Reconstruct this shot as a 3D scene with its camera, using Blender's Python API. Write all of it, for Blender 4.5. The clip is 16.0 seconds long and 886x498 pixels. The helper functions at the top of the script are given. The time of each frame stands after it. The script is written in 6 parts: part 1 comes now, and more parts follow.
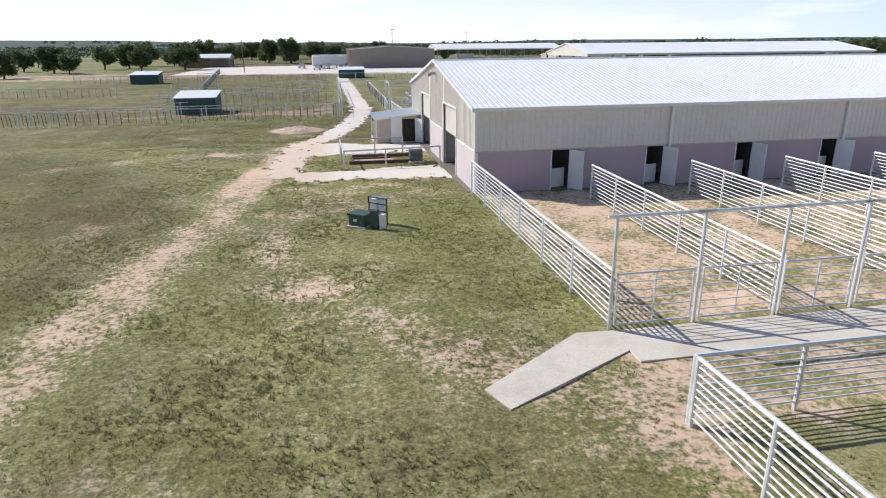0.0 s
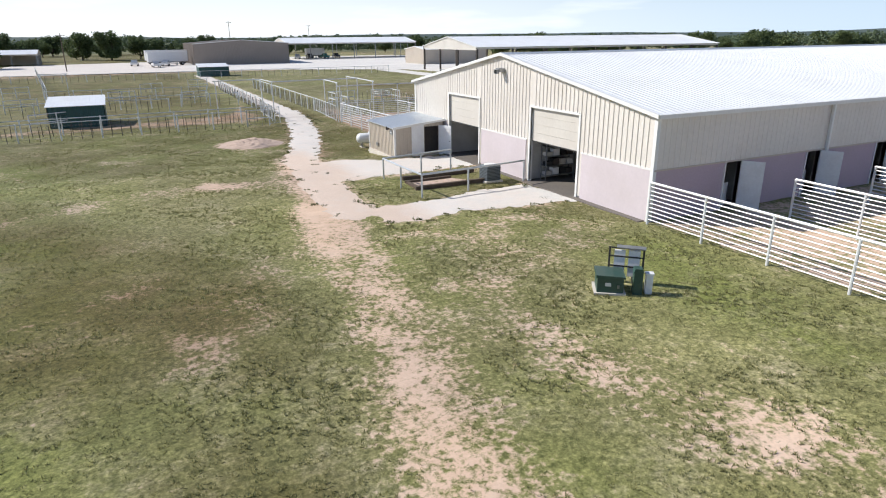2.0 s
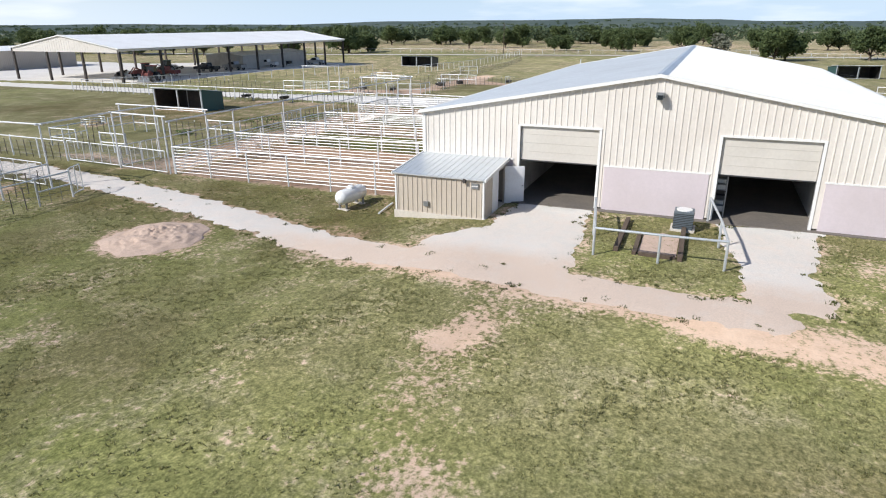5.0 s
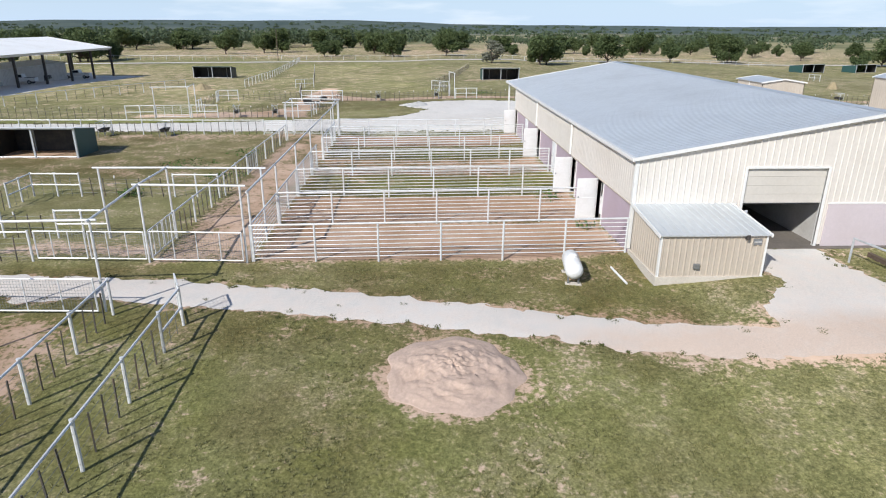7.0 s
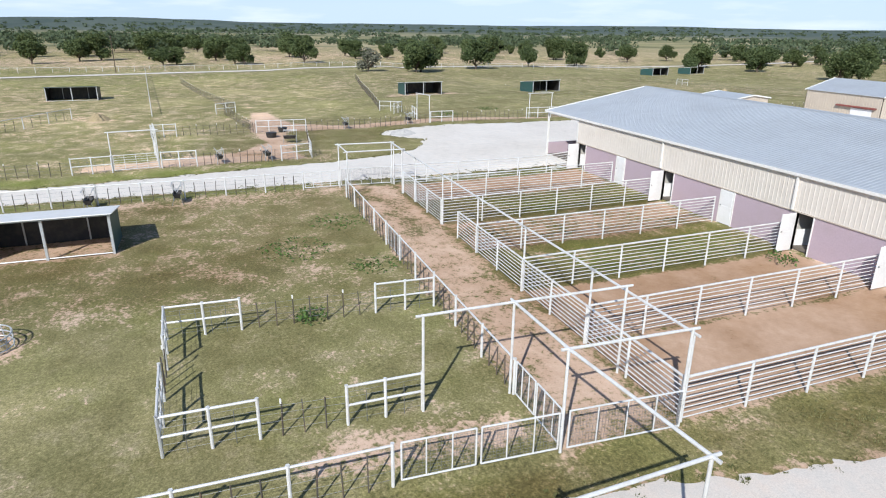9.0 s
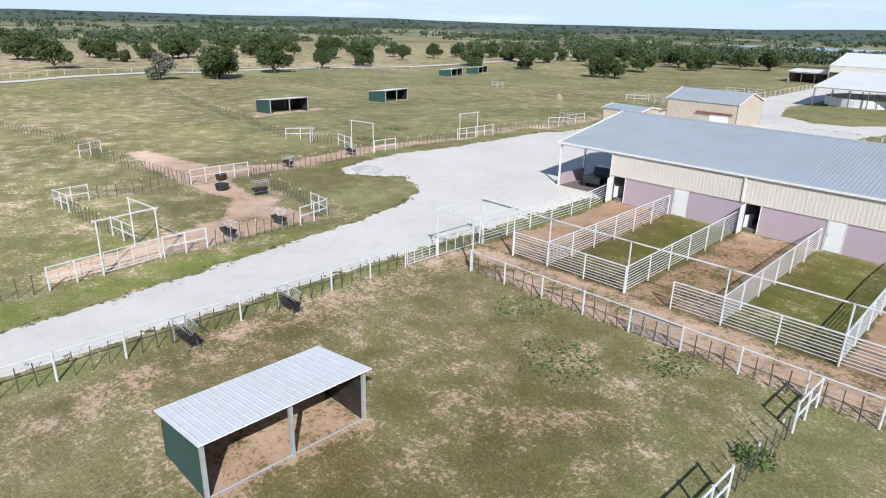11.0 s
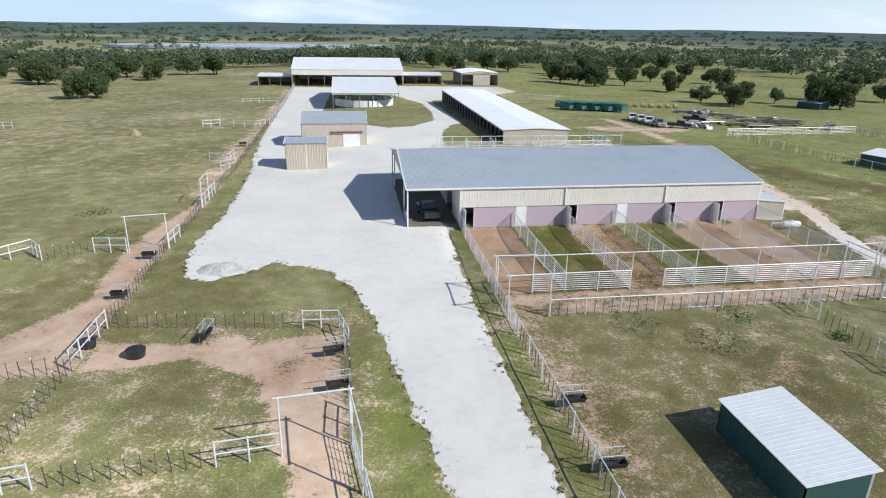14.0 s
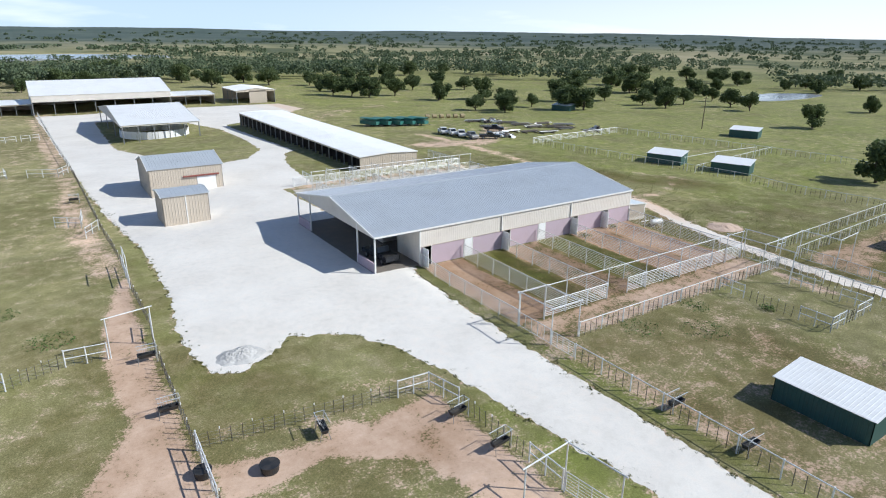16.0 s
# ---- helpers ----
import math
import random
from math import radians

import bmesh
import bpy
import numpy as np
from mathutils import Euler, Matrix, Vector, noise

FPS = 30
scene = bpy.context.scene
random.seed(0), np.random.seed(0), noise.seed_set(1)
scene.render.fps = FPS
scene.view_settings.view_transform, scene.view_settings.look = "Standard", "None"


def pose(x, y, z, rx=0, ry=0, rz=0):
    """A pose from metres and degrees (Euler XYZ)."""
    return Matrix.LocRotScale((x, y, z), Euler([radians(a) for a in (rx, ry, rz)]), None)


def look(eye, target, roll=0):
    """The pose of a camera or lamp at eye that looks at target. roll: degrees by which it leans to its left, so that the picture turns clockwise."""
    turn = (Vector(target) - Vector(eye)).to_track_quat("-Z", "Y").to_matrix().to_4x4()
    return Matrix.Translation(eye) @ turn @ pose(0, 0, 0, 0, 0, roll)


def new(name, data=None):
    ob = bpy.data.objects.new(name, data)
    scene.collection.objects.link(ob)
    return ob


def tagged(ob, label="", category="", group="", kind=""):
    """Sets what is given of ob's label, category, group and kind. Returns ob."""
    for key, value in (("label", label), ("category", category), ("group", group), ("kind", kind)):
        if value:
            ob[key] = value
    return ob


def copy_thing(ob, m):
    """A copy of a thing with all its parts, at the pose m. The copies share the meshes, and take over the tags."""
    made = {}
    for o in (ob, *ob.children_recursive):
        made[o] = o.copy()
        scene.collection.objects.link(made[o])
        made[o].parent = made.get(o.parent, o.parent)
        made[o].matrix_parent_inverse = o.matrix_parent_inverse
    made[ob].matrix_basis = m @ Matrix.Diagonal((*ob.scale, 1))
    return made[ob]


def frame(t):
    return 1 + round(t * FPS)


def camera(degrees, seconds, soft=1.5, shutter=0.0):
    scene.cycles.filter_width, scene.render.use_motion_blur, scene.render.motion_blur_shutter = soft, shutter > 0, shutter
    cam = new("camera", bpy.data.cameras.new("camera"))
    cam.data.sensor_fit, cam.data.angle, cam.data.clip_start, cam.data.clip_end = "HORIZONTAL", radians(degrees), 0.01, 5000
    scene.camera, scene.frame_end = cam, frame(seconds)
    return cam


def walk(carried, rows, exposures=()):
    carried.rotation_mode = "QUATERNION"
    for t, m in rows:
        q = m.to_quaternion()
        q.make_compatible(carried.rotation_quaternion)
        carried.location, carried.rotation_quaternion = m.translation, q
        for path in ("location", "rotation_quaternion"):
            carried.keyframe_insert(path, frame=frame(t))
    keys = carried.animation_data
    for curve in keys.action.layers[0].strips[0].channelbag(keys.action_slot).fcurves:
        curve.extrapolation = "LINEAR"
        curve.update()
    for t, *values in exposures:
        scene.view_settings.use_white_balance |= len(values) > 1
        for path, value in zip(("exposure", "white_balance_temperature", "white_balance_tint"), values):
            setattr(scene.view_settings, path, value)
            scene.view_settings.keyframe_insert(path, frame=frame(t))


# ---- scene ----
cam = camera(70.8, 16.0, soft=1.1)
PATH = [
    (0, (-7.368, -30.79, 7.445), (-7.025, -28.923, 6.816), -0.5),
    (0.5, (-9.886, -28.0, 7.365), (-9.46, -26.151, 6.733), -0.6),
    (1, (-12.628, -24.935, 7.322), (-12.094, -23.117, 6.684), -0.6),
    (1.5, (-15.515, -21.672, 7.275), (-14.833, -19.905, 6.633), -0.4),
    (2, (-18.342, -18.101, 7.287), (-17.5, -16.407, 6.639), -0.5),
    (2.5, (-21.042, -14.34, 7.36), (-20.032, -12.743, 6.706), -0.8),
    (3, (-23.711, -10.324, 7.463), (-22.525, -8.855, 6.804), -0.5),
    (3.5, (-26.138, -5.977, 7.645), (-24.784, -4.663, 6.981), -0.3),
    (4, (-28.115, -1.468, 7.902), (-26.62, -0.32, 7.234), -0.3),
    (4.2, (-28.745, 0.503, 8.01), (-27.199, 1.579, 7.34), -0.2),
    (6.3, (-30.061, 25.004, 9.285), (-28.184, 25.138, 8.606), 0.1),
    (6.5, (-29.531, 27.291, 9.402), (-27.649, 27.357, 8.727), 0.4),
    (7, (-27.449, 32.907, 9.883), (-25.568, 32.821, 9.208), 0.4),
    (7.5, (-24.717, 38.462, 10.46), (-22.85, 38.232, 9.782), 0.4),
    (8, (-21.648, 43.769, 10.992), (-19.802, 43.405, 10.315), 0.5),
    (8.5, (-18.049, 49.163, 11.567), (-16.236, 48.658, 10.891), 0.6),
    (9, (-14.041, 54.317, 12.111), (-12.276, 53.661, 11.435), 0.6),
    (9.5, (-9.718, 59.411, 12.731), (-8.026, 58.588, 12.056), 0.8),
    (10, (-4.798, 64.332, 13.365), (-3.196, 63.345, 12.687), 1.0),
    (10.2, (-2.604, 66.24, 13.644), (-1.052, 65.181, 12.96), 1.3),
    (12.3, (23.375, 82.809, 17.461), (24.173, 81.105, 16.784), 0.6),
    (12.5, (26.147, 83.821, 17.77), (26.841, 82.072, 17.093), 0.7),
    (13, (33.337, 85.87, 18.708), (33.721, 84.028, 18.032), 1.0),
    (13.5, (40.369, 86.838, 19.583), (40.421, 84.956, 18.909), 1.0),
    (14, (47.186, 87.099, 20.586), (46.896, 85.238, 19.914), 1.0),
    (14.5, (53.733, 86.424, 21.648), (53.148, 84.632, 20.979), 1.0),
    (15, (59.672, 84.939, 22.788), (58.857, 83.239, 22.121), 1.0),
    (15.5, (65.296, 82.861, 24.024), (64.313, 81.251, 23.36), 0.8),
    (16, (70.571, 80.296, 25.432), (69.522, 78.726, 24.773), 0.6),
]
walk(cam, [(t, look(eye, target, roll)) for t, eye, target, roll in PATH], exposures=[(0, 0.15, 6500, 10), (4.1, 0.1, 6450, 9), (7, 0.0, 6400, 9), (10, 0.16, 6350, 8), (12.5, -0.08, 6300, 7), (14.5, 0.05, 6250, 6), (16, 0.13, 6250, 6)])

# ---------- world, sun ----------
SUN_AZ = radians(142.0)      # the sun stands towards (-0.79, 0.62)
SUN_EL = radians(37.0)
world = bpy.data.worlds.new("world")
scene.world = world
world.use_nodes = True
wn = world.node_tree.nodes
sky = wn.new("ShaderNodeTexSky")
sky.sky_type, sky.sun_disc = "NISHITA", False
sky.sun_elevation = SUN_EL
sky.sun_rotation = radians(90.0) - SUN_AZ
sky.air_density, sky.dust_density, sky.ozone_density = 1.0, 0.2, 2.0
tc = wn.new("ShaderNodeTexCoord")
cn = wn.new("ShaderNodeTexNoise")
cmap = wn.new("ShaderNodeMapping")
cmap.inputs["Scale"].default_value = (2.2, 2.2, 14.0)
cn.inputs["Scale"].default_value, cn.inputs["Detail"].default_value = 1.6, 8.0
cr = wn.new("ShaderNodeValToRGB")
cr.color_ramp.elements[0].position, cr.color_ramp.elements[1].position = 0.56, 0.84
cmix = wn.new("ShaderNodeMix")
cmix.data_type = "RGBA"
cmix.inputs[7].default_value = (12.8, 13.1, 13.6, 1)
wl = world.node_tree.links
wl.new(tc.outputs["Generated"], cmap.inputs["Vector"])
wl.new(cmap.outputs["Vector"], cn.inputs["Vector"])
wl.new(cn.outputs["Fac"], cr.inputs["Fac"])
wl.new(cr.outputs["Color"], cmix.inputs[0])
tint = wn.new("ShaderNodeMix")
tint.data_type, tint.blend_type = "RGBA", "MULTIPLY"
tint.inputs[0].default_value, tint.inputs[7].default_value = 1.0, (0.86, 0.94, 1.12, 1)
wl.new(sky.outputs["Color"], tint.inputs[6])
# pale haze low over the land
sep = wn.new("ShaderNodeSeparateXYZ")
wl.new(tc.outputs["Generated"], sep.inputs[0])
hz = wn.new("ShaderNodeMapRange")
hz.inputs["From Min"].default_value, hz.inputs["From Max"].default_value = 0.0, 0.22
hz.inputs["To Min"].default_value, hz.inputs["To Max"].default_value = 0.9, 0.0
wl.new(sep.outputs[2], hz.inputs["Value"])
haze = wn.new("ShaderNodeMix")
haze.data_type = "RGBA"
# whiter on the sun's side, bluer away from it
sd = wn.new("ShaderNodeVectorMath")
sd.operation = "DOT_PRODUCT"
sd.inputs[1].default_value = (math.cos(SUN_AZ), math.sin(SUN_AZ), 0)
wl.new(tc.outputs["Generated"], sd.inputs[0])
sr = wn.new("ShaderNodeMapRange")
sr.interpolation_type = "SMOOTHSTEP"
sr.inputs["From Min"].default_value, sr.inputs["From Max"].default_value = -0.5, 0.55
wl.new(sd.outputs["Value"], sr.inputs["Value"])
hc = wn.new("ShaderNodeMix")
hc.data_type = "RGBA"
hc.inputs[6].default_value, hc.inputs[7].default_value = (7.4, 9.4, 12.0, 1), (11.8, 12.4, 13.0, 1)
wl.new(sr.outputs[0], hc.inputs[0])
wl.new(hc.outputs[2], haze.inputs[7])
wl.new(hz.outputs[0], haze.inputs[0])
wl.new(tint.outputs[2], haze.inputs[6])
wl.new(haze.outputs[2], cmix.inputs[6])
wl.new(cmix.outputs[2], wn["Background"].inputs["Color"])
wn["Background"].inputs["Strength"].default_value = 0.085
sun = new("sun", bpy.data.lights.new("sun", "SUN"))
sun.data.energy, sun.data.angle, sun.data.color = 4.7, radians(0.53), (1.0, 0.97, 0.925)
sun.matrix_world = look((math.cos(SUN_AZ) * math.cos(SUN_EL) * 50, math.sin(SUN_AZ) * math.cos(SUN_EL) * 50,
                         math.sin(SUN_EL) * 50), (0, 0, 0))

# ---------- materials ----------


def ramp(nt, fac, stops):
    r = nt.nodes.new("ShaderNodeValToRGB")
    els = r.color_ramp.elements
    while len(els) < len(stops):
        els.new(0.5)
    for e, (p, c) in zip(els, stops):
        e.position, e.color = p, (*c, 1)
    nt.links.new(fac, r.inputs["Fac"])
    return r.outputs["Color"]


def noise_tex(nt, scale, detail=4.0, rough=0.55, vec=None):
    n = nt.nodes.new("ShaderNodeTexNoise")
    n.inputs["Scale"].default_value, n.inputs["Detail"].default_value = scale, detail
    n.inputs["Roughness"].default_value = rough
    if vec is not None:
        nt.links.new(vec, n.inputs["Vector"])
    return n.outputs["Fac"]


def math_node(nt, op, a, b=None, clamp=False):
    n = nt.nodes.new("ShaderNodeMath")
    n.operation, n.use_clamp = op, clamp
    for i, v in enumerate((a, b)):
        if v is None:
            continue
        if isinstance(v, (int, float)):
            n.inputs[i].default_value = v
        else:
            nt.links.new(v, n.inputs[i])
    return n.outputs[0]


def mix_col(nt, fac, a, b, mode="MIX"):
    n = nt.nodes.new("ShaderNodeMix")
    n.data_type, n.blend_type = "RGBA", mode
    for i, v in ((0, fac), (6, a), (7, b)):
        if isinstance(v, (int, float)):
            n.inputs[i].default_value = v
        elif isinstance(v, tuple):
            n.inputs[i].default_value = (*v, 1)
        else:
            nt.links.new(v, n.inputs[i])
    return n.outputs[2]


def world_pos(nt):
    return nt.nodes.new("ShaderNodeNewGeometry").outputs["Position"]


def mat(name, base, rough=0.6, metal=0.0, var=0.12, dirt=(0.2, 0.15, 0.1), dirt_amount=0.15, fine=25.0, big=0.6, bump=0.15, rnd=0.0):
    """A plain painted, metal or mineral surface with variation at two scales and a little dirt."""
    m = bpy.data.materials.new(name)
    m.use_nodes = True
    nt = m.node_tree
    b = nt.nodes["Principled BSDF"]
    pos = world_pos(nt)
    f = noise_tex(nt, fine, 5, 0.6, pos)
    g = noise_tex(nt, big, 4, 0.6, pos)
    lo = tuple(c * (1 - var) for c in base)
    hi = tuple(min(1, c * (1 + var)) for c in base)
    col = ramp(nt, f, [(0.3, lo), (0.7, hi)])
    if dirt_amount > 0:
        k = math_node(nt, "MULTIPLY", ramp(nt, g, [(0.45, (0, 0, 0)), (0.75, (1, 1, 1))]), dirt_amount)
        col = mix_col(nt, k, col, dirt)
    if rnd > 0:
        oi = nt.nodes.new("ShaderNodeObjectInfo").outputs["Random"]
        s = math_node(nt, "ADD", math_node(nt, "MULTIPLY", oi, 2 * rnd), 1 - rnd)
        n = nt.nodes.new("ShaderNodeVectorMath")
        n.operation = "SCALE"
        nt.links.new(col, n.inputs[0])
        nt.links.new(s, n.inputs["Scale"])
        col = n.outputs[0]
    nt.links.new(col, b.inputs["Base Color"])
    r = nt.nodes.new("ShaderNodeMapRange")
    r.inputs["To Min"].default_value, r.inputs["To Max"].default_value = max(0.05, rough - 0.1), min(1, rough + 0.12)
    nt.links.new(g, r.inputs["Value"])
    nt.links.new(r.outputs[0], b.inputs["Roughness"])
    b.inputs["Metallic"].default_value = metal
    if bump:
        bp = nt.nodes.new("ShaderNodeBump")
        bp.inputs["Strength"].default_value, bp.inputs["Distance"].default_value = bump, 0.01
        nt.links.new(f, bp.inputs["Height"])
        nt.links.new(bp.outputs[0], b.inputs["Normal"])
    return m


M_SIDING = mat("cream_siding", (0.70, 0.652, 0.592), 0.45, 0, 0.05, (0.35, 0.27, 0.2), 0.18, 6, 0.35, 0.05)
M_TAN = mat("tan_siding", (0.52, 0.45, 0.37), 0.5, 0, 0.05, (0.3, 0.24, 0.18), 0.2, 6, 0.35, 0.05)
M_LAV = mat("lavender_block", (0.47, 0.375, 0.43), 0.75, 0, 0.06, (0.36, 0.29, 0.25), 0.25, 12, 0.5, 0.25)
M_LAVP = mat("pale_lavender_panel", (0.60, 0.525, 0.54), 0.6, 0, 0.04, (0.4, 0.33, 0.3), 0.2, 8, 0.5, 0.06)
M_TRIM = mat("white_trim", (0.78, 0.77, 0.74), 0.45, 0, 0.04, (0.4, 0.35, 0.28), 0.12, 10, 0.8, 0.05)
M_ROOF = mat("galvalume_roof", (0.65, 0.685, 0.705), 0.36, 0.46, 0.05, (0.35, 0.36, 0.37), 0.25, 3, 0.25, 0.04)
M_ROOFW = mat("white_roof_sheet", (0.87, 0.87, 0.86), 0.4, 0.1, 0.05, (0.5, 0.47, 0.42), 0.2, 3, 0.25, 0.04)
M_DOORW = mat("white_door_paint", (0.80, 0.80, 0.80), 0.5, 0, 0.04, (0.4, 0.34, 0.27), 0.2, 10, 1.2, 0.05)
M_ROLL = mat("beige_roller_door", (0.60, 0.56, 0.50), 0.5, 0, 0.04, (0.3, 0.25, 0.2), 0.15, 8, 0.6, 0.05)
M_INNER = mat("inner_wall_paint", (0.55, 0.53, 0.50), 0.7, 0, 0.06, (0.2, 0.16, 0.12), 0.3, 10, 0.8, 0.1)
# dark timber, and the shade painted inside the pump shed and open stalls
M_DARK = mat("dark_timber_and_shade", (0.06, 0.05, 0.045), 0.8, 0, 0.25, (0.12, 0.1, 0.08), 0.3, 20, 1.5, 0.2)
M_PIPE = mat("white_pipe_paint", (0.74, 0.75, 0.75), 0.42, 0.15, 0.06, (0.34, 0.27, 0.21), 0.35, 14, 2.2, 0.08)
M_PIPEG = mat("galvanised_pipe", (0.55, 0.58, 0.60), 0.42, 0.4, 0.1, (0.3, 0.25, 0.2), 0.3, 14, 2.0, 0.08)
M_STAY = mat("rusty_t_post", (0.11, 0.10, 0.085), 0.7, 0.3, 0.25, (0.2, 0.11, 0.06), 0.5, 30, 3.0, 0.2)
M_WIRE = mat("steel_wire", (0.30, 0.31, 0.31), 0.45, 0.7, 0.1, (0.2, 0.14, 0.1), 0.3, 30, 2.0, 0.0)
M_CONC = mat("concrete", (0.62, 0.565, 0.49), 0.85, 0, 0.1, (0.33, 0.25, 0.18), 0.45, 18, 0.7, 0.3)
M_GREEN = mat("dark_green_sheet", (0.03, 0.09, 0.085), 0.5, 0.1, 0.1, (0.1, 0.09, 0.07), 0.2, 8, 0.8, 0.08)
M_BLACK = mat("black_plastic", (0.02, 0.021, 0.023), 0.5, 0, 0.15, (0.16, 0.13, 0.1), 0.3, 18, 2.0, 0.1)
M_TANK = mat("white_tank_enamel", (0.82, 0.82, 0.80), 0.3, 0, 0.03, (0.4, 0.35, 0.3), 0.15, 10, 1.5, 0.03)
M_BOX = mat("green_cabinet_paint", (0.035, 0.085, 0.065), 0.42, 0, 0.08, (0.2, 0.17, 0.12), 0.2, 12, 1.5, 0.05)
M_STEEL = mat("grey_steel", (0.30, 0.31, 0.32), 0.4, 0.6, 0.1, (0.2, 0.17, 0.13), 0.2, 14, 1.5, 0.08)
M_TIMBER = mat("weathered_sleeper", (0.10, 0.07, 0.05), 0.9, 0, 0.3, (0.2, 0.16, 0.12), 0.4, 22, 2.0, 0.5)
M_SOIL = mat("red_soil", (0.55, 0.41, 0.325), 0.95, 0, 0.14, (0.5, 0.36, 0.27), 0.4, 9, 0.9, 0.5)
M_HAY = mat("old_hay", (0.36, 0.29, 0.17), 0.95, 0, 0.3, (0.2, 0.15, 0.09), 0.4, 25, 2.0, 0.8)
M_ACBOX = mat("blue_grey_cabinet", (0.15, 0.185, 0.21), 0.45, 0.3, 0.08, (0.2, 0.18, 0.15), 0.2, 12, 1.5, 0.05)
M_CRUSH = mat("grey_crushed_stone", (0.50, 0.49, 0.475), 0.95, 0, 0.2, (0.3, 0.28, 0.25), 0.35, 14, 1.2, 0.6)
M_RED = mat("red_oxide_paint", (0.22, 0.06, 0.05), 0.6, 0, 0.15, (0.12, 0.08, 0.06), 0.3, 12, 1.5, 0.1)
M_GREYB = mat("grey_brown_siding", (0.30, 0.25, 0.21), 0.55, 0, 0.06, (0.2, 0.17, 0.14), 0.25, 6, 0.3, 0.05)
M_TYRE = mat("black_rubber", (0.018, 0.018, 0.018), 0.8, 0, 0.2, (0.1, 0.08, 0.06), 0.3, 20, 2.0, 0.15)
M_GLASS = mat("dark_window_glass", (0.02, 0.025, 0.03), 0.08, 0, 0.05, (0.1, 0.1, 0.1), 0.05, 5, 1.0, 0.0)
M_BARK = mat("oak_bark", (0.09, 0.07, 0.055), 0.95, 0, 0.3, (0.16, 0.13, 0.1), 0.3, 12, 1.5, 0.8)
M_FLOOR = mat("dark_stable_floor", (0.16, 0.14, 0.12), 0.9, 0, 0.15, (0.3, 0.25, 0.2), 0.3, 10, 0.8, 0.2)
M_WATER = mat("still_water", (0.32, 0.34, 0.36), 0.18, 0, 0.05, (0.2, 0.2, 0.2), 0.05, 0.5, 0.05, 0.02)
M_POLE = mat("creosoted_pole", (0.10, 0.075, 0.055), 0.9, 0, 0.2, (0.16, 0.13, 0.1), 0.3, 15, 1.5, 0.3)


def leaf_mat(name, dark, light, thin=0.0):
    m = bpy.data.materials.new(name)
    m.use_nodes = True
    nt = m.node_tree
    b = nt.nodes["Principled BSDF"]
    g = nt.nodes.new("ShaderNodeNewGeometry")
    oi = nt.nodes.new("ShaderNodeObjectInfo").outputs["Random"]
    k = math_node(nt, "ADD", math_node(nt, "MULTIPLY", g.outputs["Random Per Island"], 0.7), math_node(nt, "MULTIPLY", oi, 0.3))
    col = ramp(nt, k, [(0.0, dark), (1.0, light)])
    nt.links.new(col, b.inputs["Base Color"])
    b.inputs["Roughness"].default_value = 0.65
    b.inputs["Specular IOR Level"].default_value = 0.25
    if thin:
        tr = nt.nodes.new("ShaderNodeBsdfTranslucent")
        mx = nt.nodes.new("ShaderNodeMixShader")
        mx.inputs[0].default_value = thin
        nt.links.new(col, tr.inputs["Color"])
        nt.links.new(b.outputs[0], mx.inputs[1])
        nt.links.new(tr.outputs[0], mx.inputs[2])
        nt.links.new(mx.outputs[0], nt.nodes["Material Output"].inputs["Surface"])
    return m


M_LEAF = leaf_mat("oak_leaves", (0.055, 0.085, 0.034), (0.155, 0.195, 0.078), 0.25)
M_LEAFG = leaf_mat("grey_leaves", (0.10, 0.11, 0.08), (0.20, 0.20, 0.15))
# bluer than the near leaves, with the haze of distance in the colour
M_LEAFF = leaf_mat("hazy_far_leaves", (0.065, 0.098, 0.054), (0.155, 0.19, 0.105), 0.25)
M_BLADE = leaf_mat("grass_blades", (0.12, 0.135, 0.04), (0.42, 0.39, 0.19), 0.4)
M_EDGE = leaf_mat("rim_grass", (0.07, 0.085, 0.025), (0.20, 0.20, 0.08), 0.3)
M_WEED = leaf_mat("weed_leaves", (0.05, 0.10, 0.02), (0.10, 0.17, 0.04))


def world_shift(nt, pos):
    n = nt.nodes.new("ShaderNodeVectorMath")
    n.inputs[1].default_value = (37.0, -21.0, 11.0)
    nt.links.new(pos, n.inputs[0])
    return n.outputs[0]


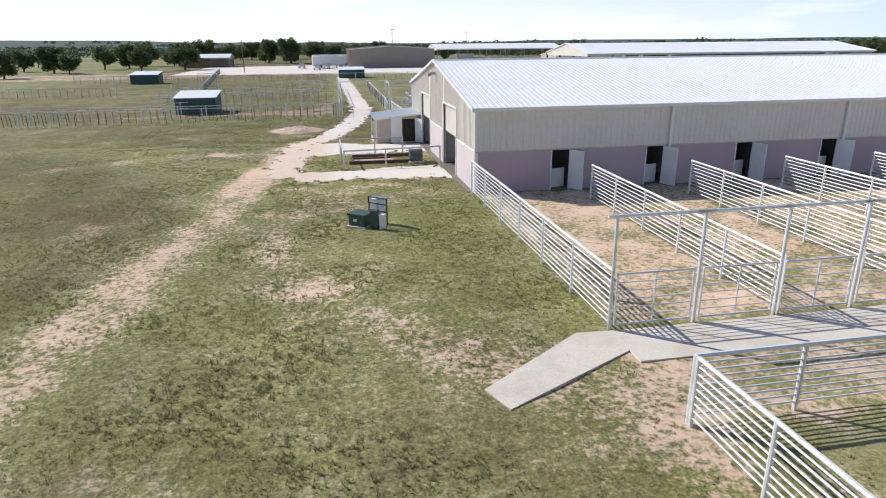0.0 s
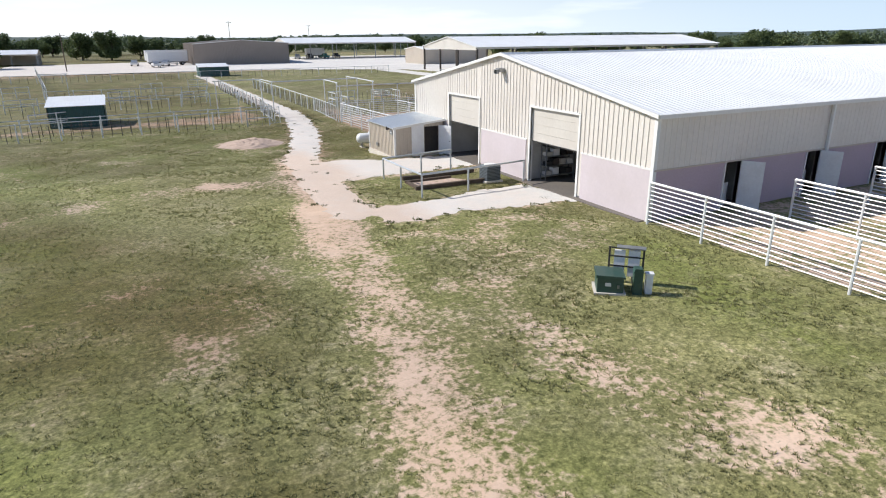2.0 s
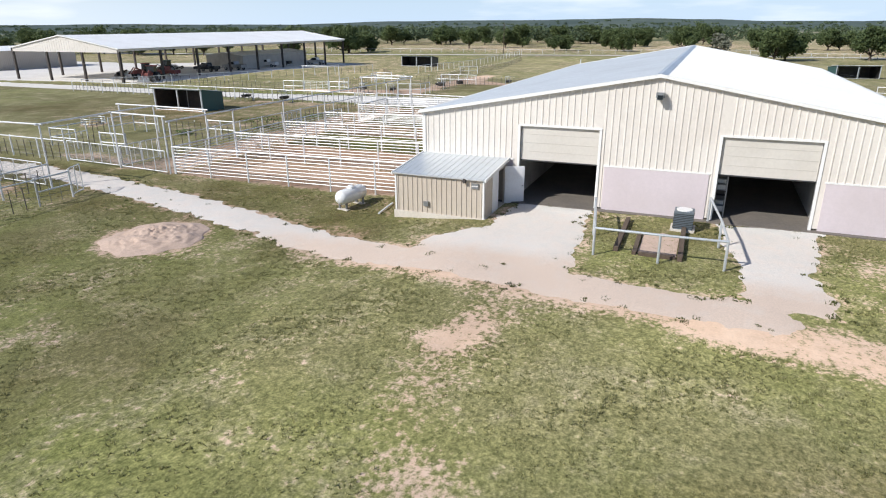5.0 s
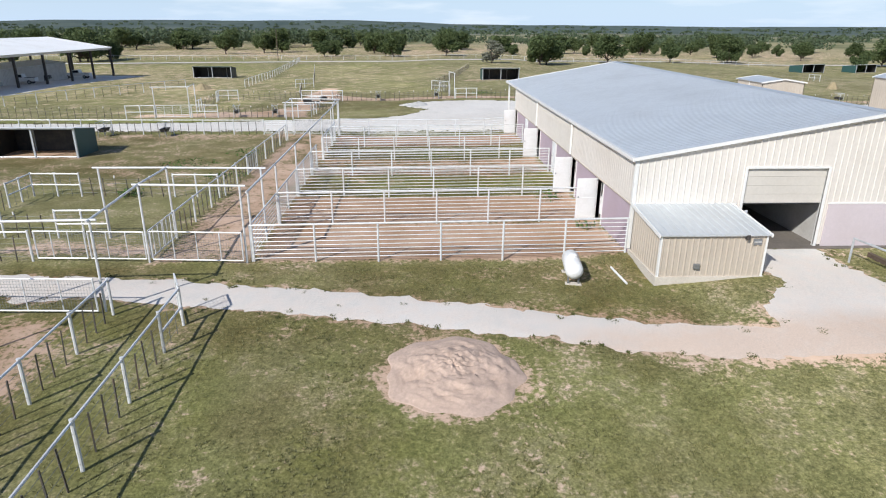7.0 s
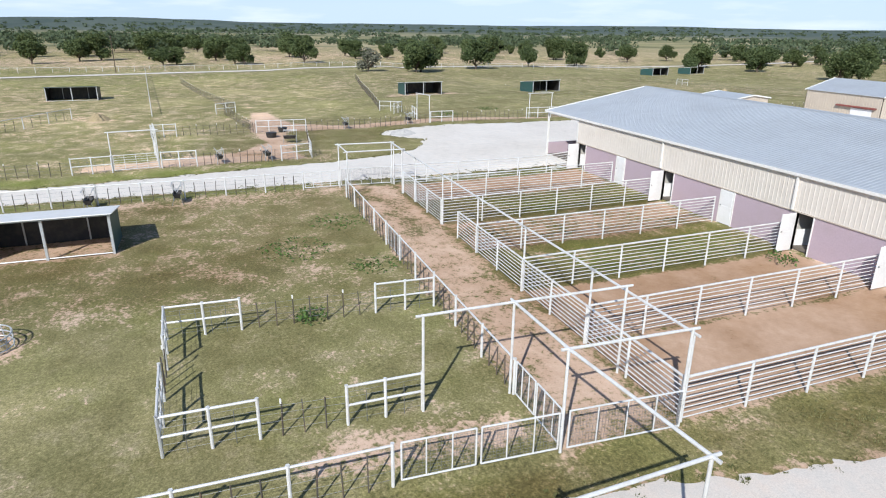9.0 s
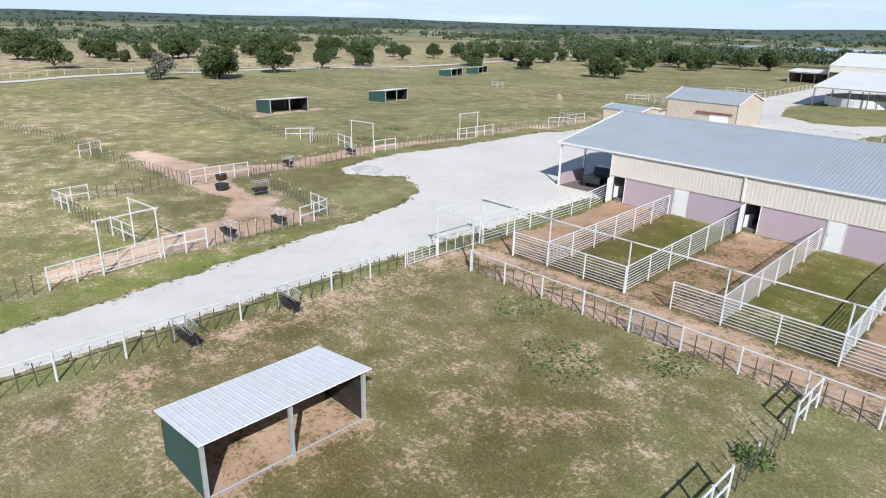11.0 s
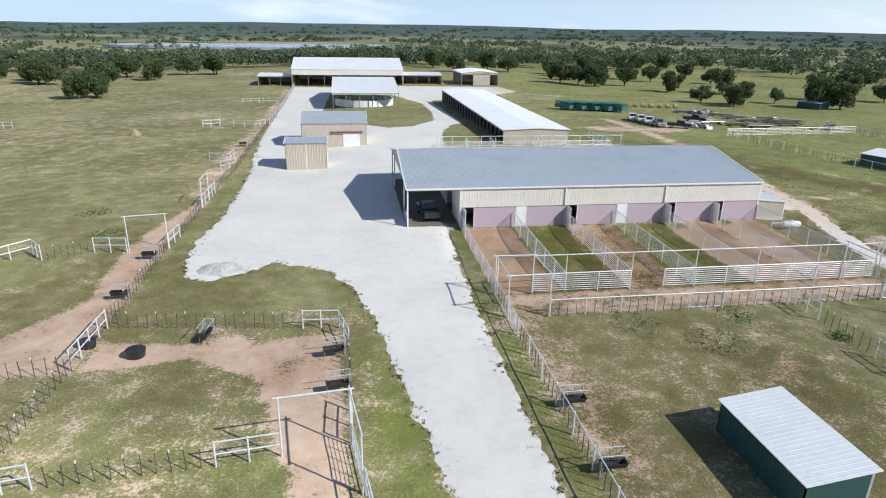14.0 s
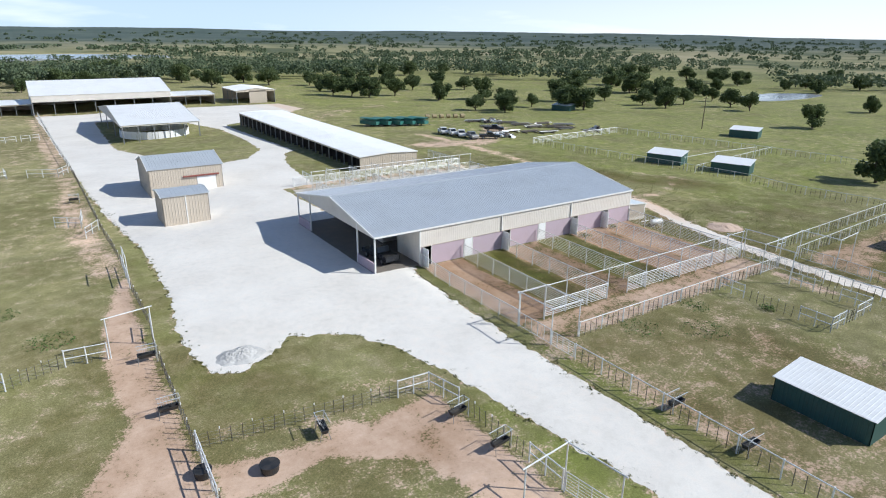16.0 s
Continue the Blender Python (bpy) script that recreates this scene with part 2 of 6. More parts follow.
def ground_mat():
    """Turf, dry straw and bare reddish soil; the mesh carries how bare and how lush each place is."""
    m = bpy.data.materials.new("pasture")
    m.use_nodes = True
    nt = m.node_tree
    b = nt.nodes["Principled BSDF"]
    pos = world_pos(nt)
    at = {}
    for n in ("bare", "lush", "far", "wood_haze", "tone", "tuft"):
        a = nt.nodes.new("ShaderNodeAttribute")
        a.attribute_name = n
        at[n] = a.outputs["Fac"]
    n1 = noise_tex(nt, 0.09, 5, 0.6, pos)
    n2 = noise_tex(nt, 0.55, 6, 0.65, pos)
    n3 = noise_tex(nt, 3.2, 6, 0.7, pos)
    n4 = noise_tex(nt, 14.0, 4, 0.7, pos)
    # turf colour
    n5 = noise_tex(nt, 7.0, 5, 0.75, pos)
    g = math_node(nt, "ADD", math_node(nt, "MULTIPLY", n2, 0.45), math_node(nt, "MULTIPLY", n5, 0.55))
    green = ramp(nt, g, [(0.32, (0.125, 0.117, 0.052)), (0.5, (0.205, 0.192, 0.084)), (0.66, (0.34, 0.305, 0.165))])
    lush = ramp(nt, g, [(0.32, (0.125, 0.145, 0.034)), (0.68, (0.25, 0.27, 0.075))])
    n6 = noise_tex(nt, 0.22, 4, 0.55, pos)
    k = math_node(nt, "ADD", at["lush"], math_node(nt, "MULTIPLY", math_node(nt, "SUBTRACT", n1, 0.5), 2.2))
    k = math_node(nt, "ADD", k, math_node(nt, "MULTIPLY", math_node(nt, "SUBTRACT", n6, 0.5), 1.8), True)
    turf = mix_col(nt, k, green, lush)
    # cropped dry grass where the lush value falls below nought
    kdry = math_node(nt, "MULTIPLY", at["lush"], -1.0, True)
    kdry = math_node(nt, "ADD", kdry, math_node(nt, "MULTIPLY", math_node(nt, "SUBTRACT", n2, 0.5), math_node(nt, "MULTIPLY", kdry, 0.9)), True)
    turf = mix_col(nt, kdry, turf, ramp(nt, g, [(0.32, (0.25, 0.194, 0.106)), (0.5, (0.35, 0.277, 0.16)), (0.68, (0.465, 0.375, 0.235))]))
    n0 = noise_tex(nt, 0.045, 6, 0.7, pos)
    kd = math_node(nt, "MULTIPLY", math_node(nt, "SUBTRACT", n0, 0.47), 5.0, True)
    kd = math_node(nt, "MULTIPLY", kd, math_node(nt, "SUBTRACT", 1.0, math_node(nt, "MULTIPLY", at["lush"], 0.9), True))
    turf = mix_col(nt, math_node(nt, "MULTIPLY", kd, 0.7), turf, ramp(nt, g, [(0.32, (0.20, 0.175, 0.085)), (0.66, (0.40, 0.35, 0.20))]))
    straw = ramp(nt, n5, [(0.3, (0.25, 0.21, 0.13)), (0.7, (0.44, 0.38, 0.27))])
    ks = math_node(nt, "MULTIPLY", math_node(nt, "SUBTRACT", math_node(nt, "ADD", math_node(nt, "MULTIPLY", n2, 0.6), math_node(nt, "MULTIPLY", n3, 0.4)), 0.5), 4.5, True)
    turf = mix_col(nt, math_node(nt, "MULTIPLY", ks, 0.75), turf, straw)
    # clumps, dark tufts against the paler sward
    nc = noise_tex(nt, 5.0, 3, 0.62, world_shift(nt, pos))
    cl = math_node(nt, "ADD", math_node(nt, "MULTIPLY", nc, 0.6), math_node(nt, "MULTIPLY", n5, 0.4))
    clump = ramp(nt, cl, [(0.38, (0.66, 0.69, 0.64)), (0.49, (1.0, 1.0, 0.98)), (0.62, (1.36, 1.33, 1.33))])
    turf = mix_col(nt, at["tuft"], turf, mix_col(nt, 1.0, turf, clump, "MULTIPLY"))
    soil = ramp(nt, math_node(nt, "ADD", math_node(nt, "MULTIPLY", n2, 0.6), math_node(nt, "MULTIPLY", n3, 0.4)), [(0.25, (0.44, 0.305, 0.215)), (0.5, (0.56, 0.405, 0.305)), (0.75, (0.67, 0.52, 0.415))])
    # bare places, broken up by tufts
    e = math_node(nt, "ADD", at["bare"], math_node(nt, "MULTIPLY", math_node(nt, "SUBTRACT", n3, 0.5), 1.0))
    e = math_node(nt, "ADD", e, math_node(nt, "MULTIPLY", math_node(nt, "SUBTRACT", n2, 0.5), 1.2))
    e = math_node(nt, "ADD", e, math_node(nt, "MULTIPLY", math_node(nt, "SUBTRACT", cl, 0.5), 2.0))
    n7 = noise_tex(nt, 0.31, 5, 0.6, world_shift(nt, pos))
    e = math_node(nt, "ADD", e, math_node(nt, "MULTIPLY", math_node(nt, "SUBTRACT", n7, 0.5), 0.7))
    e = ramp(nt, e, [(0.42, (0, 0, 0)), (0.70, (1, 1, 1))])
    col = mix_col(nt, e, turf, soil)
    fine = ramp(nt, n4, [(0.3, (0.74, 0.74, 0.74)), (0.7, (1.24, 1.24, 1.24))])
    fine = mix_col(nt, math_node(nt, "MULTIPLY", e, 0.7), fine, (1.0, 1.0, 1.0))
    col = mix_col(nt, 1.0, col, fine, "MULTIPLY")
    # each paddock's own wear: trodden brown and olive, or paler and drier; also painted sunlit brightness
    tn = math_node(nt, "ADD", at["tone"], math_node(nt, "MULTIPLY", math_node(nt, "SUBTRACT", n0, 0.5), 1.1))
    tn = math_node(nt, "ADD", tn, math_node(nt, "MULTIPLY", math_node(nt, "SUBTRACT", n7, 0.5), 0.8))
    brown = mix_col(nt, 1.0, col, (0.63, 0.55, 0.45), "MULTIPLY")
    pale = mix_col(nt, 1.0, col, (1.40, 1.39, 1.30), "MULTIPLY")
    col = mix_col(nt, math_node(nt, "SUBTRACT", 1.0, math_node(nt, "MULTIPLY", tn, 2.0), True), col, brown)
    col = mix_col(nt, math_node(nt, "SUBTRACT", math_node(nt, "MULTIPLY", tn, 2.0), 1.0, True), col, pale)
    # far land: broad fields and woods, with bluish haze painted in by distance
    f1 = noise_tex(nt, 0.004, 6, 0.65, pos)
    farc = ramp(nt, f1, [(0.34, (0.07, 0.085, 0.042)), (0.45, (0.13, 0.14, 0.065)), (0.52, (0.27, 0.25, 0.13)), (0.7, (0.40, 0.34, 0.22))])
    farc = mix_col(nt, at["wood_haze"], farc, ramp(nt, f1, [(0.4, (0.06, 0.085, 0.075)), (0.7, (0.11, 0.135, 0.11))]))
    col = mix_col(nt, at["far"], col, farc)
    nt.links.new(col, b.inputs["Base Color"])
    b.inputs["Roughness"].default_value = 0.95
    b.inputs["Specular IOR Level"].default_value = 0.22
    b.inputs["Diffuse Roughness"].default_value = 0.2
    bp = nt.nodes.new("ShaderNodeBump")
    bp.inputs["Strength"].default_value, bp.inputs["Distance"].default_value = 0.55, 0.03
    h = math_node(nt, "ADD", math_node(nt, "MULTIPLY", n3, 0.6), math_node(nt, "MULTIPLY", n4, 0.4))
    nt.links.new(h, bp.inputs["Height"])
    nt.links.new(bp.outputs[0], b.inputs["Normal"])
    return m


def gravel_mat():
    m = bpy.data.materials.new("white_caliche_gravel")
    m.use_nodes = True
    nt = m.node_tree
    b = nt.nodes["Principled BSDF"]
    pos = world_pos(nt)
    a = noise_tex(nt, 0.12, 5, 0.6, pos)
    c = noise_tex(nt, 1.3, 5, 0.65, pos)
    d = noise_tex(nt, 22, 4, 0.7, pos)
    at = nt.nodes.new("ShaderNodeAttribute")
    at.attribute_name = "soil"
    col = ramp(nt, math_node(nt, "ADD", math_node(nt, "MULTIPLY", a, 0.5), math_node(nt, "MULTIPLY", c, 0.5)),
               [(0.35, (0.66, 0.62, 0.565)), (0.5, (0.745, 0.71, 0.66)), (0.65, (0.82, 0.785, 0.73))])
    k = math_node(nt, "ADD", at.outputs["Fac"], math_node(nt, "MULTIPLY", math_node(nt, "SUBTRACT", c, 0.5), 1.2), True)
    col = mix_col(nt, k, col, (0.70, 0.56, 0.455))
    col = mix_col(nt, 1.0, col, ramp(nt, d, [(0.3, (0.82, 0.82, 0.82)), (0.7, (1.1, 1.1, 1.1))]), "MULTIPLY")
    nt.links.new(col, b.inputs["Base Color"])
    b.inputs["Roughness"].default_value = 0.95
    b.inputs["Specular IOR Level"].default_value = 0.12
    bp = nt.nodes.new("ShaderNodeBump")
    bp.inputs["Strength"].default_value, bp.inputs["Distance"].default_value = 0.5, 0.02
    nt.links.new(d, bp.inputs["Height"])
    nt.links.new(bp.outputs[0], b.inputs["Normal"])
    return m


M_GROUND, M_GRAVEL = ground_mat(), gravel_mat()

# ---------- mesh helpers ----------


class Geo:
    """Collects vertices and faces of one mesh."""

    def __init__(self):
        self.v, self.f, self.weld = [], [], False

    def add(self, vs, fs):
        o = len(self.v)
        self.v += [tuple(p) for p in vs]
        self.f += [tuple(i + o for i in f) for f in fs]
        return self

    def box(self, x0, x1, y0, y1, z0, z1):
        return self.add([(x0, y0, z0), (x1, y0, z0), (x1, y1, z0), (x0, y1, z0), (x0, y0, z1), (x1, y0, z1), (x1, y1, z1), (x0, y1, z1)],
                        [(3, 2, 1, 0), (4, 5, 6, 7), (0, 1, 5, 4), (1, 2, 6, 5), (2, 3, 7, 6), (3, 0, 4, 7)])

    def pipe(self, pts, r, n=6, caps=True):
        pts = [Vector(p) for p in pts]
        rings = []
        for i, p in enumerate(pts):
            d = (pts[min(i + 1, len(pts) - 1)] - pts[max(i - 1, 0)]).normalized()
            u = d.cross(Vector((0, 0, 1)))
            u = u.normalized() if u.length > 1e-3 else Vector((1, 0, 0))
            w = u.cross(d)
            rr = r[i] if isinstance(r, (list, tuple)) else r
            rings.append([p + (u * math.cos(2 * math.pi * j / n) + w * math.sin(2 * math.pi * j / n)) * rr for j in range(n)])
        fs = []
        for i in range(len(pts) - 1):
            for j in range(n):
                k = (j + 1) % n
                fs.append((i * n + j, i * n + k, (i + 1) * n + k, (i + 1) * n + j))
        if caps:
            fs.append(tuple(reversed(range(n))))
            fs.append(tuple((len(pts) - 1) * n + j for j in range(n)))
        return self.add([p for ring in rings for p in ring], fs)

    def prism(self, poly, axis, a, b):
        """poly: points in the plane across axis, swept from a to b."""
        def p3(q, t):
            return {"x": (t, q[0], q[1]), "y": (q[0], t, q[1]), "z": (q[0], q[1], t)}[axis]
        n = len(poly)
        fs = [tuple(range(n)), tuple(reversed(range(n, 2 * n)))] + [(i, i + n, (i + 1) % n + n, (i + 1) % n) for i in range(n)]
        return self.add([p3(q, a) for q in poly] + [p3(q, b) for q in poly], fs)

    def mesh(self, name, smooth=False):
        me = bpy.data.meshes.new(name)
        me.from_pydata(self.v, [], self.f)
        bm = bmesh.new()
        bm.from_mesh(me)
        if self.weld:
            bmesh.ops.remove_doubles(bm, verts=bm.verts, dist=0.0005)
        bmesh.ops.recalc_face_normals(bm, faces=bm.faces)
        bm.to_mesh(me)
        bm.free()
        if smooth:
            me.polygons.foreach_set("use_smooth", [True] * len(me.polygons))
        return me


def link_part(name, me, material, parent, label="", kind="", at=None):
    if not me.materials:
        me.materials.append(material)
    ob = new(name, me)
    ob.parent = parent
    if at is not None:
        ob.location = at
    return tagged(ob, label, "", "", kind)


def part(name, geo, material, parent, label="", kind="", smooth=False):
    return link_part(name, geo.mesh(name, smooth), material, parent, label, kind)


def thing(name, at, label, category, group="", kind="", turn=0.0):
    ob = new(name)
    ob.empty_display_size = 0.2
    ob.matrix_world = pose(at[0], at[1], at[2] if len(at) > 2 else gz(at[0], at[1]), 0, 0, turn)
    return tagged(ob, label, category, group, kind)


def solid(name, geo, material, label, category, kind="", group="", at=(0, 0, 0), smooth=False):
    me = geo.mesh(name, smooth)
    me.materials.append(material)
    ob = new(name, me)
    ob.location = at
    return tagged(ob, label, category, group, kind)


def sm(v, a, b):
    u = min(1.0, max(0.0, (v - a) / (b - a)))
    return u * u * (3 - 2 * u)


def gz(x, y):
    """The height of the ground."""
    w = sm(-x, 0.2, 2.5)
    pens = -0.55 * sm(y, 19 - 2 * w, 28 - 2 * w) + 0.1 * sm(y, 34, 46)
    e = sm(x, 35.6, 38.5)
    z = pens * (1 - e) - 0.45 * sm(y, 24, 38) * e - 0.7 * sm(x, 40, 54) * sm(-y, 0, 10) - 1.3 * sm(-y, 40, 110) - 1.0 * sm(x, 80, 130)
    d = math.hypot(x - 20, y - 20)
    if d > 250:
        z += -7.0 * sm(d, 250, 900)
        a = math.atan2(y, x)
        z += sm(d, 1800, 3900) * (26 + 9 * math.sin(3.1 * a + 1) + 6 * math.sin(7.3 * a) + 3 * math.sin(17 * a))
        z += 3.5 * sm(d, 300, 700) * math.sin(x * 0.006 + 1.0) * math.cos(y * 0.007)
    return z

# ---------- ground ----------


def seg_dist(X, Y, a, b):
    ax, ay, bx, by = a[0], a[1], b[0], b[1]
    dx, dy = bx - ax, by - ay
    L = dx * dx + dy * dy + 1e-9
    t = np.clip(((X - ax) * dx + (Y - ay) * dy) / L, 0, 1)
    return np.hypot(X - ax - t * dx, Y - ay - t * dy)


def poly_sd(X, Y, poly):
    """Signed distance to a polygon, positive inside."""
    d = np.full(X.shape, 1e9)
    inside = np.zeros(X.shape, bool)
    for i in range(len(poly)):
        a, b = poly[i], poly[(i + 1) % len(poly)]
        d = np.minimum(d, seg_dist(X, Y, a, b))
        c = ((a[1] > Y) != (b[1] > Y)) & (X < (b[0] - a[0]) * (Y - a[1]) / (b[1] - a[1] + 1e-12) + a[0])
        inside ^= c
    return np.where(inside, d, -d)


def line_sd(X, Y, pts, w):
    d = np.full(X.shape, 1e9)
    for a, b in zip(pts, pts[1:]):
        d = np.minimum(d, seg_dist(X, Y, a, b))
    return w - d


def smooth_np(v, a, b):
    u = np.clip((v - a) / (b - a), 0, 1)
    return u * u * (3 - 2 * u)


def ragged(X, Y, amp):
    """Uneven edge, at several scales."""
    f = np.array([noise.fractal((x * 0.8, y * 0.8, 7.0), 0.45, 2.2, 5) for x, y in zip(X.ravel(), Y.ravel())])
    return amp * f.reshape(X.shape)


def wob(X, Y, amp, s):
    return amp * (np.sin(X * s + 1.3 * np.sin(Y * s * 0.7)) + np.sin(Y * s * 1.3 + 1.7 * np.sin(X * s * 0.6 + 2)) + 0.6 * np.sin((X + Y) * s * 2.7 + np.sin(X * s * 1.9))
                  + 0.4 * np.sin((X - Y) * s * 5.3 + 2 * np.sin(Y * s * 3.1)))


YARD = [(37.4, 130), (37.4, 44), (37.1, 33), (36.6, 23.4), (35.5, 22.6), (35.5, 0.2), (36, -20), (24, -22), (21, -34), (21, -110),
        (8, -118), (-14, -138), (-12, -158), (67.5, -163), (66, -120), (65, -78), (63.7, -30), (61.4, 0.5), (61.5, 17), (62.5, 24.3), (62.5, 30),
        (61.9, 34), (59.6, 35.2), (56.5, 33.7), (54.2, 31.7), (51.1, 32.8), (49.6, 33.9), (47.7, 37), (46.1, 42.4), (45.4, 46.4), (44.4, 53), (43.9, 57), (43.2, 62.4), (42.6, 66), (42.4, 130)]
ISLAND = [(52.6, -140), (53.7, -84), (46, -56), (38.4, -48), (33, -50), (27, -60), (25, -80), (25, -103), (32, -128)]
STRIP = [(19, -23), (30, -22), (28, -40), (24, -52), (19, -56)]
LANE = [(-9.0, 20), (-8.5, 22.8), (-7.7, 25.3), (-7.0, 27.4), (-6.1, 30.5), (-4.9, 35.6), (-3.85, 41), (-3.1, 46), (-2.8, 50.5), (-2.7, 130)]
TRACK = [(-8.9, 21), (-9.6, 16), (-10.2, 11), (-11.2, 7), (-11.9, 3), (-12.4, -1), (-13.0, -6.5), (-13.6, -9.7), (-14.3, -12.7), (-15.1, -18), (-15.7, -30), (-16.2, -60)]


def gravel_sd(X, Y):
    d = poly_sd(X, Y, YARD)
    d = np.minimum(d, -poly_sd(X, Y, ISLAND))
    d = np.minimum(d, -poly_sd(X, Y, STRIP))
    p = line_sd(X, Y, LANE, 1.3)
    p = np.maximum(p, poly_sd(X, Y, [(-9.3, 13.2), (-0.05, 13.9), (-0.05, 17.7), (-4.2, 17.9), (-7, 20), (-9, 20)]))
    p = np.maximum(p, poly_sd(X, Y, [(-9.6, 4.6), (-6, 4.9), (-3.2, 4.6), (-0.05, 4.2), (-0.05, 8.5), (-3, 8.3), (-7, 7.4), (-9.4, 7.6)]))
    p = np.maximum(p, line_sd(X, Y, [(-8.9, 21), (-9.5, 16), (-9.9, 11), (-10.2, 7)], 1.15))
    d = np.maximum(d, p)
    near = np.abs(d) < 1.6
    d[near] += ragged(X[near], Y[near], 0.42)
    return d


def bare_map(X, Y):
    """How bare of grass the ground is, 0 to 1."""
    b = np.zeros(X.shape) + 0.16

    def put(v):
        np.maximum(b, v, out=b)
    put((0.64 + 0.26 * smooth_np(Y, 0, 9)) * smooth_np(line_sd(X, Y, TRACK, 1.25), -1.5, 0.8))
    put(0.55 * smooth_np(gravel_sd(X, Y), -0.7, 0.3))
    put(0.46 * smooth_np(gravel_sd(X, Y), -1.7, 0.3) * (X < 0) * (1 - 0.4 * smooth_np(Y, 24, 30)))
    put(0.52 * smooth_np(line_sd(X, Y, [(-9.6, -2.8), (-10.3, -6.8), (-8.7, -10.3), (-7.2, -13.6), (-5.3, -15.8), (-1.5, -20), (0, -24)], 1.0), -2.6, 1.0))
    put(0.52 * smooth_np(line_sd(X, Y, [(-18.6, 1.7), (-19.8, 1.0), (-22.5, 0.4)], 0.4), -1.5, 0.6))
    put(0.50 * smooth_np(line_sd(X, Y, [(-10.7, 16), (-12.5, 14.6), (-15.2, 15.6), (-18, 15), (-20.8, 13.9), (-24.2, 12.4), (-25.2, 10.4)], 0.5), -1.9, 0.6))
    put(0.80 * smooth_np(line_sd(X, Y, [(-13.8, 15), (-15.2, 15.5)], 0.5), -0.9, 0.3))
    put(0.62 * smooth_np(line_sd(X, Y, [(-24.0, 7.6), (-24.2, 7.9)], 0.2), -0.8, 0.2))
    put(0.44 * smooth_np(line_sd(X, Y, [(-12.6, 3), (-15, 1), (-17.5, -3)], 0.8), -2.2, 0.6))
    put(0.40 * smooth_np(poly_sd(X, Y, [(-11, 4), (-2, 4), (-2, -1), (-11, -4)]), -1.5, 1.0))
    # pens along both sides of the barn
    for k in range(6):
        x0, x1 = 5.88 * k, 5.88 * (k + 1)
        v = (1.0, 0.97, 0.2, 0.6, 0.15, 0.85)[k]
        put(v * smooth_np(poly_sd(X, Y, [(x0, 22.9), (x1, 22.9), (x1, 40.5), (x0, 40.5)]), -0.3, 0.5))
        s = smooth_np(poly_sd(X, Y, [(x0, 0), (x1, 0), (x1, -16.5), (x0, -16.5)]), -0.3, 0.5)
        put((0.64, 0.58, 0.62, 0.56, 0.6, 0.56)[k] * s)
    put(0.66 * smooth_np(poly_sd(X, Y, [(-0.5, 40.3), (35.4, 40.3), (35.4, 45.2), (-0.5, 45.2)]), -0.6, 0.8))
    put(0.6 * smooth_np(poly_sd(X, Y, [(-1, -21.5), (35, -21.5), (35, -18.3), (-1, -17.5)]), -0.8, 0.6))
    # the paddock beside the road, worn along its fence and round the shelter
    put(0.34 * smooth_np(poly_sd(X, Y, [(12, 46), (35.4, 46), (35.4, 75), (12, 75)]), -4, 4))
    put(0.52 * smooth_np(line_sd(X, Y, [(35, 44), (34.2, 52), (33.8, 60), (33, 70)], 1.6), -2.4, 1.0))
    put(0.75 * smooth_np(poly_sd(X, Y, [(23.6, 60.2), (27.4, 60.2), (27.4, 67.1), (23.6, 67.1)]), -0.8, 0.4))
    put(0.46 * smooth_np(line_sd(X, Y, [(17, 61), (16, 56)], 1.2), -2.0, 1.0))
    put(0.7 * smooth_np(line_sd(X, Y, [(13.3, 64), (13.3, 63.4)], 1.6), -1.2, 1.0))
    put(0.6 * smooth_np(line_sd(X, Y, [(1.6, 46.5), (1.9, 52)], 1.0), -1.0, 0.8))
    put(0.48 * smooth_np(line_sd(X, Y, [(18, 54), (20, 57)], 1.0), -2.0, 1.0))
    # the horse paddocks over the road
    put(0.97 * smooth_np(poly_sd(X, Y, [(48, 45.5), (58, 46.5), (65, 45), (65, 50), (58, 49), (53.5, 52), (52, 58), (50, 66), (47.5, 66), (47.6, 55)]), -0.6, 1.0))
    put(0.97 * smooth_np(poly_sd(X, Y, [(64.8, 50), (64.8, 26), (63.8, 10), (65, 8), (68.5, 22), (69, 30), (68.5, 38), (72, 44), (84, 46), (84, 49), (70, 50)]), -0.8, 1.2))
    put(0.6 * smooth_np(line_sd(X, Y, [(66, 8), (67, -20), (66, -60), (67, -110), (68, -160)], 2.0), -2.5, 1.5))
    put(0.5 * smooth_np(line_sd(X, Y, [(67, 0), (85, -6), (110, -10)], 1.0), -2.0, 1.5))
    put(0.9 * smooth_np(line_sd(X, Y, [(56, 47.5), (52, 50)], 2.0), -1.2, 1.0))
    put(0.55 * smooth_np(line_sd(X, Y, [(81, 68), (84, 70)], 2.0), -2.0, 1.0))
    put(0.8 * smooth_np(line_sd(X, Y, [(104, 9), (101, 22)], 1.5), -2.0, 1.0))
    put(0.5 * smooth_np(line_sd(X, Y, [(53, 42), (47, 44)], 0.9), -1.2, 0.6))
    # worn ground south of the barn and round the stored trailers
    put(0.7 * smooth_np(line_sd(X, Y, [(-8, -45), (-22, -42), (-34, -52), (-42, -62)], 3.0), -4, 2))
    put(0.6 * smooth_np(line_sd(X, Y, [(0, -105), (-25, -125), (-55, -140)], 2.0), -4, 2))
    put(0.55 * smooth_np(line_sd(X, Y, [(-26, 3), (-30, 12)], 1.4), -2.5, 1.5))
